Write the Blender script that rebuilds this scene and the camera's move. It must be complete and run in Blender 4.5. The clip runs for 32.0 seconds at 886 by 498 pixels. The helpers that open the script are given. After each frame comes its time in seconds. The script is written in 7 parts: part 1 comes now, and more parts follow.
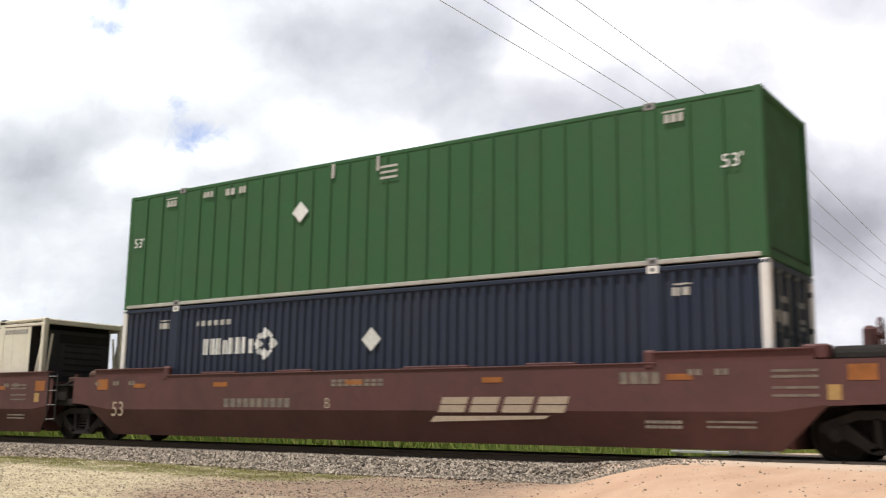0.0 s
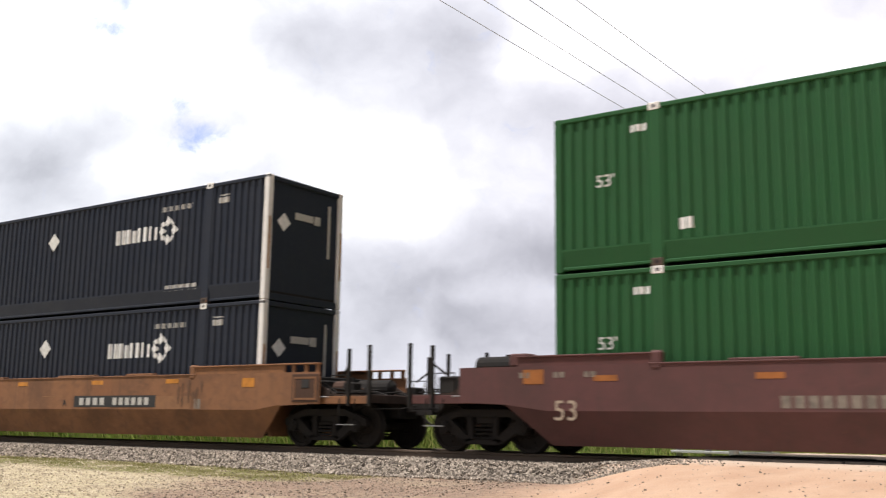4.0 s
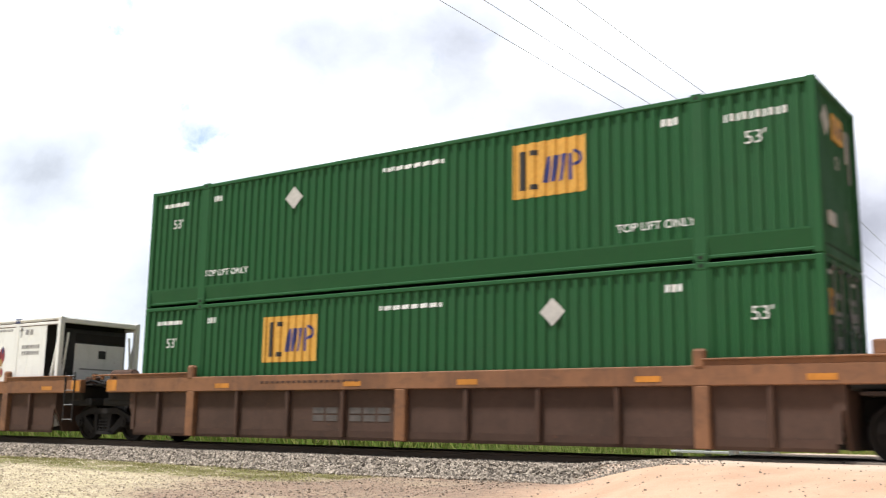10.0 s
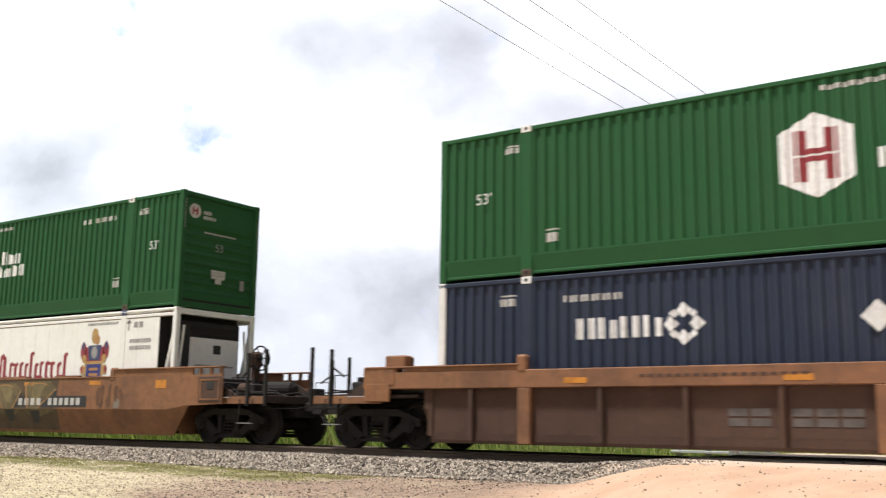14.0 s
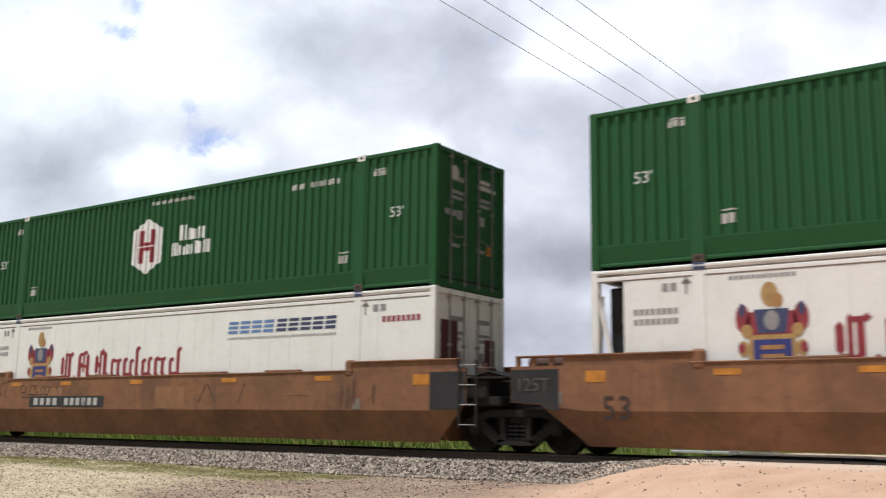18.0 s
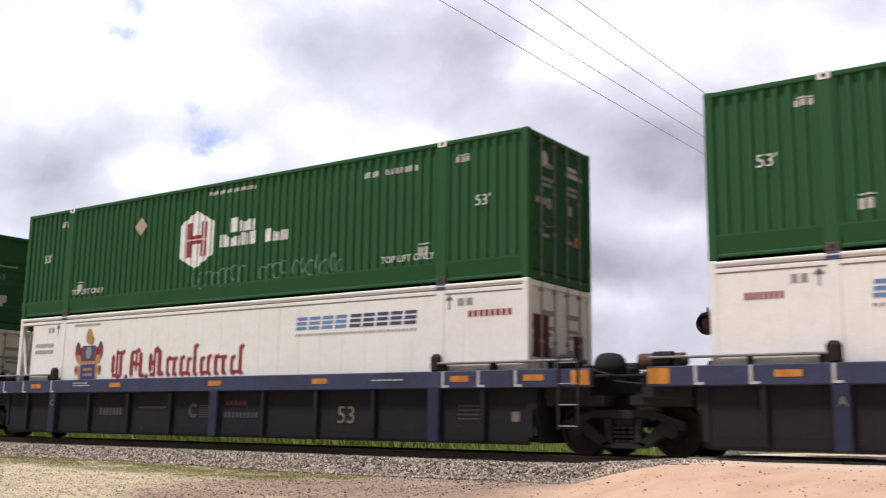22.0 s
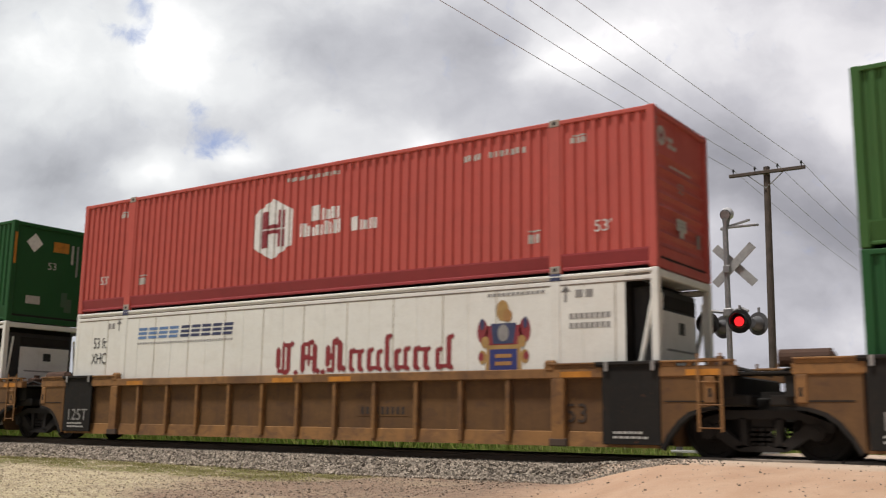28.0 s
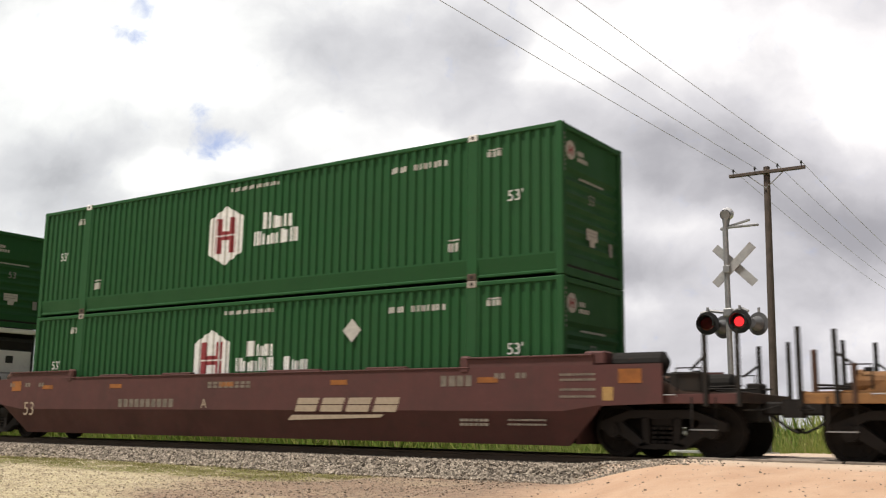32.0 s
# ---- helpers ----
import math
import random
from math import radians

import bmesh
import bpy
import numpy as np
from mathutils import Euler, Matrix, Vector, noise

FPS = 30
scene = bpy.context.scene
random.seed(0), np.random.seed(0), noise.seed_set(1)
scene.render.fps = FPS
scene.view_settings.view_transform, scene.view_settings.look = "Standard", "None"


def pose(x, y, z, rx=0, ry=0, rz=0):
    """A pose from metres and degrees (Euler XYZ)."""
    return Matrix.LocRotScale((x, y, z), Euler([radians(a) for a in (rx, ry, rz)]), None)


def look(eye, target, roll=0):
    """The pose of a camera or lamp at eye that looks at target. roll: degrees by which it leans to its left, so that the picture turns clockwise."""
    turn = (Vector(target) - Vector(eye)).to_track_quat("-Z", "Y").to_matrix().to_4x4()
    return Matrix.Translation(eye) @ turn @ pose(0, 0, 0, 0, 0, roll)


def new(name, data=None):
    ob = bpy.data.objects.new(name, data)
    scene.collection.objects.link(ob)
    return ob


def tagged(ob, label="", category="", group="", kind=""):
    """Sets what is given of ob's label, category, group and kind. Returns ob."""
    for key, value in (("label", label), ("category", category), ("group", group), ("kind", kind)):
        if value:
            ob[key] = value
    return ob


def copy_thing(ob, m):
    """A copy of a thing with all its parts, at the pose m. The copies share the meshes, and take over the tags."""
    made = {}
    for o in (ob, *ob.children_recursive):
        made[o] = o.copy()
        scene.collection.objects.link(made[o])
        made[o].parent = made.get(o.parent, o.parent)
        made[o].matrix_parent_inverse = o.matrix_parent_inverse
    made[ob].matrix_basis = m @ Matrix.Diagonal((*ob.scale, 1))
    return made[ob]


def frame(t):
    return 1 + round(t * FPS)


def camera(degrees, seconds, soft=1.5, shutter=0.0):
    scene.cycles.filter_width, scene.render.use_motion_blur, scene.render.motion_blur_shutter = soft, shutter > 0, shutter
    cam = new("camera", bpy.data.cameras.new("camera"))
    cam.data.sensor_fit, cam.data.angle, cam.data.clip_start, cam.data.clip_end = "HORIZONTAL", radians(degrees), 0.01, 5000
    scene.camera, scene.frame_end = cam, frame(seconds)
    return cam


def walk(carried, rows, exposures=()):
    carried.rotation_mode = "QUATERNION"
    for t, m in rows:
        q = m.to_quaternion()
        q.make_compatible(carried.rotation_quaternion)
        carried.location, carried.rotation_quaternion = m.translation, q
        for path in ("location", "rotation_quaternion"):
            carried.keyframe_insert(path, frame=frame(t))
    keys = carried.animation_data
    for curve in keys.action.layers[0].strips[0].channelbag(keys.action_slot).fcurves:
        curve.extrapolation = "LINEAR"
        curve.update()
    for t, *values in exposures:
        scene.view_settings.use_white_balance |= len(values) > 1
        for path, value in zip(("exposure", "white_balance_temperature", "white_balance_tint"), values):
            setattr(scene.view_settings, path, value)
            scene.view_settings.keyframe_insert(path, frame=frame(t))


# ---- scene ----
# ---- camera and its stand ----
LENS = 47.93
cam = camera(LENS, 32.0, soft=1.2, shutter=0.2)
EYE = (0.0, 0.0, 0.505)
RIGHT = Vector((0.819704, 0.572619, 0.013862))
UP = Vector((0.088301, -0.150241, 0.984698))
AHEAD = Vector((-0.565940, 0.805937, 0.173716))
STAND = look(EYE, Vector(EYE) + AHEAD * 10.0, 0.8065)
EXPOSURES = [(0.0, 0.0), (1.0, -0.06), (1.5, -0.45), (2.0, -0.80), (2.5, -0.55), (3.0, 0.08), (4.0, 0.12), (4.5, -0.15), (6.5, -0.75), (7.0, -0.74), (7.5, -0.7),
             (8.0, -0.42), (9.0, -0.40), (10.0, 0.40), (11.0, -0.25), (11.5, -0.80), (12.0, -0.87), (12.5, -0.75), (13.0, -0.16), (13.5, 0.35), (15.5, 0.05), (16.0, 0.0),
             (17.0, -0.02), (18.0, -0.09), (19.0, -0.08), (20.0, -0.45), (21.0, 0.0), (22.0, -0.03), (23.0, -0.04), (24.0, 0.0), (24.5, 0.05), (25.0, -0.16), (25.5, -0.28), (26.0, -0.11), (27.5, -0.25), (28.5, -0.48), (29.0, -0.48), (30.0, -0.08), (31.0, -0.19), (32.0, -0.06)]
BALANCE = [(0.0, 6545, 11), (2.0, 6500, 10), (3.0, 6595, 7), (4.0, 6545, 14), (7.0, 6480, 10), (8.0, 6270, 9), (9.0, 6270, 9), (11.0, 6270, 12), (13.0, 6500, 10), (16.0, 6315, 13), (17.0, 6315, 13),
           (18.0, 6175, 12), (19.0, 6225, 13.5), (20.0, 6200, 14), (21.0, 6270, 18), (22.0, 6315, 18), (23.0, 6500, 18), (25.0, 6455, 17), (26.0, 6545, 16), (29.0, 6720, 10), (30.0, 6870, 9), (32.0, 6870, 11)]


def balance(t):
    """White balance at t seconds: kelvin and tint."""
    for (a, k0, m0), (b, k1, m1) in zip(BALANCE, BALANCE[1:]):
        if t <= b:
            k = (t - a) / (b - a)
            return k0 + (k1 - k0) * k, m0 + (m1 - m0) * k
    return BALANCE[-1][1:]


walk(cam, [(0.0, STAND), (32.0, STAND)], [(t, ev, *balance(t)) for t, ev in EXPOSURES])

TRACK_Y = 17.12          # centre line of the track, which runs along x


def travel(t):
    """How far the train has rolled at t seconds (it slows a little)."""
    return 12.9417 * t - 0.0347458 * t * t - 0.00021986 * t ** 3


# ---- world, sun ----
SUN_EL, SUN_AZ = radians(70), radians(207)   # azimuth from +y, clockwise
sun_way = Vector((math.sin(SUN_AZ) * math.cos(SUN_EL), math.cos(SUN_AZ) * math.cos(SUN_EL), math.sin(SUN_EL)))
sun = new("sun", bpy.data.lights.new("sun", "SUN"))
sun.data.energy, sun.data.angle, sun.data.color = 5.0, radians(7), (1.0, 0.972, 0.93)
sun.matrix_world = look(sun_way * 100.0, (0, 0, 0))


class Net:
    """Short hand for node trees."""

    def __init__(self, tree):
        self.t = tree
        tree.nodes.clear()

    def n(self, kind, ins=None, **props):
        node = self.t.nodes.new(kind)
        for k, v in props.items():
            if k == "operation":
                node.operation = v
            elif k == "blend":
                node.blend_type = v
            elif k == "dtype":
                node.data_type = v
            elif k == "dims":
                node.noise_dimensions = v
        for k, v in (ins or {}).items():
            sock = node.inputs[k]
            if isinstance(v, bpy.types.NodeSocket):
                self.t.links.new(v, sock)
            else:
                sock.default_value = v
        return node

    def math(self, op, a, b=0.0, clamp=False):
        node = self.n("ShaderNodeMath", {0: a, 1: b}, operation=op)
        node.use_clamp = clamp
        return node.outputs[0]

    def vec(self, op, a, b=(0, 0, 0)):
        node = self.n("ShaderNodeVectorMath", {0: a, 1: b}, operation=op)
        return node.outputs["Value" if op in ("DOT_PRODUCT", "LENGTH") else 0]

    def noise(self, vector, scale, detail=4.0, rough=0.55, distort=0.0):
        return self.n("ShaderNodeTexNoise", {"Vector": vector, "Scale": scale, "Detail": detail, "Roughness": rough, "Distortion": distort})

    def ramp(self, fac, lo, hi, a=0.0, b=1.0):
        node = self.n("ShaderNodeMapRange", {0: fac, 1: lo, 2: hi, 3: a, 4: b})
        node.interpolation_type = "SMOOTHSTEP"
        return node.outputs[0]

    def mix(self, fac, a, b, blend="MIX"):
        node = self.n("ShaderNodeMix", dtype="RGBA", blend=blend)
        for i, v in ((0, fac), (6, a), (7, b)):
            if isinstance(v, bpy.types.NodeSocket):
                self.t.links.new(v, node.inputs[i])
            elif i == 0:
                node.inputs[0].default_value = v
            else:
                node.inputs[i].default_value = (*v[:3], 1.0)
        return node.outputs[2]

    def scaled(self, vector, s):
        return self.vec("MULTIPLY", vector, s)


CLOUD_LIGHT, CLOUD_MID, CLOUD_DARK = (1.14, 1.165, 1.20), (0.745, 0.765, 0.828), (0.41, 0.424, 0.475)
SKY_BLUE = (0.40, 0.53, 0.88)


def cloud_colour(net, density, lit):
    """Cloud radiance from a thickness (dark below) and a lit edge value."""
    c = net.mix(net.ramp(density, 0.0, 0.60), CLOUD_LIGHT, CLOUD_MID)
    c = net.mix(net.ramp(density, 0.46, 1.10), c, CLOUD_DARK)
    return net.mix(lit, c, (1.48, 1.49, 1.51))


world = bpy.data.worlds.new("sky")
scene.world = world
world.use_nodes = True
net = Net(world.node_tree)
sky = net.n("ShaderNodeTexSky")
sky.sky_type, sky.sun_disc = "NISHITA", False
sky.sun_elevation, sky.sun_rotation = SUN_EL, SUN_AZ
way = net.n("ShaderNodeTexCoord").outputs["Generated"]
wn = net.noise(way, 2.2, 6.0, 0.6, 0.4).outputs["Fac"]
wc = cloud_colour(net, net.ramp(wn, 0.25, 0.75), net.ramp(wn, 0.62, 0.75, 0.0, 0.4))
blue = net.scaled(sky.outputs[0], (0.10, 0.10, 0.10))
world_colour = net.mix(net.ramp(wn, 0.32, 0.42), blue, wc)
toward = net.vec("DOT_PRODUCT", way, tuple(Vector((sun_way.x * 2.2, sun_way.y * 2.2, 0.45)).normalized()))
world_colour = net.mix(1.0, world_colour, net.mix(net.ramp(toward, -0.9, 0.9), (0.22, 0.22, 0.23), (1.40, 1.40, 1.38)), "MULTIPLY")
bg = net.n("ShaderNodeBackground", {"Color": world_colour, "Strength": 0.49})
net.t.links.new(bg.outputs[0], net.n("ShaderNodeOutputWorld").inputs[0])


# ---- materials ----
def material(name, build):
    m = bpy.data.materials.new(name)
    m.use_nodes = True
    net = Net(m.node_tree)
    shader = build(net)
    net.t.links.new(shader, net.n("ShaderNodeOutputMaterial").inputs[0])
    return m


def principled(net, colour, rough, metal=0.0, normal=None, spec=0.5):
    node = net.n("ShaderNodeBsdfPrincipled", {"Base Color": colour if isinstance(colour, bpy.types.NodeSocket) else (*colour, 1.0),
                                               "Roughness": rough, "Metallic": metal, "Specular IOR Level": spec})
    if normal is not None:
        net.t.links.new(normal, node.inputs["Normal"])
    return node.outputs[0]


def bump(net, height, strength, distance):
    return net.n("ShaderNodeBump", {"Height": height, "Strength": strength, "Distance": distance}).outputs[0]


def paint(name, colour, dirt=0.35, rust=0.15, rough=0.5, metal=0.0, dirt_colour=(0.10, 0.085, 0.07), spec=0.4, vary=0.10):
    """Weathered paint: blotches, rain streaks, rust freckles and fine grain."""
    def build(net):
        co = net.n("ShaderNodeTexCoord").outputs["Object"]
        rnd = net.n("ShaderNodeObjectInfo").outputs["Random"]
        co = net.vec("ADD", co, net.n("ShaderNodeCombineXYZ", {0: net.math("MULTIPLY", rnd, 37.0)}).outputs[0])
        blot = net.noise(co, 0.9, 5.0, 0.6).outputs["Fac"]
        streak = net.noise(net.scaled(co, (7.0, 7.0, 0.55)), 1.0, 4.0, 0.6).outputs["Fac"]
        fine = net.noise(co, 34.0, 3.0, 0.6).outputs["Fac"]
        mott = net.noise(net.scaled(co, (1.0, 1.0, 1.6)), 3.4, 7.0, 0.68, 0.6).outputs["Fac"]
        c = net.mix(net.ramp(rnd, 0.0, 1.0, 0.0, vary), colour, tuple(min(1.0, 0.6 * v + 0.08) for v in colour))
        c = net.mix(net.ramp(blot, 0.40, 0.75, 0.0, dirt), c, dirt_colour)
        c = net.mix(net.ramp(streak, 0.50, 0.80, 0.0, dirt), c, dirt_colour)
        c = net.mix(net.ramp(mott, 0.48, 0.72, 0.0, dirt * 0.9), c, dirt_colour)
        c = net.mix(net.ramp(mott, 0.46, 0.28, 0.0, dirt * 0.7), c, tuple(min(1.0, 1.22 * v + 0.012) for v in colour))
        c = net.mix(net.ramp(fine, 0.35, 0.8, 0.0, 0.16), c, tuple(0.55 * v for v in colour))
        if rust > 0:
            spots = net.noise(co, 5.5, 6.0, 0.7).outputs["Fac"]
            c = net.mix(net.ramp(spots, 0.64, 0.72, 0.0, min(1.0, rust * 4)), c, (0.16, 0.065, 0.03))
        r = net.ramp(blot, 0.3, 0.8, rough, min(1.0, rough + 0.25))
        return principled(net, c, r, metal, bump(net, fine, 0.12, 0.004), spec)
    return material(name, build)


def plain(name, colour, rough=0.6, metal=0.0, emit=0.0, grain=0.12, scale=12.0, spec=0.4):
    def build(net):
        co = net.n("ShaderNodeTexCoord").outputs["Object"]
        f = net.noise(co, scale, 4.0, 0.6).outputs["Fac"]
        c = net.mix(net.ramp(f, 0.3, 0.75, 0.0, grain * 4), colour, tuple(0.55 * v for v in colour))
        s = principled(net, c, rough, metal, bump(net, f, 0.15, 0.004), spec)
        if emit:
            node = s.node
            node.inputs["Emission Color"].default_value = (*colour, 1.0)
            node.inputs["Emission Strength"].default_value = emit
        return s
    return material(name, build)


GREEN = paint("container_green_paint", (0.014, 0.078, 0.023), 0.20, 0.02, 0.5, dirt_colour=(0.026, 0.062, 0.028), spec=0.22, vary=0.03)
GREEN_FRESH = paint("fresh_green_paint", (0.038, 0.110, 0.027), 0.15, 0.03, 0.5, dirt_colour=(0.055, 0.095, 0.032), spec=0.22, vary=0.03)
GREEN_OLD = paint("faded_green_paint", (0.030, 0.100, 0.038), 0.40, 0.10, 0.6, dirt_colour=(0.055, 0.085, 0.048), spec=0.25, vary=0.03)
PATCH_GREEN = paint("rubbed_pale_green_paint", (0.06, 0.11, 0.07), 0.4, 0.05, 0.6, spec=0.2)
NAVY = paint("navy_paint", (0.016, 0.024, 0.046), 0.22, 0.04, 0.45, dirt_colour=(0.042, 0.047, 0.055), spec=0.28, vary=0.04)
BLACK_NAVY = paint("dark_navy_paint", (0.012, 0.017, 0.029), 0.22, 0.04, 0.45, dirt_colour=(0.04, 0.043, 0.05), spec=0.25, vary=0.04)
RED_RAIL = paint("crimson_rail_paint", (0.30, 0.040, 0.045), 0.2, 0.03, 0.5, dirt_colour=(0.16, 0.04, 0.04))
RED = paint("coral_red_paint", (0.46, 0.080, 0.062), 0.14, 0.03, 0.5, dirt_colour=(0.22, 0.06, 0.05))
WHITE = paint("white_reefer_paint", (0.725, 0.725, 0.680), 0.22, 0.0, 0.45, dirt_colour=(0.50, 0.465, 0.40))
CREAM = paint("cream_reefer_paint", (0.645, 0.612, 0.51), 0.22, 0.0, 0.5, dirt_colour=(0.38, 0.32, 0.24))
WHITE_OLD = paint("chalky_white_paint", (0.81, 0.815, 0.79), 0.20, 0.05, 0.6, dirt_colour=(0.44, 0.39, 0.29), spec=0.25)
RUSTY_TAN = paint("rust_stained_steel", (0.34, 0.22, 0.12), 0.45, 0.22, 0.7, dirt_colour=(0.16, 0.10, 0.06))
RUST_DARK = paint("dark_rust_brown_steel", (0.085, 0.060, 0.046), 0.5, 0.25, 0.75, dirt_colour=(0.05, 0.036, 0.028), spec=0.2)
POST_WORN = paint("cream_rust_worn_post", (0.58, 0.52, 0.43), 0.5, 0.3, 0.65, dirt_colour=(0.26, 0.19, 0.13), spec=0.25)
STRIP_GREY = paint("scuffed_pale_grey_rail", (0.40, 0.39, 0.36), 0.4, 0.15, 0.6, dirt_colour=(0.22, 0.20, 0.17), spec=0.25)
RUST_BAND = paint("rust_stained_grey_post", (0.185, 0.150, 0.125), 0.4, 0.2, 0.75, dirt_colour=(0.11, 0.08, 0.06), spec=0.2)
RUST_EDGE = paint("grey_brown_post_steel", (0.34, 0.30, 0.26), 0.45, 0.25, 0.7)
OFF_WHITE = paint("white_post_paint", (0.72, 0.71, 0.68), 0.20, 0.06, 0.5, dirt_colour=(0.35, 0.32, 0.28))
MAROON = paint("maroon_oxide_paint", (0.090, 0.033, 0.030), 0.40, 0.08, 0.6, dirt_colour=(0.055, 0.035, 0.03), spec=0.3)
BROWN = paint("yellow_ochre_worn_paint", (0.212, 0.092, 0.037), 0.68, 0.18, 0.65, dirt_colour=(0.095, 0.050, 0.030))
# Grimy ochre, darkened further: the top chord's shade is put into this colour.
BROWN_DIM = paint("brown_shaded_grimy_paint", (0.074, 0.040, 0.027), 0.5, 0.16, 0.7, dirt_colour=(0.048, 0.032, 0.024), spec=0.2)
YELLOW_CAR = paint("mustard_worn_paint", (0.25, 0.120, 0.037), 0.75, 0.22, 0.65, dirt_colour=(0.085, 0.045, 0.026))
# Grimy mustard for web and end plates; their shade is part of this colour.
YELLOW_DIM = paint("mustard_shaded_grimy_paint", (0.140, 0.072, 0.027), 0.65, 0.2, 0.7, dirt_colour=(0.075, 0.042, 0.028), spec=0.25)
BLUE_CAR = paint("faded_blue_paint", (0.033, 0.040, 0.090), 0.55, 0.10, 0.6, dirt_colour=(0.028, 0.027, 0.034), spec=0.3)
# The chord's blue with grime, made darker to paint in the posts' shade.
BLUE_POST = paint("shaded_grimy_blue_post", (0.022, 0.026, 0.055), 0.5, 0.1, 0.7, dirt_colour=(0.024, 0.022, 0.026), spec=0.2)
# Grimy blue for recessed plates, darkened so the chord's shadow is in the paint.
BLUE_DIM = paint("blue_shaded_grimy_paint", (0.0115, 0.0115, 0.015), 0.5, 0.08, 0.8, dirt_colour=(0.022, 0.018, 0.016), spec=0.2)
GRIME = paint("grimy_black_steel", (0.016, 0.015, 0.014), 0.5, 0.15, 0.75, dirt_colour=(0.034, 0.028, 0.023), spec=0.15)
DARK_PANEL = paint("charcoal_panel_paint", (0.027, 0.027, 0.028), 0.35, 0.05, 0.6, dirt_colour=(0.07, 0.065, 0.06), spec=0.15)
END_DIRT = paint("oily_brown_platform_steel", (0.050, 0.033, 0.026), 0.5, 0.15, 0.75, dirt_colour=(0.024, 0.020, 0.018), spec=0.2)
ROD_STEEL = paint("dull_door_rod_steel", (0.15, 0.165, 0.15), 0.4, 0.12, 0.6, dirt_colour=(0.05, 0.05, 0.045), spec=0.25)
GREY_STEEL = paint("grey_galvanised_steel", (0.25, 0.25, 0.25), 0.3, 0.06, 0.5, 0.35, dirt_colour=(0.15, 0.14, 0.13))
BOGIE = paint("bogie_dust_brown_steel", (0.0145, 0.0125, 0.0115), 0.5, 0.1, 0.8, dirt_colour=(0.029, 0.024, 0.020), spec=0.2)
WHEEL = paint("wheel_dark_steel", (0.019, 0.0155, 0.0135), 0.5, 0.1, 0.75, 0.1, dirt_colour=(0.018, 0.015, 0.012), spec=0.2)
RAIL = paint("rusty_rail_steel", (0.115, 0.082, 0.060), 0.4, 0.2, 0.7)
D_WHITE = plain("white_lettering_vinyl", (0.74, 0.74, 0.72), 0.5)
D_DIRTY = plain("aged_white_lettering", (0.46, 0.445, 0.41), 0.6)
D_CHALKY = plain("chalky_white_stencil", (0.60, 0.60, 0.57), 0.6)
D_TAN = plain("tan_lettering", (0.38, 0.30, 0.22), 0.6)
D_RED = plain("crimson_lettering", (0.25, 0.030, 0.036), 0.5)
D_DARKRED = plain("maroon_lettering", (0.25, 0.035, 0.045), 0.5)
D_BLUE = plain("royal_blue_lettering", (0.032, 0.040, 0.17), 0.5)
D_SKY = plain("steel_blue_lettering", (0.12, 0.22, 0.42), 0.5)
D_NAVY = plain("navy_lettering", (0.045, 0.055, 0.12), 0.5)
D_BLACK = plain("black_lettering", (0.025, 0.025, 0.025), 0.6)
D_GREEN = plain("leaf_green_lettering", (0.085, 0.27, 0.070), 0.5)
D_YELLOW = plain("signal_yellow_panel", (0.60, 0.325, 0.055), 0.5)
D_OCHRE = plain("faded_ochre_panel", (0.36, 0.19, 0.07), 0.6)
D_ORANGE = plain("orange_reflective_sheet", (0.52, 0.205, 0.025), 0.45, grain=0.2, scale=5.0)
D_RUSTED = plain("dull_orange_sheet", (0.30, 0.105, 0.022), 0.55, grain=0.2, scale=5.0)
D_GOLD = plain("gold_lettering", (0.38, 0.235, 0.085), 0.5)
D_SEAM = plain("grimy_panel_joint", (0.51, 0.465, 0.385), 0.7, grain=0.25, scale=3.0)
D_GREY = plain("grey_marking", (0.26, 0.25, 0.24), 0.6)
D_DIM = plain("dim_worn_stencil", (0.050, 0.046, 0.044), 0.7)
D_SMOKE = plain("worn_black_stencil", (0.045, 0.030, 0.022), 0.7, grain=0.2, scale=5.0)
D_SMOKED = plain("grimy_pale_stencil", (0.10, 0.085, 0.075), 0.8, grain=0.25, scale=3.0)
D_FADED = plain("faded_tan_stencil", (0.20, 0.17, 0.135), 0.7, grain=0.25, scale=6.0)
D_DULLRED = plain("dull_red_marking", (0.085, 0.022, 0.020), 0.7)
D_OLIVE = plain("olive_spray_paint", (0.135, 0.100, 0.045), 0.6, grain=0.25, scale=3.0)
D_KHAKI = plain("khaki_spray_paint", (0.185, 0.145, 0.065), 0.6, grain=0.25, scale=3.0)
D_UMBER = plain("umber_spray_paint", (0.085, 0.055, 0.028), 0.6, grain=0.25, scale=3.0)
D_STAIN = plain("oily_brown_stain", (0.125, 0.060, 0.030), 0.7, grain=0.3, scale=4.0)
D_CHALK = plain("pale_green_spray_paint", (0.12, 0.23, 0.16), 0.7)


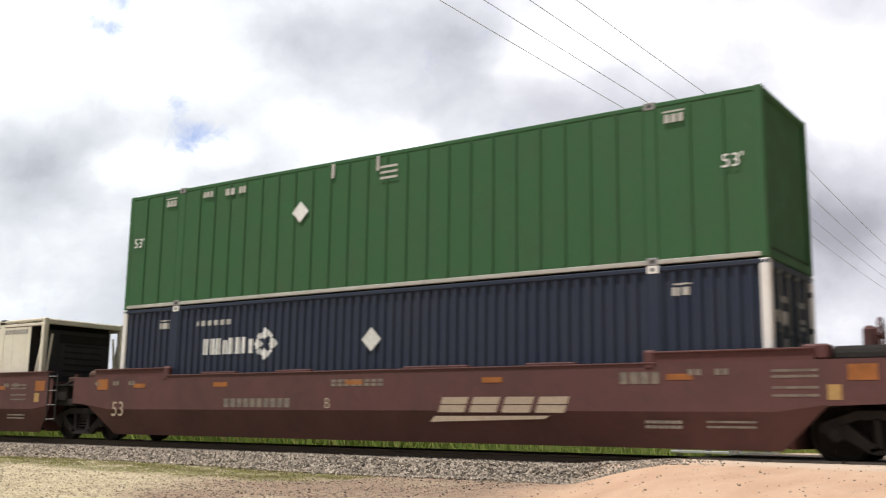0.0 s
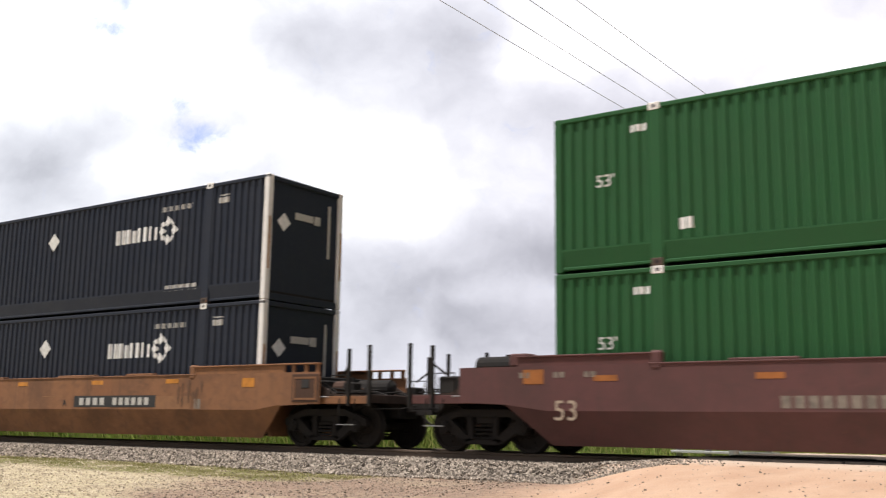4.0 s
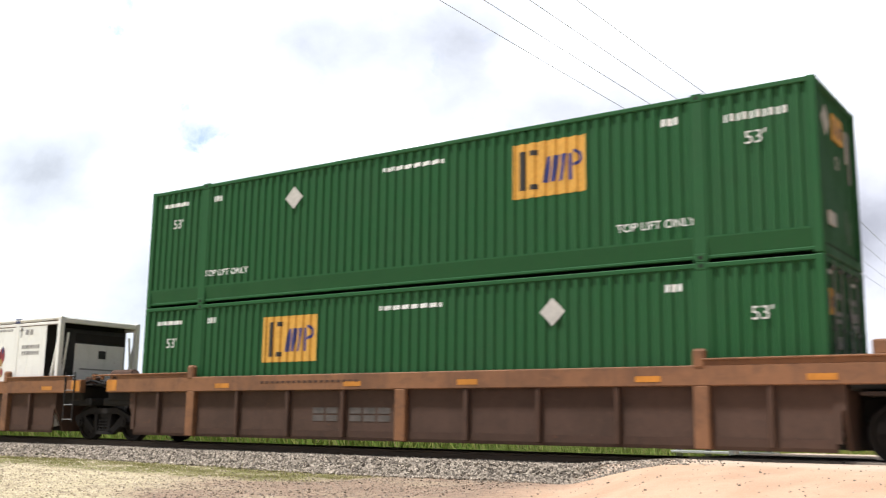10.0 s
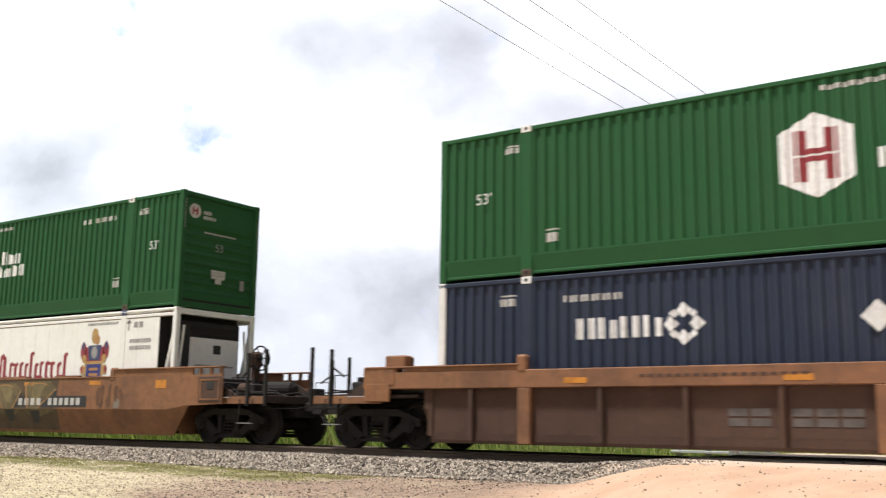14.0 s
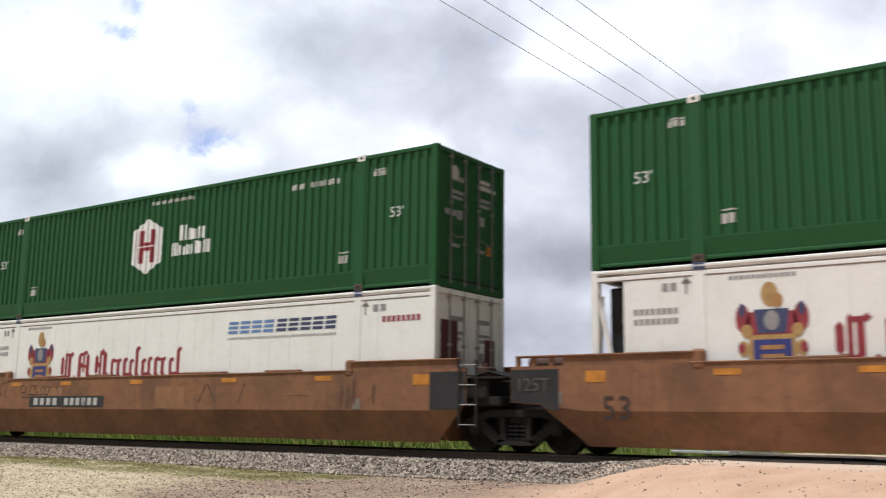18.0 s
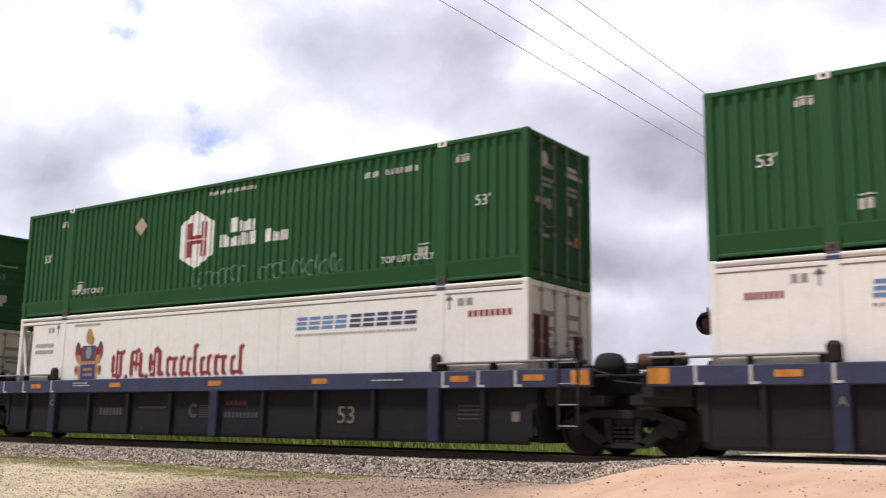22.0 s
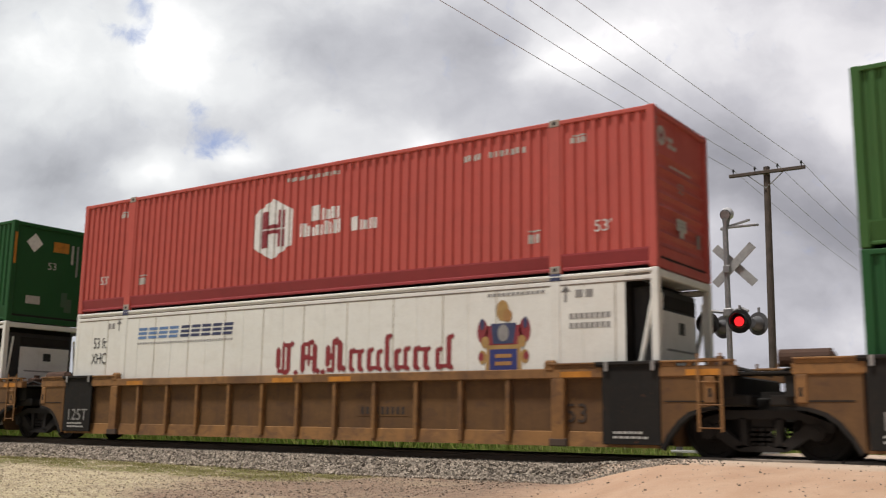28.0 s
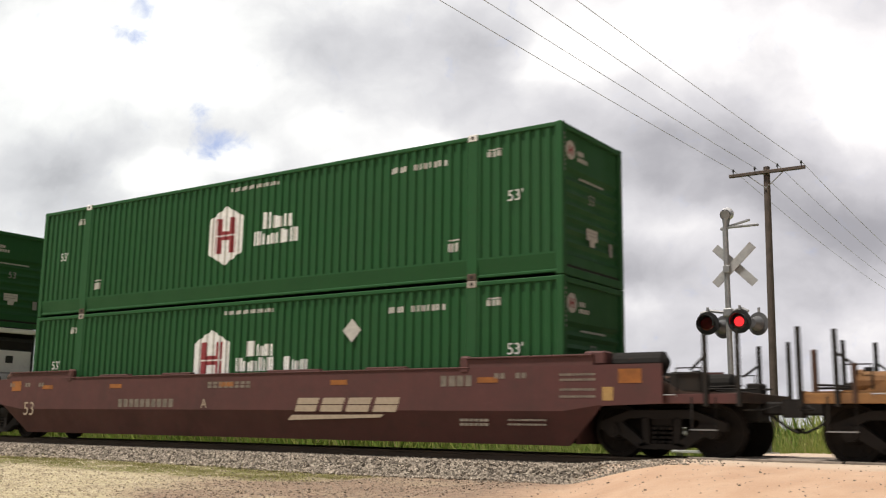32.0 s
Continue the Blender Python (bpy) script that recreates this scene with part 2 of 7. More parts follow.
# ---- geometry ----
class Geo:
    """Collects vertices and faces for one mesh."""

    def __init__(self):
        self.v, self.f = [], []

    def add(self, verts, faces):
        k = len(self.v)
        self.v += [tuple(p) for p in verts]
        self.f += [tuple(i + k for i in f) for f in faces]
        return self

    def box(self, x0, y0, z0, x1, y1, z1, b=0.0):
        lo, hi = (min(x0, x1), min(y0, y1), min(z0, z1)), (max(x0, x1), max(y0, y1), max(z0, z1))
        b = min(b, *(0.45 * (h - l) for l, h in zip(lo, hi)))
        if b <= 0:
            p = [(x, y, z) for x in (lo[0], hi[0]) for y in (lo[1], hi[1]) for z in (lo[2], hi[2])]
            return self.add(p, [(0, 1, 3, 2), (4, 6, 7, 5), (0, 4, 5, 1), (2, 3, 7, 6), (0, 2, 6, 4), (1, 5, 7, 3)])
        c = [(0.5 * (l + h)) for l, h in zip(lo, hi)]
        s = [0.5 * (h - l) for l, h in zip(lo, hi)]
        verts, idx = [], {}
        for sx in (-1, 1):
            for sy in (-1, 1):
                for sz in (-1, 1):
                    for ax in range(3):
                        q = [c[i] + (sx, sy, sz)[i] * (s[i] - (0 if i == ax else b)) for i in range(3)]
                        idx[(sx, sy, sz, ax)] = len(verts)
                        verts.append(q)
        faces = []
        for ax in range(3):
            o = [i for i in range(3) if i != ax]
            for sg in (-1, 1):
                ring = []
                for a, d in ((-1, -1), (1, -1), (1, 1), (-1, 1)):
                    k = [0, 0, 0]
                    k[ax], k[o[0]], k[o[1]] = sg, a, d
                    ring.append(idx[(*k, ax)])
                faces.append(ring)
            for a in (-1, 1):
                for d in (-1, 1):
                    k0, k1 = [0, 0, 0], [0, 0, 0]
                    k0[ax], k1[ax] = -1, 1
                    for k in (k0, k1):
                        k[o[0]], k[o[1]] = a, d
                    faces.append([idx[(*k0, o[0])], idx[(*k1, o[0])], idx[(*k1, o[1])], idx[(*k0, o[1])]])
        for sx in (-1, 1):
            for sy in (-1, 1):
                for sz in (-1, 1):
                    faces.append([idx[(sx, sy, sz, i)] for i in range(3)])
        return self.add(verts, faces)

    def prism(self, poly, y0, y1):
        """A polygon in x, z drawn out from y0 to y1."""
        n = len(poly)
        verts = [(x, y0, z) for x, z in poly] + [(x, y1, z) for x, z in poly]
        faces = [tuple(range(n)), tuple(range(2 * n - 1, n - 1, -1))]
        faces += [(i, (i + 1) % n, n + (i + 1) % n, n + i) for i in range(n)]
        return self.add(verts, faces)

    def turned(self, x):
        """A flat form drawn in x, z set on an end wall: its x becomes y."""
        self.v = [(x + b, a, c) for a, b, c in self.v]
        return self

    def rod(self, p, q, r, n=8, r2=None):
        p, q = Vector(p), Vector(q)
        d = (q - p).normalized()
        a = d.orthogonal().normalized()
        b = d.cross(a)
        r2 = r if r2 is None else r2
        ring = [(math.cos(2 * math.pi * i / n), math.sin(2 * math.pi * i / n)) for i in range(n)]
        verts = [p + (a * c + b * s) * r for c, s in ring] + [q + (a * c + b * s) * r2 for c, s in ring]
        faces = [(i, (i + 1) % n, n + (i + 1) % n, n + i) for i in range(n)]
        faces += [tuple(range(n - 1, -1, -1)), tuple(range(n, 2 * n))]
        return self.add(verts, faces)

    def path(self, pts, r, n=8):
        return self.tube(pts, r, n)

    def sweep(self, profile, x0, x1):
        """A polygon in y, z drawn out along x."""
        n = len(profile)
        verts = [(x, y, z) for x in (x0, x1) for y, z in profile]
        return self.add(verts, [(i, (i + 1) % n, n + (i + 1) % n, n + i) for i in range(n)] + [tuple(range(n)), tuple(range(n, 2 * n))])

    def tube(self, pts, r, n=6):
        """One bent round bar through the points."""
        pts = [Vector(p) for p in pts]
        verts, faces = [], []
        for i, p in enumerate(pts):
            d = (pts[min(i + 1, len(pts) - 1)] - pts[max(i - 1, 0)]).normalized()
            ref = Vector((0, 0, 1)) if abs(d.z) < 0.9 else Vector((1, 0, 0))
            a = d.cross(ref).normalized()
            b = d.cross(a)
            verts += [p + (a * math.cos(2 * math.pi * k / n) + b * math.sin(2 * math.pi * k / n)) * r for k in range(n)]
        for i in range(len(pts) - 1):
            faces += [(i * n + k, i * n + (k + 1) % n, (i + 1) * n + (k + 1) % n, (i + 1) * n + k) for k in range(n)]
        m = (len(pts) - 1) * n
        return self.add(verts, faces + [tuple(range(n)), tuple(range(m, m + n))])

    def lathe(self, profile, n=24):
        """A closed profile of (radius, y) turned about the y axis."""
        m = len(profile)
        verts, faces = [], []
        for i in range(n):
            c, s = math.cos(2 * math.pi * i / n), math.sin(2 * math.pi * i / n)
            verts += [(r * c, y, r * s) for r, y in profile]
        for i in range(n):
            for j in range(m):
                k = (i + 1) % n
                faces.append((i * m + j, i * m + (j + 1) % m, k * m + (j + 1) % m, k * m + j))
        return self.add(verts, faces)

    def mesh(self, name, mat, smooth=False):
        me = bpy.data.meshes.new(name)
        me.from_pydata(self.v, [], self.f)
        me.materials.append(mat)
        bm = bmesh.new()
        bm.from_mesh(me)
        bmesh.ops.recalc_face_normals(bm, faces=bm.faces)
        bm.to_mesh(me)
        bm.free()
        if smooth:
            me.polygons.foreach_set("use_smooth", [True] * len(me.polygons))
        me.update()
        return me


JOINED = {"stencil", "number_strip", "lettering_strip", "owner_stencil", "reflective_marks", "door_plate", "spray_scrawl", "spray_loop", "badge_stripe", "panel_stripe", "red_mark", "hinge", "rod_bracket", "louvre", "spring", "pipe_run", "grab_iron", "rung", "ladder_stile"}


def part(name, geo, mat, parent, label="", smooth=False, at=None):
    """Links a Geo (or a ready mesh) as one mesh object under a thing or part."""
    me = geo if isinstance(geo, bpy.types.Mesh) else geo.mesh(name, mat, smooth)
    ob = new(name, me)
    if parent is not None:
        ob.parent = parent
    if at is not None:
        ob.matrix_basis = at
    if label:
        tagged(ob, label)
    if name in JOINED:
        tagged(ob, kind="stuff")
    return ob


def thing(name, label, category, group="", kind=""):
    return tagged(new(name), label, category, group, kind)


def box(*a, b=0.0):
    return Geo().box(*a, b=b)


TEXTS = {}


def text_mesh(words, height, mat):
    """Built-in font lettering as a flat mesh in x, z, centred, facing -y."""
    key = (words, height, mat.name)
    if key not in TEXTS:
        cu = bpy.data.curves.new("lettering", "FONT")
        cu.body, cu.size, cu.align_x, cu.align_y = words, height * 1.38, "CENTER", "CENTER"
        cu.offset, cu.extrude = 0.0, 0.001
        ob = bpy.data.objects.new("lettering", cu)
        me = bpy.data.meshes.new_from_object(ob)
        bpy.data.objects.remove(ob)
        me.transform(pose(0, 0, 0, 90, 0, 0))
        me.materials.clear()
        me.materials.append(mat)
        TEXTS[key] = me
    return TEXTS[key]


def lettering(words, x, y, z, height, mat, parent, name="lettering"):
    return part(name, text_mesh(words, height, mat), mat, parent, at=pose(x, y, z))


# ---- container skins: outer face of the side, y over x ----
class Skin:
    def __init__(self, out, breaks, depth):
        self.out, self.breaks, self.depth = out, breaks, depth   # breaks: (x, inward step)

    def y(self, x):
        b = self.breaks
        if not b or x <= b[0][0] or x >= b[-1][0]:
            return self.out
        lo, hi = 0, len(b) - 1
        while hi - lo > 1:
            mid = (lo + hi) // 2
            if b[mid][0] <= x:
                lo = mid
            else:
                hi = mid
        (xa, ya), (xb, yb) = b[lo], b[hi]
        return self.out + ya + (yb - ya) * (x - xa) / max(1e-6, xb - xa)


CL, CW, CH, POST = 8.075, 1.295, 2.896, 6.095      # half length, half width, height, lifting posts


def corrugation(x0, x1, pitch, depth):
    n = max(1, round((x1 - x0) / pitch))
    p, rows = (x1 - x0) / n, []
    for i in range(n):
        a = x0 + i * p
        rows += [(a, 0.0), (a + 0.19 * p, 0.0), (a + 0.31 * p, depth), (a + 0.69 * p, depth), (a + 0.81 * p, 0.0)]
    return rows + [(x1, 0.0)]


BAYS = ((-CL + 0.10, -POST - 0.13), (-POST + 0.13, POST - 0.13), (POST + 0.13, CL - 0.10))
CORRUGATED = Skin(-1.280, sum((corrugation(a, b, 0.219, 0.042) for a, b in BAYS), []), 0.044)
FLAT = Skin(-1.285, [], 0.0)


def seams(x0, x1, pitch):
    rows, x = [(x0, 0.0)], x0 + pitch
    while x < x1 - 0.1:
        rows += [(x - 0.022, 0.0), (x - 0.016, 0.006), (x + 0.016, 0.006), (x + 0.022, 0.0)]
        x += pitch
    return rows + [(x1, 0.0)]


PANELLED = Skin(-1.285, seams(-CL + 0.1, CL - 0.1, 0.61), 0.006)


def panel_geo(skin, x0, x1, z0, z1, side=-1):
    rows = [(x0, skin.y(x0))] + [(x, skin.out + d) for x, d in skin.breaks if x0 + 1e-4 < x < x1 - 1e-4] + [(x1, skin.y(x1))]
    g = Geo()
    n = len(rows)
    s = 1 if side < 0 else -1
    verts = [(x, s * y, z0) for x, y in rows] + [(x, s * y, z1) for x, y in rows]
    verts += [(x, s * (y + 0.012), z0) for x, y in rows] + [(x, s * (y + 0.012), z1) for x, y in rows]
    faces = []
    for i in range(n - 1):
        faces += [(i, i + 1, n + i + 1, n + i), (2 * n + i, 3 * n + i, 3 * n + i + 1, 2 * n + i + 1),
                  (n + i, n + i + 1, 3 * n + i + 1, 3 * n + i), (i, 2 * n + i, 2 * n + i + 1, i + 1)]
    faces += [(0, n, 3 * n, 2 * n), (n - 1, 3 * n - 1, 4 * n - 1, 2 * n - 1)]
    return g.add(verts, faces)


def stroke(g, poly, skin, off=0.005):
    """A convex polygon in x, z laid on a skin, following its folds."""
    xs = sorted({round(x, 4) for x, _ in poly} | {round(x, 4) for x, _ in skin.breaks if min(p[0] for p in poly) < x < max(p[0] for p in poly)})
    n, cols = len(poly), []
    for x in xs:
        zs = []
        for i in range(n):
            (xa, za), (xb, zb) = poly[i], poly[(i + 1) % n]
            if min(xa, xb) - 1e-4 <= x <= max(xa, xb) + 1e-4:
                if abs(xb - xa) < 1e-5:
                    zs += [za, zb]
                else:
                    k = min(1.0, max(0.0, (x - xa) / (xb - xa)))
                    zs.append(za + k * (zb - za))
        if zs:
            cols.append((x, skin.y(x) - off, min(zs), max(zs)))
    for a, b in zip(cols, cols[1:]):
        g.add([(a[0], a[1], a[2]), (b[0], b[1], b[2]), (b[0], b[1], b[3]), (a[0], a[1], a[3])], [(0, 1, 2, 3)])
    return g


def bar(g, skin, x0, z0, x1, z1, lean=0.0, off=0.005):
    d = lean * (z1 - z0)
    return stroke(g, [(x0, z0), (x1, z0), (x1 + d, z1), (x0 + d, z1)], skin, off)


def ring_arc(g, skin, cx, cz, rx, rz, a0, a1, w, n=10, off=0.005, taper=False):
    pts = []
    for i in range(n + 1):
        k = i / n
        a = radians(a0 + (a1 - a0) * k)
        ww = w * (math.sin(math.pi * min(0.98, max(0.02, k))) if taper else 1.0)
        pts.append(((cx + rx * math.cos(a), cz + rz * math.sin(a)), (cx + (rx - ww) * math.cos(a), cz + (rz - ww) * math.sin(a))))
    for (p, q), (r, s) in zip(pts, pts[1:]):
        stroke(g, [p, r, s, q], skin, off)
    return g


def word(g, skin, x0, x1, z0, z1, n, w, lean=0.0, off=0.005, caps=False):
    """A word as a row of plain upright bars, two for each mark."""
    step = (x1 - x0) / n
    for i in range(n):
        a, b = x0 + i * step, x0 + (i + 1) * step - 0.20 * step
        h = (z1 - z0) * (1.0 if caps or i % 4 in (0, 3) else 0.76)
        w2 = min(w * 1.25, (b - a) * 0.42)
        bar(g, skin, a, z0, a + w2, z0 + h, lean, off)
        bar(g, skin, b - w2, z0, b, z0 + h * (0.86 if i % 2 else 1.0), lean, off)
    return g


def slabs(g, skin, x0, x1, z0, z1, n, lean=0.0, off=0.005, rows=2, gap=0.22):
    """A word as plain slabs: each mark is a stack of flat bars."""
    step, h = (x1 - x0) / n, (z1 - z0) / rows
    for i in range(n):
        for k in range(rows):
            za = z0 + k * h
            d = lean * (za - z0)
            bar(g, skin, x0 + i * step + d, za, x0 + (i + 0.84) * step + d, za + h * (1 - gap), lean, off)
    return g


def dashes(g, skin, x0, x1, z, h, n, fill=0.72, off=0.005):
    step = (x1 - x0) / n
    for i in range(n):
        bar(g, skin, x0 + i * step, z - h / 2, x0 + (i + fill) * step, z + h / 2, 0.0, off)
    return g


def diamond(g, skin, cx, cz, r, off=0.005):
    return stroke(g, [(cx - r, cz), (cx, cz - r), (cx + r, cz), (cx, cz + r)], skin, off)


# ---- containers: frame, sides, ends ----
def container_frame(ob, paint_mat, post_mat, casting_mat, lift_mat=None, thin=None):
    """Rails, corner posts, lifting posts, roof, floor and castings of a 53 foot box."""
    for s in (-1, 1):
        part("top_rail", box(-CL, s * CW, CH - 0.10, CL, s * (CW - 0.07), CH - 0.012, b=0.015), paint_mat, ob)
        if thin:
            part("bottom_rail", box(-CL + 0.12, s * (CW + 0.006), 0.02, CL - 0.12, s * (CW - 0.09), 0.13 if thin is RUST_DARK else 0.10, b=0.01), thin, ob)
        else:
            high = 0.35 if paint_mat is RED else 0.432
            rail = Geo().sweep([(s * (CW + a), z) for a, z in ((-0.058, 0.05), (-0.030, 0.06), (-0.030, 0.095), (-0.052, 0.11), (-0.030, 0.6 * high), (-0.008, high - 0.032), (-0.008, high), (-0.10, high), (-0.10, 0.05))], -CL + 0.12, CL - 0.12)
            part("bottom_rail", rail, RED_RAIL if paint_mat is RED else paint_mat, ob)
        for e in (-1, 1):
            part("corner_post", box(e * CL, s * CW, 0.0, e * (CL - 0.16), s * (CW - 0.16), CH, b=0.02), post_mat, ob)
            part("lifting_post", box(e * POST - 0.125, s * (CW + 0.002), 0.0, e * POST + 0.125, s * (CW - 0.09), CH + 0.006, b=0.018), lift_mat or paint_mat, ob)
            for z, cast in ((0.0, RUST_DARK if casting_mat is OFF_WHITE else casting_mat), (CH - 0.13, casting_mat)):
                c = part("casting", box(e * POST - 0.11, s * (CW + 0.010), z, e * POST + 0.11, s * (CW - 0.12), z + 0.142, b=0.012), cast, ob)
                if s < 0:
                    part("casting_slot", Geo().rod((e * POST, s * (CW + 0.0125), z + 0.072), (e * POST, s * (CW + 0.008), z + 0.072), 0.036, 10), GRIME, c)
    part("roof", box(-CL + 0.02, -CW + 0.03, CH - 0.06, CL - 0.02, CW - 0.03, CH - 0.014, b=0.01), paint_mat, ob)
    part("underframe", box(-CL + 0.05, -CW + 0.08, 0.10, CL - 0.05, CW - 0.08, 0.22), GRIME, ob)


def corrugated_sides(ob, mat, skin=CORRUGATED, z0=0.42, z1=CH - 0.09):
    for s in (-1, 1):
        for a, b in BAYS:
            part("side_panel", panel_geo(skin, a, b, z0, z1, s), mat, ob)


def front_wall(ob, mat, e=1, ribs=True):
    """Closed end at the front: a plain upper sheet over horizontal ribs."""
    x = e * (CL - 0.06)
    g = Geo().box(x, -CW + 0.14, 2.06 if ribs else 0.16, x - e * 0.05, CW - 0.14, CH - 0.10, b=0.012)
    part("end_sheet", g, mat, ob)
    if ribs:
        z = 0.416
        rows = []
        while z < 2.0:
            rows.append(z)
            z += 0.235
        for z in rows:
            part("end_rib", Geo().add([(x, y, zz) for y in (-CW + 0.15, CW - 0.15) for zz in (z, z + 0.235)] +
                                      [(x - e * d, y, zz) for y in (-CW + 0.19, CW - 0.19) for d, zz in ((0.04, z + 0.16), (0.04, z + 0.08))],
                                      [(0, 2, 7, 4 + 1), (5, 7, 6, 4), (4, 6, 3, 1), (0, 5, 4, 1), (2, 3, 6, 7)]), mat, ob)
        part("end_backing", box(x - e * 0.05, -CW + 0.14, 0.15, x - e * 0.09, CW - 0.14, 2.1), mat, ob)
        part("end_sheet", box(x, -CW + 0.14, 0.16, x - e * 0.05, CW - 0.14, 0.41, b=0.012), mat, ob)
    part("end_header", box(e * CL, -CW + 0.15, CH - 0.13, e * (CL - 0.12), CW - 0.15, CH - 0.02, b=0.012), mat, ob)
    part("end_sill", box(e * CL, -CW + 0.15, 0.0, e * (CL - 0.12), CW - 0.15, 0.16, b=0.012), mat, ob)


def doors(ob, mat, rod_mat, e=1, label_mat=D_GREY, sticker=True):
    """Two door leaves with lock rods, brackets and plates."""
    x = e * (CL - 0.05)
    for s in (-1, 1):
        leaf = part("door_leaf", box(x, s * 0.012, 0.17, x - e * 0.05, s * (CW - 0.15), CH - 0.13, b=0.012), mat, ob)
        for i in range(4):
            z = 0.30 + i * 0.60
            part("door_panel", box(x + e * 0.014, s * 0.10, z, x - e * 0.01, s * (CW - 0.24), z + 0.47, b=0.012), mat, leaf)
        for y in (0.26, 0.78):
            rod = part("lock_rod", Geo().rod((x + e * 0.045, s * y, 0.06), (x + e * 0.045, s * y, CH - 0.05), 0.02, 8), rod_mat, leaf)
            g = Geo()
            for z in (0.12, 0.95, 1.75, CH - 0.18):
                g.box(x + e * 0.075, s * y - 0.045, z - 0.03, x, s * y + 0.045, z + 0.03, b=0.008)
            part("rod_bracket", g, rod_mat, leaf)
            part("door_handle", Geo().rod((x + e * 0.06, s * y, 1.12), (x + e * 0.06, s * (y + 0.36 * (1 if y < 0.5 else -0.6)), 1.05), 0.014, 6), rod_mat, leaf)
        g = Geo()
        for z in (0.35, 1.05, 1.85, 2.5):
            g.box(x + e * 0.05, s * (CW - 0.20), z, x, s * (CW - 0.10), z + 0.10, b=0.01)
        part("hinge", g, mat, leaf)
        if sticker:
            g = Geo()
            rnd = random.Random(11 + s)
            for z, h, w in ((2.25, 0.10, 0.5), (1.98, 0.07, 0.42), (1.86, 0.07, 0.38), (1.45, 0.2, 0.2), (0.86, 0.07, 0.3)):
                y = s * (0.5 + rnd.uniform(-0.12, 0.12))
                g.box(x + e * 0.019, y - w / 2, z, x + e * 0.015, y + w / 2, z + h)
            part("door_plate", g, label_mat, leaf)
    part("end_header", box(e * CL, -CW + 0.15, CH - 0.13, e * (CL - 0.12), CW - 0.15, CH - 0.02, b=0.012), mat, ob)
    part("end_sill", box(e * CL, -CW + 0.15, 0.0, e * (CL - 0.12), CW - 0.15, 0.16, b=0.012), mat, ob)


def end_marks(ob, rows, e=1):
    """Flat plates on the front end: (mat, y0, z0, y1, z1)."""
    x = e * (CL - 0.030)
    for mat, y0, z0, y1, z1 in rows:
        part("end_mark", box(x, y0, z0, x - e * 0.035, y1, z1), mat, ob)


def hub_marks(ob, inc=False, badge=D_WHITE, ink=D_RED, words=D_WHITE, shift=0.0, low=False):
    sk = CORRUGATED
    cx, cz = (-1.12 if inc else -0.83) + shift, 1.57
    r = 0.585
    g = stroke(Geo(), [(cx - r, cz - 0.40), (cx, cz - 0.70), (cx + r, cz - 0.40), (cx + r, cz + 0.40), (cx, cz + 0.70), (cx - r, cz + 0.40)], sk)
    part("badge", g, badge, ob, "white hexagonal badge")
    g = Geo()
    for k in (-1, 1):
        for a, w in ((0.145, 0.12), (0.295, 0.055)):
            x0, x1 = sorted((cx + k * a, cx + k * (a + w)))
            bar(g, sk, x0, cz + 0.018, x1, cz + 0.42, 0, 0.009)
            bar(g, sk, x0, cz - 0.42, x1, cz - 0.018, 0, 0.009)
        za, zb = sorted((cz + k * 0.018, cz + k * 0.105))
        bar(g, sk, cx - 0.145, za, cx + 0.145, zb, 0, 0.009)
    part("badge_stripe", g, ink, ob)
    g = Geo()
    if inc:
        word(g, sk, 0.05 + shift, 0.92 + shift, 1.63, 1.97, 3, 0.09)
        word(g, sk, -0.30 + shift, 0.95 + shift, 1.30, 1.60, 5, 0.075)
        word(g, sk, 1.18 + shift, 1.92 + shift, 1.30, 1.60, 3, 0.075)
    else:
        word(g, sk, 0.40 + shift, 1.32 + shift, 1.60, 1.98, 3, 0.10)
        word(g, sk, 0.09 + shift, 1.50 + shift, 1.24, 1.56, 5, 0.08)
    part("lettering_strip", g, words, ob)
    g = dashes(Geo(), sk, -0.72, 0.88, 2.64, 0.085, 14)
    dashes(g, sk, 4.05, 4.50, 2.45, 0.12, 4, 0.6) and dashes(g, sk, 4.65, 5.50, 2.45, 0.12, 7, 0.6)
    for x in (-6.43, 6.58):
        dashes(g, sk, x - 0.15, x + 0.18, 2.46, 0.11, 3)
        bar(g, sk, x - 0.12, 2.53, x + 0.15, 2.56)
    for x in (-5.56, 5.66):
        bar(g, sk, x - 0.13, 0.83, x + 0.13, 0.86)
        dashes(g, sk, x - 0.13, x + 0.14, 0.70, 0.17, 2)
    part("stencil", g, D_DIRTY, ob)
    for x in (-7.05, 7.06):
        lettering("53'", x, sk.out - 0.006, 0.80 if low else 1.57, 0.22, D_CHALKY, ob)


CACHE = {}


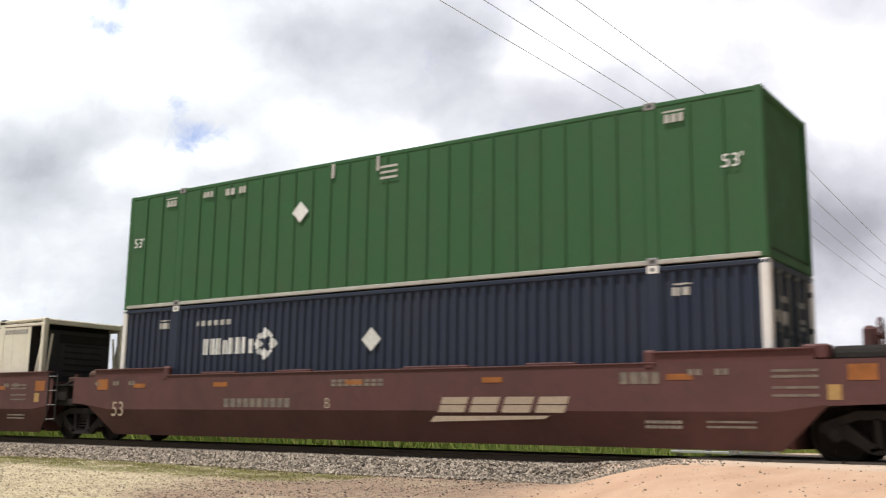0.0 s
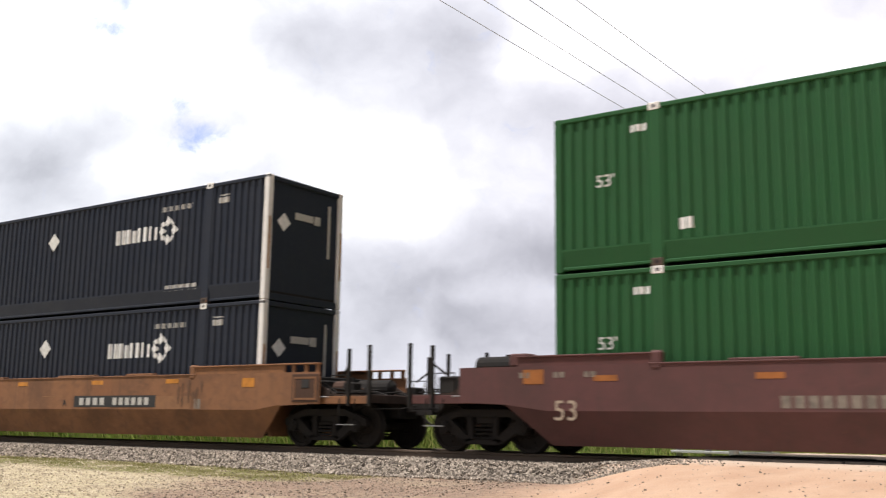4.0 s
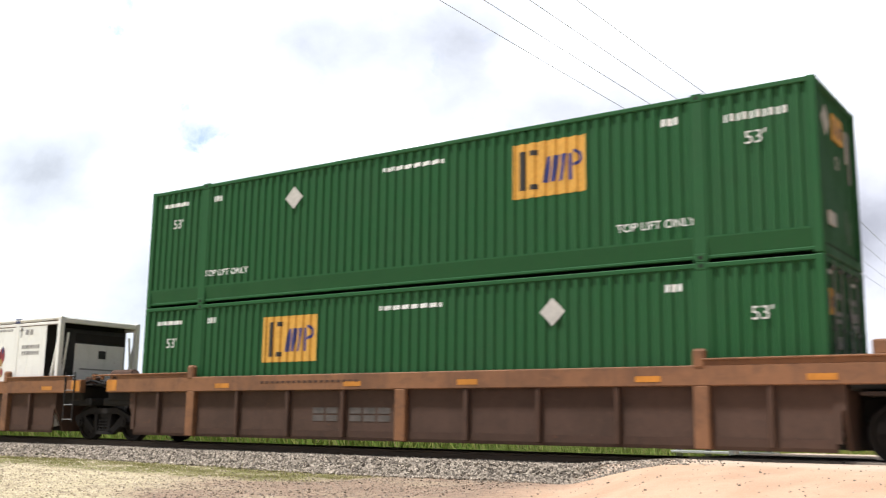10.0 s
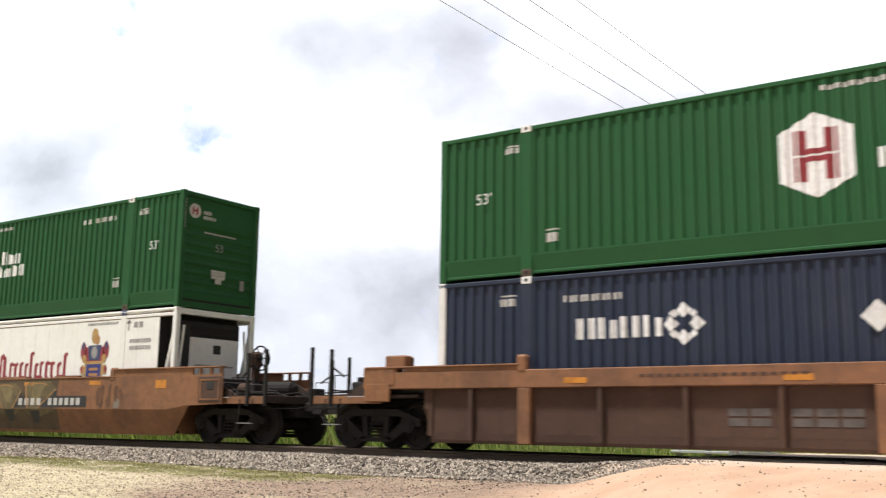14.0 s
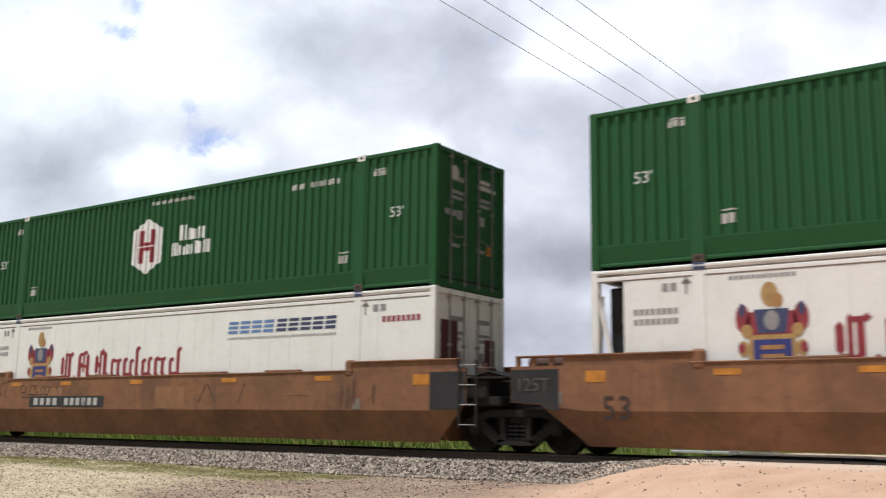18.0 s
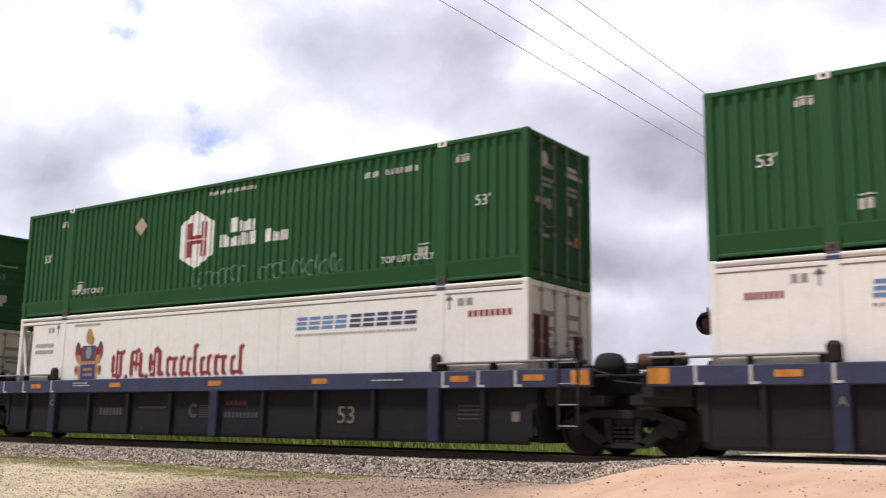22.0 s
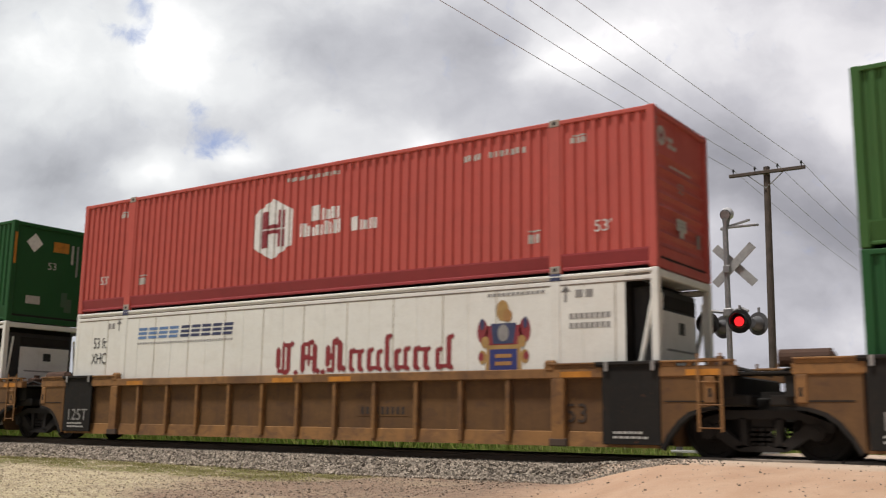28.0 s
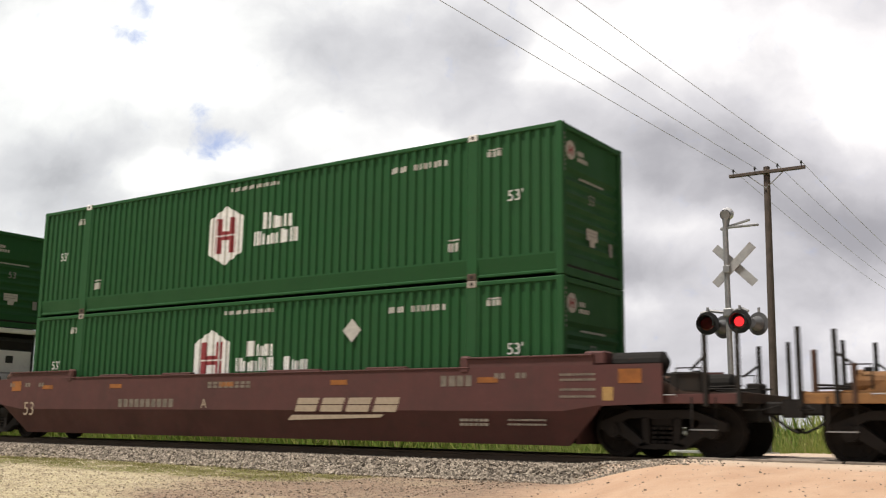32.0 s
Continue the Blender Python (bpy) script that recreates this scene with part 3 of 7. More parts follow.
def hub_end(ob, ink):
    """Round badge, size figure, plates and small lines on the closed front end."""
    x = CL - 0.058
    disc = lambda r, d: Geo().rod((x + d, -0.86, 2.42), (x + d + 0.003, -0.86, 2.42), r, 20)
    badge = part("badge", disc(0.185, 0.0), D_DIRTY, ob, "round white badge with a red mark")
    part("badge_mark", Geo().box(x + 0.004, -0.95, 2.33, x + 0.007, -0.90, 2.51).box(x + 0.004, -0.82, 2.33, x + 0.007, -0.77, 2.51).box(x + 0.004, -0.90, 2.40, x + 0.007, -0.82, 2.44), ink, badge)
    g = Geo()
    for y0, y1, z0, z1 in ((-0.58, -0.32, 2.38, 2.47), (-0.58, -0.16, 2.26, 2.34)):
        n = 5
        for k in range(n):
            a = y0 + (y1 - y0) * k / n
            g.box(x, a, z0, x + 0.004, a + 0.72 * (y1 - y0) / n, z1)
    for k in range(16):
        a = -0.52 + 1.04 * k / 16
        g.box(x + 0.001, a, 1.905, x + 0.005, a + 0.047, 1.945)
    part("stencil", g, D_DIRTY, ob)
    figure = part("lettering", text_mesh("53", 0.20, D_GREY), D_GREY, ob)
    figure.matrix_basis = pose(x + 0.006, -0.02, 1.58, 0, 0, 90)
    plate = part("data_plate", Geo().box(x, -0.24, 0.80, x + 0.006, 0.22, 1.02).box(x, -0.10, 0.68, x + 0.006, 0.10, 0.80), D_DIRTY, ob, "pale data plate")
    part("stencil", Geo().box(x + 0.005, -0.20, 0.95, x + 0.008, 0.18, 0.965).box(x + 0.005, -0.20, 0.88, x + 0.008, 0.14, 0.895), D_GREY, plate)
    part("end_mark", box(x, 0.74, 0.60, x + 0.005, 0.88, 0.86), D_GREY, ob)
    g = Geo()
    for k in range(9):
        for y, z0 in ((-1.225, 1.95), (1.215, 1.75)):
            g.box(CL, y, z0 + 0.085 * k, CL + 0.003, y + 0.03, z0 + 0.085 * k + 0.05)
    part("stencil", g, D_GREY, ob)


def hub(end="wall", inc=False, paint_mat=GREEN, graffiti=False):
    ob = thing("container", "green corrugated 53 foot container with white hexagon badge", "container", "containers on the train")
    if paint_mat is RED:
        tagged(ob, "coral red corrugated 53 foot container with white badge")
    container_frame(ob, paint_mat, paint_mat, RUST_EDGE if inc and not graffiti else OFF_WHITE)
    corrugated_sides(ob, paint_mat, z0=0.338 if paint_mat is RED else 0.42)
    hub_marks(ob, inc, ink=D_DARKRED if paint_mat is RED else D_RED, low=paint_mat is RED)
    if end == "doors":
        doors(ob, paint_mat, ROD_STEEL)
        end_marks(ob, [(D_ORANGE, 0.62, 0.85, 0.86, 1.05), (D_GREY, -0.95, 1.5, -0.55, 1.62), (D_DIRTY, 0.32, 2.38, 0.72, 2.46), (D_DIRTY, 0.32, 2.24, 0.95, 2.32)])
        part("badge", Geo().rod((CL - 0.036, -0.62, 2.42), (CL - 0.030, -0.62, 2.42), 0.15, 18), D_DIRTY, ob, "round white badge")
    else:
        front_wall(ob, paint_mat)
        hub_end(ob, D_DARKRED if paint_mat is RED else D_RED)
    doors(ob, paint_mat, ROD_STEEL, -1, sticker=False)
    if inc and not graffiti and paint_mat is GREEN:
        part("placard", diamond(Geo(), FLAT, 3.13, 2.08, 0.245), D_DIRTY, ob, "dirty white diamond placard")
    if graffiti:
        g, rnd = Geo(), random.Random(5)
        x = -1.2
        for i in range(22):
            w = rnd.uniform(0.16, 0.26)
            if i not in (8, 9, 14):
                ring_arc(g, CORRUGATED, x + w / 2, 0.62 + rnd.uniform(-0.06, 0.06), w * 0.6, rnd.uniform(0.16, 0.26), rnd.uniform(0, 90), rnd.uniform(200, 330), 0.035, 7)
            x += w
        part("spray_scrawl", g, D_CHALK, ob, "pale green scrawled spray paint")
        part("placard", diamond(Geo(), FLAT, -3.18, 2.1, 0.24), D_TAN, ob, "worn tan diamond placard")
        for x in (-5.2, 5.25):
            lettering("TOP LIFT ONLY", x, CORRUGATED.out - 0.006, 0.58, 0.14, D_CHALKY, ob)
    return ob


def emp(variant, end="wall"):
    """Green box with the yellow panel; variant sets where the panel and marks stand."""
    ob = thing("container", "green corrugated 53 foot container with square yellow panel", "container", "containers on the train")
    sk = CORRUGATED
    container_frame(ob, GREEN, GREEN, OFF_WHITE if variant == "mid" else GREEN)
    corrugated_sides(ob, GREEN)
    cx, cz, hw, hh, rx = {"mid": (0.0, 1.60, 0.76, 0.46, 4.33), "right": (3.22, 2.02, 0.77, 0.53, -3.22), "left": (-3.20, 1.98, 0.80, 0.50, 3.29)}[variant]
    part("yellow_panel", bar(Geo(), sk, cx - hw, cz - hh, cx + hw, cz + hh), D_YELLOW, ob, "yellow square panel")
    g = bar(Geo(), sk, cx - 0.64, cz - 0.38, cx - 0.50, cz + 0.38, 0, 0.009)
    bar(g, sk, cx - 0.42, cz - 0.38, cx - 0.24, cz - 0.28, 0, 0.009)
    bar(g, sk, cx - 0.42, cz + 0.28, cx - 0.24, cz + 0.38, 0, 0.009)
    part("panel_stripe", g, D_BLACK, ob)
    g = Geo()
    for a, l in ((-0.12, 0.15), (0.04, 0.15), (0.20, 0.15), (0.40, 0.0)):
        bar(g, sk, cx + a, cz - 0.28, cx + a + 0.10, cz + 0.22, l, 0.009)
    ring_arc(g, sk, cx + 0.52, cz + 0.12, 0.17, 0.16, -90, 90, 0.06, 7, 0.009)
    part("panel_stripe", g, D_BLUE, ob)
    part("placard", diamond(Geo(), FLAT, rx, 1.86 if variant == "mid" else 2.22, 0.26), D_WHITE if variant == "mid" else D_DIRTY, ob, "white diamond placard")
    g = dashes(Geo(), sk, -0.73, 0.86, 2.66 if variant == "mid" else 2.5, 0.085, 14)
    if variant != "left":
        dashes(g, sk, *((4.63, 5.84, 2.47) if variant == "mid" else (6.56, 7.65, 2.40)), 0.13, 10, 0.55)
    dashes(g, sk, *((4.55, 4.80, 0.70) if variant == "mid" else (-7.6, -6.7, 2.5)), 0.09, 4)
    for x in ((-6.4, 6.57) if variant == "mid" else (-5.7, 5.6)):
        dashes(g, sk, x - 0.16, x + 0.18, 2.50, 0.13, 3)
    for x in (-5.56, 5.66):
        if variant == "mid":
            dashes(g, sk, x - 0.13, x + 0.14, 0.70, 0.20, 2)
    part("stencil", g, D_WHITE, ob)
    if variant != "mid":
        for x in (-5.3, 5.3):
            lettering("TOP LIFT ONLY", x, sk.out - 0.006, 0.70, 0.15, D_WHITE, ob)
    for x in (-7.05, 7.08):
        lettering("53'", x, sk.out - 0.006, 1.60 if variant == "mid" else 2.0, 0.23, D_CHALKY, ob)
    if end == "doors":
        doors(ob, GREEN, ROD_STEEL)
        end_marks(ob, [(D_YELLOW, -1.13, 1.97, -0.58, 2.38), (D_DIRTY, -1.08, 2.62, -0.78, 2.68), (D_DIRTY, 0.55, 2.58, 0.85, 2.63), (D_GREY, 0.62, 1.98, 0.98, 2.12), (D_GREY, 0.62, 1.80, 1.0, 1.92)])
        x = CL - 0.028
        part("end_stripe", Geo().box(x, -1.07, 2.03, x + 0.003, -1.0, 2.32).box(x, -0.92, 2.08, x + 0.003, -0.88, 2.26).box(x, -0.82, 2.08, x + 0.003, -0.78, 2.26).box(x, -0.72, 2.12, x + 0.003, -0.64, 2.26), D_NAVY, ob)
        part("placard", Geo().prism([(0.18, 2.05), (0.40, 1.80), (0.62, 2.05), (0.40, 2.30)], 0.0, 0.004).turned(CL - 0.03), D_GREY, ob)
    else:
        front_wall(ob, GREEN, ribs=False)
        x = CL - 0.030
        panel = (D_ORANGE, 0.05, 2.15, 0.55, 2.45) if variant == "mid" else (D_YELLOW, -0.20, 2.08, 0.45, 2.53)
        end_marks(ob, [panel, (D_DIRTY, -0.72, 0.55, -0.28, 0.78), (D_DIRTY, 0.66, 1.85, 0.72, 2.42), (D_GREY, 0.84, 1.50, 0.89, 2.42)])
        g = Geo()
        for y0, y1 in ((-0.13, -0.07), (0.06, 0.10), (0.14, 0.18), (0.24, 0.32)):
            g.box(x, y0, 2.17, x + 0.003, y1, 2.44 if y0 < 0 else 2.38)
        if variant != "mid":
            part("end_stripe", g, D_NAVY, ob)
        figure = part("lettering", text_mesh("53", 0.22, D_DIRTY), D_DIRTY, ob)
        figure.matrix_basis = pose(CL - 0.054, 0.05, 1.70, 0, 0, 90)
        part("placard", Geo().prism([(-0.83, 2.33), (-0.57, 2.05), (-0.31, 2.33), (-0.57, 2.61)], 0.0, 0.004).turned(CL - 0.058), D_DIRTY if variant != "mid" else D_WHITE, ob, "diamond placard")
        part("worn_patch", Geo().box(CL - 0.059, 0.42, 0.55, CL - 0.057, 0.62, 0.98).box(CL - 0.059, 0.55, 0.40, CL - 0.0565, 0.78, 0.80), PATCH_GREEN, ob)
        if variant == "mid":
            for s in (-1, 1):
                part("reflector_strip", box(CL + 0.004, s * 1.16, 1.65, CL - 0.02, s * 1.24, 2.55), D_ORANGE, ob)
    doors(ob, GREEN, ROD_STEEL, -1, sticker=False)
    return ob


def umax(side, end="doors", paint_mat=NAVY, placard=True):
    """Navy box with white corner posts; side -1 or 1 sets where the mark stands."""
    ob = thing("container", "navy blue corrugated 53 foot container, white corner posts", "container", "containers on the train")
    sk = CORRUGATED
    container_frame(ob, paint_mat, OFF_WHITE, OFF_WHITE)
    corrugated_sides(ob, paint_mat)
    x0 = -5.07 if side < 0 else 2.64
    cz = 1.90
    g = word(Geo(), sk, x0, x0 + 1.68, cz - 0.20, cz + 0.17, 4, 0.085, caps=True)
    part("lettering_strip", g, D_WHITE, ob)
    cx, g = x0 + 1.98, Geo()
    for a, b in ((0, 0.23), (0, -0.23), (0.23, 0), (-0.23, 0)):
        r = 0.135
        stroke(g, [(cx + a - r, cz + b), (cx + a, cz + b - r), (cx + a + r, cz + b), (cx + a, cz + b + r)], sk)
    for a, b in ((0.17, 0.17), (0.17, -0.17), (-0.17, 0.17), (-0.17, -0.17)):
        stroke(g, [(cx + a - 0.075, cz + b), (cx + a, cz + b - 0.075), (cx + a + 0.075, cz + b), (cx + a, cz + b + 0.075)], sk)
    part("emblem", g, D_WHITE, ob, "white diamond emblem of smaller diamonds")
    if placard:
        part("placard", diamond(Geo(), FLAT, -0.05, 2.03 if side > 0 else 1.88, 0.25), D_CHALKY, ob)
    g = dashes(Geo(), sk, *((-5.33, -4.15) if side < 0 else (4.32, 5.54)), 2.44, 0.12, 11, 0.55)
    for x in (-6.49, 6.6):
        dashes(g, sk, x - 0.17, x + 0.18, 2.44, 0.14, 2)
        bar(g, sk, x - 0.15, 2.55, x + 0.15, 2.58)
    if side > 0:
        dashes(g, sk, 4.66, 5.8, 0.45, 0.15, 10)
        dashes(g, sk, -5.85, -4.9, 0.45, 0.15, 10)
    part("stencil", g, D_DIRTY, ob)
    if end == "doors":
        doors(ob, paint_mat, ROD_STEEL)
        end_marks(ob, [(D_DIRTY, -0.9, 1.9, -0.3, 2.1)])
    else:
        front_wall(ob, paint_mat, ribs=False)
        end_marks(ob, [(D_DIRTY, -0.35, 1.98, 0.25, 2.14), (D_DIRTY, 0.80, 1.2, 0.86, 2.5), (D_DIRTY, 0.3, 1.95, 0.5, 2.16)])
        mark = Geo().add([(CL - 0.05, -0.72 + 0.22 * a, 1.85 + 0.22 * b) for a, b in ((-1, 0), (0, -1), (1, 0), (0, 1))], [(0, 1, 2, 3)])
        part("placard", mark, D_WHITE, ob)
        for s in (-1, 1):
            part("reflector_strip", box(CL + 0.004, s * 1.20, 0.7, CL - 0.02, s * 1.26, 1.9), D_OCHRE, ob)
    doors(ob, paint_mat, ROD_STEEL, -1, sticker=False)
    return ob


def reefer(kind, unit, size_mark=False):
    """White refrigerated box; unit +1 or -1 is the end with the cooling machine."""
    name = {"crest": "white refrigerated container with crimson lettering and a crest", "green": "off-white refrigerated container with green lettering",
            "swoosh": "cream container with blue lettering between red swooshes"}[kind]
    ob = thing("container", name, "container", "containers on the train")
    mat = {"crest": WHITE, "green": CREAM, "swoosh": CREAM}[kind]
    sk = PANELLED
    u = unit
    body_end = 7.46
    x0, x1 = (-CL + 0.1, body_end) if u > 0 else (-body_end, CL - 0.1)
    for s in (-1, 1):
        part("side_panel", panel_geo(sk, x0, x1, 0.16, CH - 0.088, s), mat, ob)
        top = box(-CL, s * CW, CH - 0.09, CL, s * (CW - 0.08), CH - 0.012, b=0.012)
        part("upper_moulding", box(-CL + 0.1, s * (CW - 0.002), CH - 0.205, CL - 0.1, s * (CW - 0.06), CH - 0.13, b=0.01), OFF_WHITE if kind == "crest" else mat, ob)
        part("top_rail", top, OFF_WHITE if kind == "crest" else mat, ob)
        part("rail_moulding", box(-CL + 0.1, s * (CW + 0.012), CH - 0.060, CL - 0.1, s * (CW - 0.02), CH - 0.035), OFF_WHITE if kind == "crest" else mat, ob)
        for z in (CH - 0.126, CH - 0.222):
            part("moulding_gap", box(-CL + 0.1, s * 1.289, z, CL - 0.1, s * 1.27, z + 0.02), RUST_BAND, ob)
        if kind == "swoosh" or size_mark:
            joints = [-7.365 + 0.61 * k for k in range(25)] if kind == "swoosh" else [-6.755] + [-4.925 + 1.22 * k for k in range(9)] + [7.275]
            for x in joints:
                part("panel_joint", box(x - 0.013, s * 1.2805, 0.17, x + 0.013, s * 1.274, CH - 0.225), D_SEAM, ob)
        if kind == "swoosh":
            for e in (-1, 1):
                for k in (-0.118, 0.118):
                    part("post_joint", box(e * POST + k - 0.014, s * 1.2885, 0.17, e * POST + k + 0.014, s * 1.272, CH - 0.225), RUST_EDGE, ob)
        part("bottom_rail", box(-CL, s * CW, 0.0, CL, s * (CW - 0.1), 0.16, b=0.015), mat, ob)
        for e in (-1, 1):
            part("corner_post", box(e * CL, s * CW, 0.0, e * (CL - 0.14), s * (CW - 0.14), CH, b=0.015), mat, ob)
            part("lifting_post", box(e * POST - 0.10, s * (CW + 0.004), 0.0, e * POST + 0.10, s * (CW - 0.05), CH + 0.004, b=0.012), mat, ob)
            part("casting", box(e * POST - 0.11, s * (CW + 0.012), CH - 0.13, e * POST + 0.11, s * (CW - 0.12), CH + 0.01, b=0.012), GRIME if kind == "green" else D_NAVY, ob)
    part("roof", box(-CL + 0.02, -CW + 0.03, CH - 0.06, CL - 0.02, CW - 0.03, CH - 0.014, b=0.01), mat, ob)
    part("underframe", box(-CL + 0.05, -CW + 0.08, 0.06, CL - 0.05, CW - 0.08, 0.17), GRIME, ob)
    part("insulated_end", box(u * (body_end - 0.02), -CW + 0.03, 0.16, u * (body_end - 0.10), CW - 0.03, CH - 0.10, b=0.01), GRIME, ob)
    # cooling machine in the open frame
    m = part("cooling_machine", box(u * 7.47, -0.98, 0.38, u * 7.86, 0.98, CH - 0.28, b=0.03), DARK_PANEL, ob, "dark cooling machine with pale covers")
    for z0, z1 in ((0.42, 1.22), (1.245, 2.22)):
        part("machine_cover", box(u * 7.85, -0.66, z0, u * 7.885, 0.92, z1, b=0.01), OFF_WHITE if kind == "crest" else DARK_PANEL, m)
    part("machine_grille", box(u * 7.85, -0.66, 2.27, u * 7.885, 0.92, 2.5, b=0.01), GRIME, m)
    part("machine_badge", box(u * 7.884, 0.08, 1.84, u * 7.895, 0.32, 2.06), D_BLACK, m)
    if kind == "crest":
        part("stencil", Geo().box(u * 7.884, -0.5, 1.52, u * 7.889, 0.78, 1.56), D_GREY, m)
    for i in range(9):
        z = 0.80 + i * 0.17
        if kind != "crest":
            part("louvre", box(u * 7.884, -0.5, z, u * 7.90, 0.7, z + 0.05), GRIME, m)
    for s in (-1, 1):
        part("frame_brace", Geo().rod((u * 7.48, s * 1.22, 0.25), (u * 7.98, s * 1.22, CH - 0.4), 0.045, 8), mat, ob)
        part("frame_brace", Geo().rod((u * 8.0, s * 1.2, 0.2), (u * 8.0, s * 0.98, CH - 0.42), 0.03, 8), mat, ob)
    for z in (0.02, CH - 0.16):
        part("frame_beam", box(u * CL, -CW + 0.14, z, u * (CL - 0.12), CW - 0.14, z + 0.13, b=0.015), mat, ob)
    # door end
    doors(ob, mat, RUST_EDGE, -u, D_GREY)
    if u < 0 and kind == "crest":
        end_marks(ob, [(D_DULLRED, -1.05, 1.45, -0.45, 2.25), (D_DULLRED, 0.55, 1.25, 0.95, 1.95), (D_DULLRED, -0.9, 0.9, -0.3, 1.1)])
    if u < 0 and kind == "swoosh":
        end_marks(ob, [(RUST_EDGE, -0.9, 0.9, 0.9, 0.97), (RUST_EDGE, -0.9, 2.0, 0.9, 2.07)])
    # marks on the side
    g = Geo()
    if kind == "crest":
        t0, t1 = (-5.56, -2.18) if u > 0 else (2.27, 5.56)
        slabs(g, sk, t0, t0 + 0.45 * (t1 - t0), 2.15, 2.46, 4, 0.12, rows=3, gap=0.36)
        part("lettering_strip", g, D_SKY, ob)
        part("lettering_strip", slabs(Geo(), sk, t0 + 0.46 * (t1 - t0), t1, 2.15, 2.46, 5, 0.12, rows=3, gap=0.36), D_NAVY, ob)
        g = dashes(Geo(), sk, t0, t1, 2.04, 0.05, 34, 0.6)
        c0 = -0.83 if u > 0 else -3.99
        lx = 6.80 if u > 0 else -6.85
        for k in range(2):
            dashes(g, sk, lx - 0.42, lx + 0.40, 2.12 - 0.17 * k, 0.10, 8)
        dashes(g, sk, (4.75 if u > 0 else -5.5) - 0.1, (5.9 if u > 0 else -4.5), 2.60, 0.06, 12)
        dashes(g, sk, -6.75, -6.45, 2.52, 0.14, 2)
        bar(g, sk, -6.34, 2.38, -6.30, 2.62)
        stroke(g, [(-6.42, 2.56), (-6.22, 2.56), (-6.32, 2.68)], sk)
        bar(g, sk, 6.28, 2.38, 6.33, 2.62)
        stroke(g, [(6.20, 2.56), (6.41, 2.56), (6.305, 2.68)], sk)
        dashes(g, sk, 6.50, 6.90, 2.52, 0.14, 2)
        part("stencil", g, D_GREY, ob)
        if size_mark:
            for words, z in (("53 ft", 2.09), ("XHC", 1.70)):
                figure = lettering(words, 0, 0, 0, 0.28, D_BLACK, ob)
                figure.matrix_basis = pose(-7.05, sk.out - 0.007, z) @ Matrix.Diagonal((0.72, 1.0, 1.0, 1.0))
        else:
            part("owner_stencil", dashes(Geo(), sk, *((-7.5, -6.85) if u > 0 else (6.75, 7.75)), 2.28, 0.12, 8), D_DARKRED, ob)
        g = Geo()
        c1 = c0 + 4.75
        span = c1 - c0

        def stem(f, z0, z1, w):
            """An upright bar with pointed ends, as a share of the whole strip."""
            m = c0 + f * span
            stroke(g, [(m - w, z0 + 0.06), (m, z0 - 0.02), (m + w, z0 + 0.06), (m + w, z1 - 0.06), (m, z1 + 0.02), (m - w, z1 - 0.06)], sk)

        w = 0.0118 * span
        for f, z0, z1, k in ((0.016, 1.32, 1.80, 1.2), (0.048, 1.22, 1.92, 0.8), (0.080, 1.24, 1.88, 1.1), (0.168, 1.24, 1.86, 1.2), (0.205, 1.36, 1.92, 0.7), (0.240, 1.22, 1.84, 1.2),
                             (0.318, 1.34, 1.80, 1.2), (0.350, 1.22, 1.92, 0.8), (0.388, 1.24, 1.88, 1.3)):
            stem(f, z0, z1, w * k)
        for f, z in ((0.128, 1.24), (0.292, 1.24), (0.100, 1.86), (0.064, 1.24), (0.222, 1.88), (0.262, 1.26), (0.368, 1.90), (0.410, 1.30), (0.335, 1.56), (0.188, 1.56)):
            diamond(g, sk, c0 + f * span, z, 0.075, 0.0074)
        for k, (f, top) in enumerate(((0.450, 1.70), (0.500, 1.68), (0.552, 1.70), (0.602, 1.66), (0.650, 1.96), (0.700, 1.66), (0.748, 1.70), (0.800, 1.70), (0.852, 1.68), (0.912, 1.66), (0.968, 1.90))):
            stem(f, 1.24, top, w * (1.05 if k % 3 else 0.9))
            diamond(g, sk, c0 + (f + 0.016) * span, top - 0.03, 0.062, 0.0078)
            diamond(g, sk, c0 + (f + 0.014) * span, 1.27, 0.058, 0.0082)
            if k in (0, 2, 5, 7, 9):
                z = top - 0.06 if k in (0, 7) else 1.30
                bar(g, sk, c0 + f * span, z - 0.035, c0 + (f + 0.05) * span, z + 0.035, 0, 0.0062)
        for f, z in ((0.032, 1.28), (0.064, 1.84), (0.186, 1.84), (0.222, 1.54), (0.334, 1.28), (0.334, 1.56), (0.370, 1.84)):
            bar(g, sk, c0 + (f - 0.02) * span, z - 0.04, c0 + (f + 0.02) * span, z + 0.04, 0, 0.0066)
        part("lettering_strip", g, D_RED, ob, "crimson ornate strokes and lozenges")
        cx = 5.0 if u > 0 else -4.93

        def disc(x, z, rx, rz, off):
            return stroke(Geo(), [(x + rx * math.cos(math.pi * k / 7), z + rz * math.sin(math.pi * k / 7)) for k in range(14)], sk, off)

        cr = part("crest", stroke(Geo(), [(cx - 0.40, 1.14), (cx + 0.40, 1.14), (cx + 0.37, 1.62), (cx + 0.28, 1.72), (cx - 0.28, 1.72), (cx - 0.37, 1.62)], sk), D_GOLD, ob, "blue, red and gold crest")
        part("crest_plaque", bar(Geo(), sk, cx - 0.30, 1.14, cx + 0.30, 1.58, 0, 0.009), D_BLUE, cr)
        for z in (1.28, 1.42):
            part("crest_bar", bar(Geo(), sk, cx - 0.18, z, cx + 0.18, z + 0.07, 0, 0.012), D_OCHRE, cr)
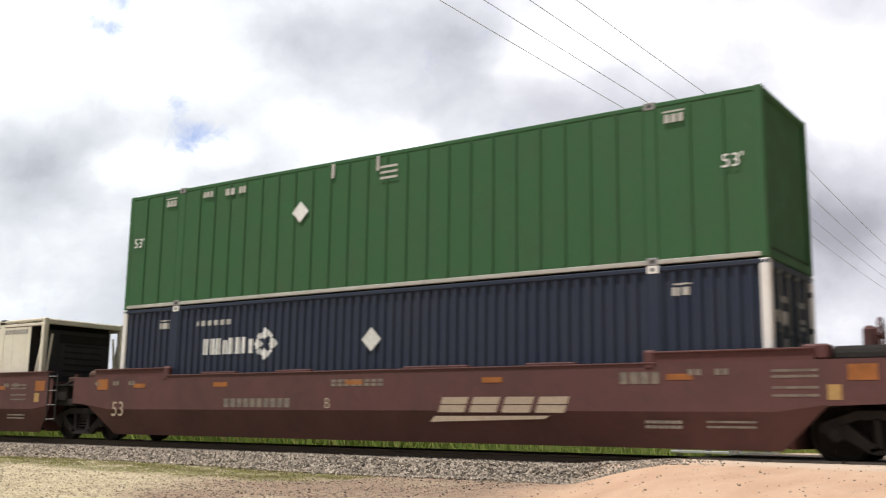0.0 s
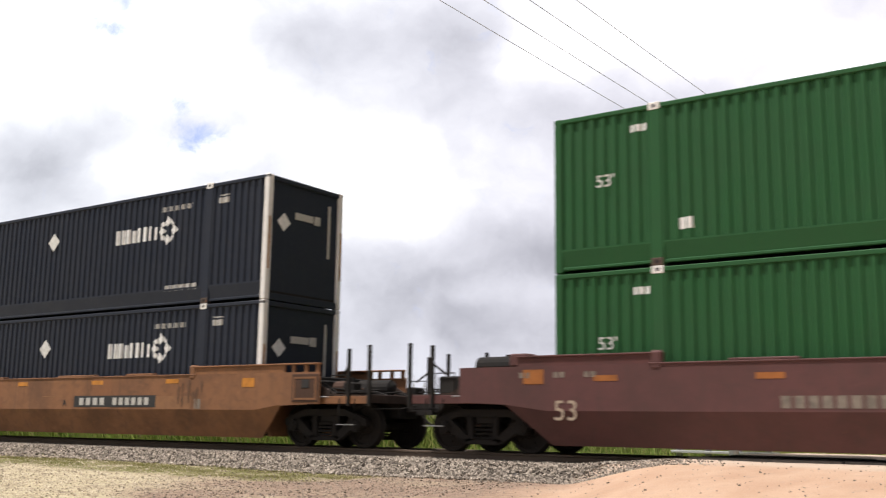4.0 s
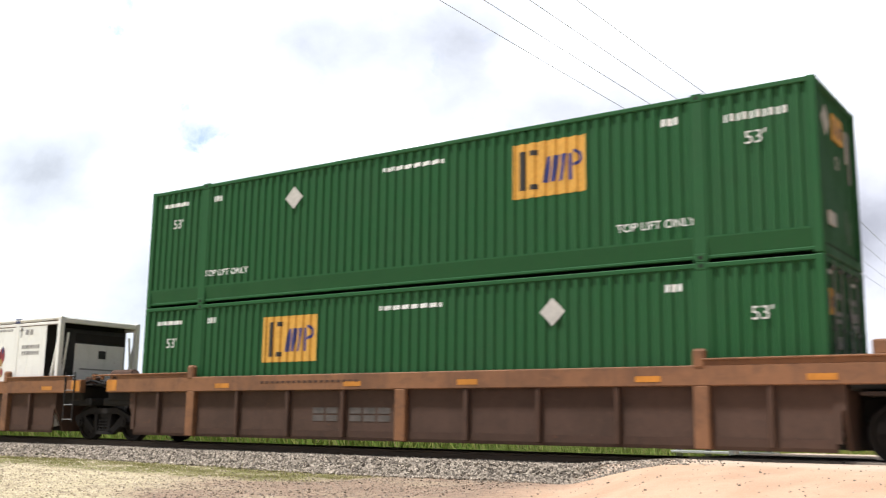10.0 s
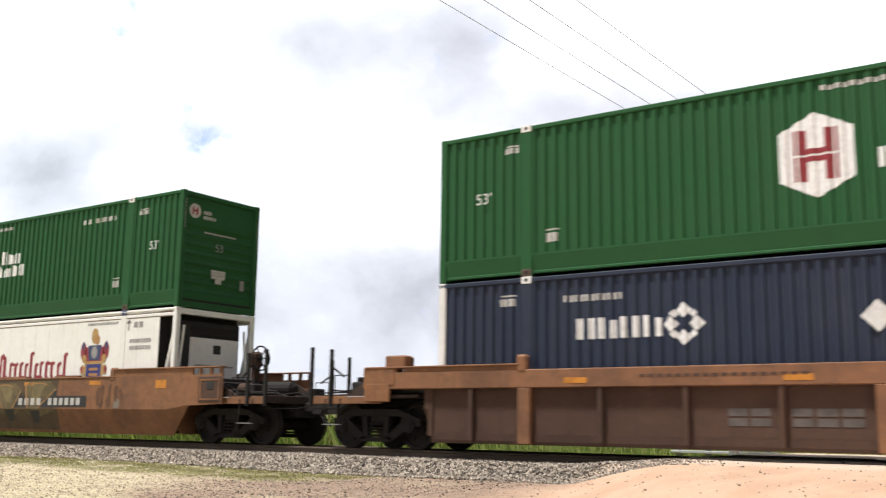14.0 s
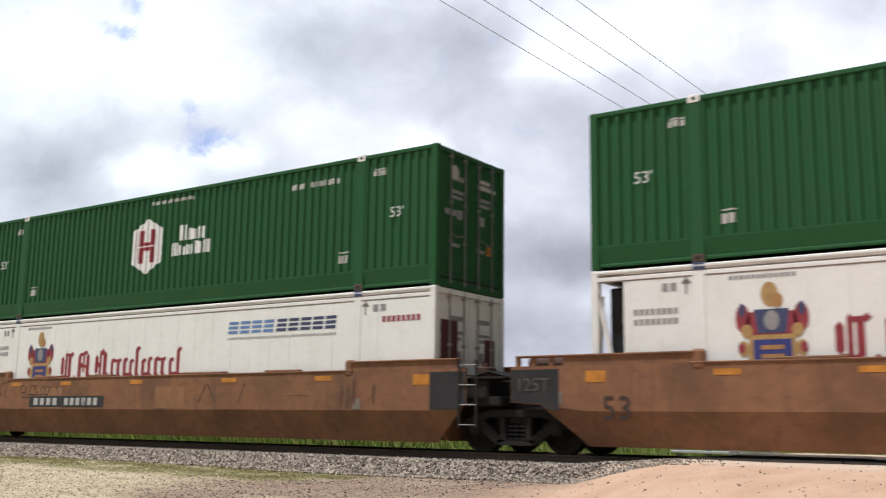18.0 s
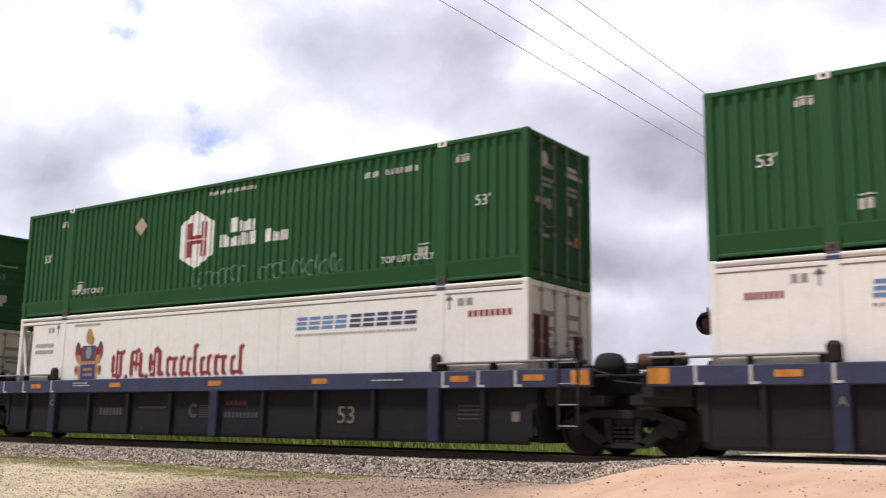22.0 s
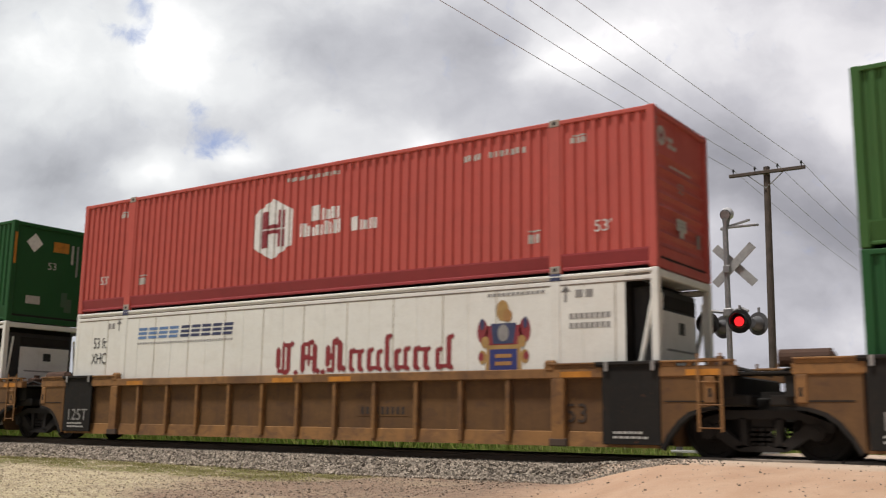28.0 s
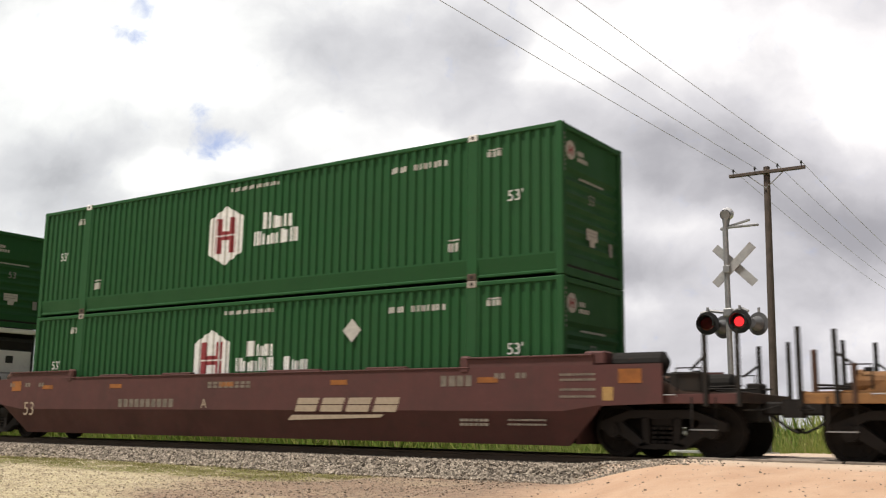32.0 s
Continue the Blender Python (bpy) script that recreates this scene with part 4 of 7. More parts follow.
        part("crest_mantle", stroke(Geo(), [(cx - 0.44, 1.66), (cx + 0.44, 1.66), (cx + 0.36, 2.02), (cx - 0.36, 2.02)], sk, 0.007), D_DARKRED, cr)
        part("crest_shield", stroke(Geo(), [(cx - 0.22, 1.68), (cx + 0.22, 1.68), (cx + 0.28, 2.06), (cx - 0.28, 2.06)], sk, 0.010), D_NAVY, cr)
        part("crest_helm", disc(cx, 1.88, 0.12, 0.16, 0.013), D_GREY, cr)
        part("crest_top", disc(cx - 0.02, 2.30, 0.14, 0.20, 0.007), D_GOLD, cr)
        part("crest_top", disc(cx + 0.09, 2.20, 0.10, 0.12, 0.009), D_OCHRE, cr)
        for k in (-1, 1):
            part("crest_side", disc(cx + k * 0.46, 1.92, 0.12, 0.23, 0.007), D_DARKRED, cr)
            part("crest_side", disc(cx + k * 0.40, 1.72, 0.09, 0.11, 0.011), D_GOLD, cr)
            part("crest_side", disc(cx + k * 0.47, 2.06, 0.05, 0.11, 0.010), D_NAVY, cr)
            part("crest_side", disc(cx + k * 0.46, 1.44, 0.09, 0.13, 0.008), D_GOLD, cr)
            part("crest_side", disc(cx + k * 0.49, 1.45, 0.06, 0.08, 0.011), D_DARKRED, cr)
    elif kind == "green":
        word(g, sk, -2.5, 0.12, 1.66, 2.48, 5, 0.20, 0.10)
        ring_arc(g, sk, 0.55, 2.02, 1.00, 0.56, -10, 150, 0.14, 12, 0.007, taper=True)
        ring_arc(g, sk, 0.55, 1.98, 0.92, 0.44, 190, 330, 0.11, 12, 0.008, taper=True)
        for k in range(4):
            ring_arc(g, sk, 0.75 + 0.13 * k, 2.0, 0.62 - 0.12 * k, 0.34 - 0.04 * k, 40, 200, 0.06, 8, 0.009 + 0.0006 * k, taper=True)
        part("lettering_strip", g, D_GREEN, ob, "leaf green lettering bars and curved stripes")
        g = Geo()
        for x, z, w, n in ((-5.5, 2.55, 0.5, 4), (5.6, 2.55, 0.5, 4), (6.8, 2.55, 1.1, 9)):
            dashes(g, sk, x - w / 2, x + w / 2, z, 0.12, n)
        part("stencil", g, D_GREY, ob)
    else:
        ring_arc(g, sk, 0.62, 2.05, 1.42, 0.55, 25, 168, 0.17, 16, taper=True)
        part("swoosh", g, D_RED, ob, "red curved swoosh")
        g = ring_arc(Geo(), sk, 0.0, 1.82, 1.20, 0.42, 165, 360, 0.12, 18, taper=True)
        part("swoosh", g, D_RED, ob, "red curved swoosh")
        part("lettering_strip", word(Geo(), sk, -0.92, 0.45, 1.74, 2.12, 3, 0.15, 0.1, caps=True), D_BLUE, ob)
        g = diamond(Geo(), sk, 0.68, 1.95, 0.16)
        bar(g, sk, 0.65, 1.70, 0.71, 1.90)
        part("leaf_mark", g, D_RED, ob)
        part("lettering_strip", word(Geo(), sk, -0.85, 0.83, 1.16, 1.32, 10, 0.035, caps=True), D_BLUE, ob)
        g = dashes(Geo(), sk, -7.2, -6.3, 2.38, 0.16, 10)
        part("stencil", g, D_GREY, ob)
        part("patch", diamond(Geo(), sk, -6.45, 1.62, 0.16), D_WHITE, ob)
    return ob


def sheet_post(kind):
    """Older box with flat sheets and upright outside posts."""
    white = kind == "white"
    ob = thing("container", "chalky white sheet-and-post container with rust-stained seams" if white else "faded green 53 foot container with widely spaced ribs", "container", "containers on the train")
    mat = WHITE_OLD if white else GREEN_OLD
    sk = FLAT
    container_frame(ob, mat, mat if not white else POST_WORN, RUSTY_TAN if white else GREY_STEEL, RUSTY_TAN if white else GREEN_OLD, RUST_DARK if white else STRIP_GREY)
    for s in (-1, 1):
        for a, b in BAYS:
            part("side_panel", panel_geo(sk, a, b, 0.12 if white else 0.09, CH - 0.09, s), mat, ob)
        if white:
            part("top_cap", box(-CL, s * (CW + 0.004), CH - 0.06, CL, s * (CW - 0.05), CH - 0.002), DARK_PANEL, ob)
            part("cap_moulding", box(-CL, s * (CW + 0.006), CH - 0.085, CL, s * (CW - 0.05), CH - 0.062), WHITE_OLD, ob)
            for e in (-1, 1):
                for k in (-0.205, 0.205):
                    part("stained_strip", box(e * POST + k - 0.075, s * 1.284, 0.13, e * POST + k + 0.075, s * 1.306, CH - 0.1, b=0.008), RUST_BAND, ob)
                for z in (0.25, 0.70, 1.15):
                    part("post_hinge", box(e * POST - 0.06, s * (CW + 0.016), z, e * POST + 0.07, s * CW, z + 0.22, b=0.01), RUST_EDGE, ob)
        pitch = 0.615 if white else 0.53
        xs = []
        for a, b in BAYS:
            n = max(1, round((b - a) / pitch))
            xs += [a + (b - a) * k / n for k in range(1, n)]
        if white:
            xs = [-7.42, -6.83, -5.36, 5.40, 6.83, 7.44] + [0.615 * k for k in range(-8, 9)]
        strip = box(-0.05 if white else -0.028, s * 1.284, 0.13, 0.05 if white else 0.028, s * 1.313, CH - 0.1, b=0.01)
        shared = strip.mesh("side_post", RUST_BAND if white else GREEN_OLD)
        for x in xs:
            part("side_post", shared, None, ob, at=pose(x, 0, 0))
    front_wall(ob, mat, ribs=False)
    doors(ob, mat, GREY_STEEL, -1, sticker=False)
    deck = Skin(-1.315, [], 0.0)
    if white:
        for e in (-1, 1):
            end_marks(ob, [(RUSTY_TAN, -0.1, 2.05, 0.35, 2.35), (D_GREY, -0.72, 1.2, -0.62, 2.0), (D_GREY, 0.72, 1.0, 0.82, 1.7), (D_GREY, 0.0, 0.6, 0.4, 0.85)], e)
        cx, cz = -4.23, 2.21
        part("faded_panel", bar(Geo(), deck, cx - 0.75, cz - 0.50, cx + 0.75, cz + 0.50), D_OCHRE, ob, "faded ochre panel")
        g = bar(Geo(), deck, cx - 0.60, cz - 0.36, cx - 0.46, cz + 0.36, 0, 0.009)
        bar(g, deck, cx - 0.38, cz - 0.36, cx - 0.20, cz - 0.26, 0, 0.009)
        bar(g, deck, cx - 0.38, cz + 0.26, cx - 0.20, cz + 0.36, 0, 0.009)
        part("panel_stripe", g, D_BLACK, ob)
        g = Geo()
        for a in (-0.10, 0.06, 0.22, 0.42):
            bar(g, deck, cx + a, cz - 0.26, cx + a + 0.10, cz + 0.22, 0.1, 0.009)
        part("panel_stripe", g, D_NAVY, ob)
        g = dashes(Geo(), deck, 2.75, 3.2, 2.42, 0.12, 4)
        dashes(g, deck, 3.6, 4.3, 2.40, 0.12, 5)
        for x in (-6.4, 6.55):
            dashes(g, deck, x - 0.17, x + 0.2, 2.5, 0.15, 3)
            bar(g, deck, x - 0.2, 2.36, x + 0.2, 2.39)
        diamond(g, deck, 2.1, 0.55, 0.22)
        part("stencil", g, D_GREY, ob)
    else:
        part("placard", diamond(Geo(), deck, -2.13, 1.86, 0.24), D_WHITE, ob, "white diamond placard")
        g = dashes(Geo(), deck, -5.31, -4.95, 2.62, 0.14, 3)
        dashes(g, deck, -4.55, -4.2, 2.60, 0.16, 2)
        dashes(g, deck, -4.1, -3.85, 2.60, 0.16, 2)
        for x in (-6.45, 6.55):
            dashes(g, deck, x - 0.17, x + 0.2, 2.55, 0.15, 3)
            bar(g, deck, x - 0.2, 2.66, x + 0.2, 2.69)
        for z in (2.30, 2.42, 2.54):
            bar(g, deck, 0.1, z, 0.55, z + 0.05)
        bar(g, deck, 0.0, 2.5, 0.07, 2.82)
        bar(g, deck, -1.25, 2.5, -1.17, 2.82)
        part("stencil", g, D_DIRTY, ob)
        for x in (-7.6, 7.55):
            lettering("53'", x, deck.out - 0.006, 1.65, 0.24, D_WHITE, ob)
    return ob


# ---- bogies ----
def wheelset_mesh():
    g = Geo()
    for s in (-1, 1):
        prof = [(0.09, 0.60), (0.15, 0.60), (0.17, 0.68), (0.38, 0.69), (0.40, 0.675), (0.487, 0.675), (0.487, 0.705), (0.460, 0.715),
                (0.452, 0.815), (0.385, 0.815), (0.37, 0.765), (0.18, 0.745), (0.15, 0.80), (0.09, 0.80)]
        g.lathe([(r, s * y) for r, y in prof], 28)
        for i in range(6):
            a = math.pi / 3 * i
            c, d = math.cos(a), math.sin(a)
            g.rod((0.27 * c, s * 0.72, 0.27 * d), (0.27 * c, s * 0.775, 0.27 * d), 0.035, 6)
    g.rod((0, -1.05, 0), (0, 1.05, 0), 0.085, 12)
    return g.mesh("wheelset", WHEEL)


WHEELSET = wheelset_mesh()


def side_frame_mesh(s):
    """Cast side frame: arched top, sloping legs, spring window."""
    y0, y1 = s * 0.93, s * 1.07
    g = Geo()
    g.prism([(-1.12, 0.60), (-0.55, 0.80), (0.55, 0.80), (1.12, 0.60), (1.12, 0.46), (0.98, 0.46), (0.60, 0.66), (-0.60, 0.66), (-0.98, 0.46), (-1.12, 0.46)], y0, y1)
    for k in (-1, 1):
        g.prism([(k * 0.98, 0.52), (k * 0.72, 0.60), (k * 0.26, 0.24), (k * 0.40, 0.16)], y0, y1)
        g.prism([(k * 0.34, 0.68), (k * 0.24, 0.68), (k * 0.20, 0.22), (k * 0.32, 0.22)], y0, y1)
        g.rod((k * 0.87, s * 0.90, 0.457), (k * 0.87, s * 1.12, 0.457), 0.125, 14)
        g.rod((k * 0.87, s * 1.12, 0.457), (k * 0.87, s * 1.15, 0.457), 0.07, 10)
    g.prism([(-0.42, 0.24), (0.42, 0.24), (0.36, 0.15), (-0.36, 0.15)], y0, y1)
    return g.mesh("side_frame", BOGIE)


SIDE_FRAMES = {s: side_frame_mesh(s) for s in (-1, 1)}


def spring_mesh(s):
    g = Geo()
    for x in (-0.13, 0.0, 0.13):
        for k in range(4):
            g.rod((x, s * 1.0, 0.25 + 0.075 * k), (x, s * 1.0, 0.295 + 0.075 * k), 0.058, 8)
    return g.mesh("spring", BOGIE)


SPRINGS = {s: spring_mesh(s) for s in (-1, 1)}
BOLSTER = Geo().box(-0.20, -1.0, 0.52, 0.20, 1.0, 0.72, b=0.03).box(-0.35, -0.35, 0.72, 0.35, 0.35, 0.86, b=0.03).mesh("bolster", BOGIE)
ROLLERS = []


def bogie(car, x):
    b = part("bogie", BOLSTER, None, car, "dusty dark three-piece freight bogie", at=pose(x, 0, 0))
    for s in (-1, 1):
        part("side_frame", SIDE_FRAMES[s], None, b)
        part("spring", SPRINGS[s], None, b)
    for k in (-0.87, 0.87):
        w = part("wheelset", WHEELSET, None, b, at=pose(k, 0, 0.457))
        ROLLERS.append((w, car, x + k, k))
    return b


# ---- well cars ----
NEAR = 1.50


def smooth_side(s, back, fore):
    """Deep plate side with a knuckle line, cut away over the bogies."""
    out = [(-back, 0.92, 1.56), (-9.0, 0.88, 1.56), (-8.15, 0.17, 1.56), (8.15, 0.17, 1.56), (8.90, 0.86, 1.56), (fore, 0.90, 1.56)]
    g = Geo()
    rows = []
    for x, zb, zt in out:
        zk = max(zb + 0.02, 0.77)
        lean = lambda z: s * (NEAR - 0.26 * max(0.0, 0.77 - z) / 0.6)
        rows.append([(x, lean(zb), zb), (x, s * NEAR, zk), (x, s * NEAR, zt), (x, s * (NEAR - 0.03), zt), (x, s * (NEAR - 0.03), zk), (x, lean(zb) - s * 0.03, zb)])
    n = 6
    verts = [p for r in rows for p in r]
    faces = []
    for i in range(len(rows) - 1):
        for j in range(n):
            k = (j + 1) % n
            faces.append((i * n + j, i * n + k, (i + 1) * n + k, (i + 1) * n + j))
    faces += [tuple(range(n)), tuple(range((len(rows) - 1) * n, len(rows) * n))]
    return g.add(verts, faces)


def ribbed_side(car, s, bright, dim, ribs, posts, back=9.75, fore=9.75):
    y = s * NEAR
    part("top_chord", box(-back, y, 1.335 if bright is YELLOW_CAR else 1.18, fore, s * (NEAR - 0.16), 1.51, b=0.015), bright, car)
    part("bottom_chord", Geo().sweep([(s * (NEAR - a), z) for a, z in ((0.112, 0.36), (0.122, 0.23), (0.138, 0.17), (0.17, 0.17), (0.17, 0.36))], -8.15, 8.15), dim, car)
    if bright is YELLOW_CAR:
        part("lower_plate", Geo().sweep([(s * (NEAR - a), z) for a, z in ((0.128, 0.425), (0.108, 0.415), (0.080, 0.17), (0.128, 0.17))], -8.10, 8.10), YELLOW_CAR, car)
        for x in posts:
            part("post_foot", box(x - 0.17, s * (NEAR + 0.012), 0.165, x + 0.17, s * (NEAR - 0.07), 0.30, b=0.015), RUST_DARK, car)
    # The web takes the dim copy, with the shade below the chord painted in.
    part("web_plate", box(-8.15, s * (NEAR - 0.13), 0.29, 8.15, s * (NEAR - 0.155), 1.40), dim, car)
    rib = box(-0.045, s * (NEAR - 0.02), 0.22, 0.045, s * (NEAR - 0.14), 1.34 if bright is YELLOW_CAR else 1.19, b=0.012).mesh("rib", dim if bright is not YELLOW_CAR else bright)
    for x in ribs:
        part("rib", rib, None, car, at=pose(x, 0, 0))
    # Blue posts use the darker blue, shade included in its colour.
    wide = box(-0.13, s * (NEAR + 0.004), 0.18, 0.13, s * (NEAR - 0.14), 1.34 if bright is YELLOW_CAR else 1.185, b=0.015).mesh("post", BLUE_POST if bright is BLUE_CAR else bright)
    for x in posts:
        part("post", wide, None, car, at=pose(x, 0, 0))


def lips(car, mat, x0=6.15, x1=9.70, top=1.75, back=9.70):
    """Raised guide lips over the car's ends."""
    for s in (-1, 1):
        for e in (-1, 1):
            a, b = sorted((e * x0, e * (x1 if e > 0 else back)))
            c, d = (a, b) if b - a < 3.2 else (a, b - 0.95) if e > 0 else (a + 0.95, b)
            g = Geo().box(c, s * (NEAR - 0.005), 1.50, d, s * (NEAR - 0.06), top - 0.02, b=0.01)
            g.box(a, s * (NEAR + 0.03), top - 0.035, b, s * (NEAR - 0.16), top, b=0.01)
            if b - a >= 3.2:
                for k in (0.04, 0.36, 0.72):
                    m = (b - k) if e > 0 else (a + k)
                    g.box(m - 0.05, s * (NEAR - 0.01), 1.50, m + 0.05, s * (NEAR - 0.06), top - 0.02, b=0.01)
            part("guide_lip", g, mat, car)
            part("guide_block", Geo().box(e * 6.08 - 0.11, s * (NEAR + 0.015), 1.45, e * 6.08 + 0.11, s * (NEAR - 0.14), 1.66 if mat is YELLOW_CAR else 1.78, b=0.04), mat, car)


def ladder(car, x, mat, z0=0.45, z1=1.7, dark_stile=GRIME):
    for s in (-1, 1):
        g = Geo()
        for k in (-0.19, 0.19):
            g.box(x + k - 0.022, s * (NEAR + 0.012), z0, x + k + 0.022, s * (NEAR + 0.028), z1)
        part("ladder_stile", g, dark_stile, car)
        n = 4
        for i in range(n):
            z = z0 + 0.06 + i * (z1 - z0 - 0.15) / (n - 1)
            part("rung", Geo().rod((x - 0.19, s * (NEAR + 0.02), z), (x + 0.19, s * (NEAR + 0.02), z), 0.011, 6), mat, car)


def brake_wheel(car, x, mat, top, y=0.30):
    g = Geo()
    n = 18
    pts = [(x, y + 0.29 * math.cos(2 * math.pi * i / n), top + 0.29 * math.sin(2 * math.pi * i / n)) for i in range(n + 1)]
    g.path(pts, 0.022, 6)
    w = part("brake_wheel", g, mat, car, "spoked hand brake wheel")
    for i in range(6):
        a = math.pi / 3 * i
        part("spoke", Geo().rod((x, y, top), (x, y + 0.28 * math.cos(a), top + 0.28 * math.sin(a)), 0.014, 6), mat, w)
    e = 1 if x > 0 else -1
    part("brake_housing", Geo().box(x - e * 0.26, y - 0.18, top - 0.22, x - e * 0.05, y + 0.18, top + 0.16, b=0.06).box(x - e * 0.2, y - 0.1, 1.0, x - e * 0.1, y + 0.1, top - 0.2), BROWN_DIM if mat is GRIME else mat, car)
    part("brake_hub", Geo().rod((x - e * 0.05, y, top), (x + e * 0.03, y, top), 0.06, 10), mat, w)


def clutter(car, e, bright, dark, fitted):
    """Brake gear and small fittings that stand on an open end platform."""
    tank = Geo().rod((e * 9.75, 0.15, 1.28), (e * 10.62, 0.15, 1.28), 0.17, 14)
    for x in (9.73, 10.64):
        tank.rod((e * x, 0.15, 1.28), (e * (x + (0.05 if x > 10 else -0.05)), 0.15, 1.28), 0.15, 14, 0.07)
    part("air_reservoir", tank, dark, car)
    part("brake_cylinder", Geo().rod((e * 9.72, -0.62, 1.25), (e * 10.12, -0.62, 1.25), 0.15, 12).rod((e * 10.12, -0.62, 1.25), (e * 10.45, -0.62, 1.22), 0.03, 8), BROWN_DIM, car)
    part("valve_block", Geo().box(e * 10.2, -1.0, 1.09, e * 10.5, -0.72, 1.36, b=0.03).rod((e * 10.35, -0.86, 1.34), (e * 10.35, -0.86, 1.46), 0.07, 10), dark, car)
    part("valve_block", Geo().box(e * 10.72, 0.5, 1.09, e * 11.0, 0.85, 1.30, b=0.03), dark, car)
    g = Geo()
    for y, z, sag in ((-1.12, 1.14, 0.0), (-1.05, 1.20, 0.03), (-0.3, 1.18, 0.05), (0.55, 1.2, 0.04)):
        g.tube([(e * 9.3, y, z), (e * 10.0, y + 0.05, z + sag), (e * 10.6, y, z - sag), (e * 11.15, y + 0.1, z)], 0.02, 6)
    g.tube([(e * 9.5, -1.2, 1.42), (e * 9.95, -1.22, 1.30), (e * 10.25, -1.2, 1.12)], 0.018, 6)
    part("pipe_run", g, GRIME, car)
    part("platform_brace", Geo().prism([(e * 9.55, 1.44), (e * 9.62, 1.44), (e * 10.95, 1.10), (e * 10.75, 1.10)], -0.42, -0.36), dark, car)
    part("platform_brace", Geo().prism([(e * 9.55, 1.44), (e * 9.62, 1.44), (e * 10.95, 1.10), (e * 10.75, 1.10)], 0.36, 0.42), dark, car)
    part("grab_iron", Geo().tube([(e * 9.75, -1.42, 1.02), (e * 9.75, -1.45, 1.04), (e * 10.2, -1.45, 1.04), (e * 10.2, -1.42, 1.02)], 0.012, 6), GREY_STEEL, car)
    part("side_sill", box(e * 9.4, -1.38, 0.90, e * 11.2, -1.33, 1.06, b=0.008), bright, car)
    if fitted == "brown":
        p = part("end_door", box(e * 9.22, -NEAR - 0.012, 0.93, e * 9.98, -NEAR + 0.02, 1.52, b=0.012), BROWN_DIM, car)
        part("door_rim", Geo().box(e * 9.28, -NEAR - 0.02, 0.98, e * 9.92, -NEAR, 1.02).box(e * 9.28, -NEAR - 0.02, 1.42, e * 9.92, -NEAR, 1.46).box(e * 9.28, -NEAR - 0.02, 1.02, e * 9.32, -NEAR, 1.42).box(e * 9.88, -NEAR - 0.02, 1.02, e * 9.92, -NEAR, 1.42), BROWN, p)
        part("card_holder", box(e * 9.50, -NEAR - 0.022, 1.22, e * 9.72, -NEAR, 1.40, b=0.01), DARK_PANEL, p)
    elif fitted == "maroon":
        part("air_reservoir", Geo().rod((e * 8.95, -1.0, 1.60), (e * 9.85, -1.0, 1.60), 0.19, 16).rod((e * 9.85, -1.0, 1.60), (e * 9.92, -1.0, 1.60), 0.17, 16, 0.08), dark, car)
        part("end_block", Geo().box(e * 8.55, -1.45, 1.56, e * 8.95, -1.1, 1.80, b=0.03), bright, car)
        part("end_block", Geo().box(e * 10.05, -1.34, 1.08, e * 10.6, -0.9, 1.42, b=0.03), dark, car)
    elif fitted == "mustard":
        part("end_post", Geo().box(e * 9.30, -NEAR - 0.02, 0.93, e * 9.72, -NEAR + 0.05, 1.52, b=0.02), bright, car)
        part("end_block", Geo().box(e * 8.95, -NEAR, 1.56, e * 9.45, -NEAR + 0.25, 1.72, b=0.03), bright, car)
        part("brake_cylinder", Geo().rod((e * 9.85, -1.2, 1.22), (e * 10.35, -1.2, 1.22), 0.16, 14).rod((e * 10.35, -1.2, 1.22), (e * 10.42, -1.2, 1.22), 0.19, 14), bright, car)
        for x, y, top in ((11.04, -1.28, 1.72), (10.45, -1.35, 1.5)):
            part("corner_stanchion", box(e * x - 0.035, y - 0.06, 0.9, e * x + 0.035, y + 0.06, top, b=0.01), BROWN_DIM, car)
    elif fitted == "ribbed":
        part("end_post", Geo().box(e * 9.08, -NEAR - 0.02, 0.93, e * 9.72, -NEAR + 0.05, 1.30, b=0.02).box(e * 8.95, -NEAR - 0.015, 1.24, e * 9.76, -NEAR + 0.3, 1.62, b=0.03), bright, car)
        part("end_block", Geo().box(e * 8.72, -NEAR, 1.60, e * 9.22, -NEAR + 0.3, 1.84, b=0.03), bright, car)


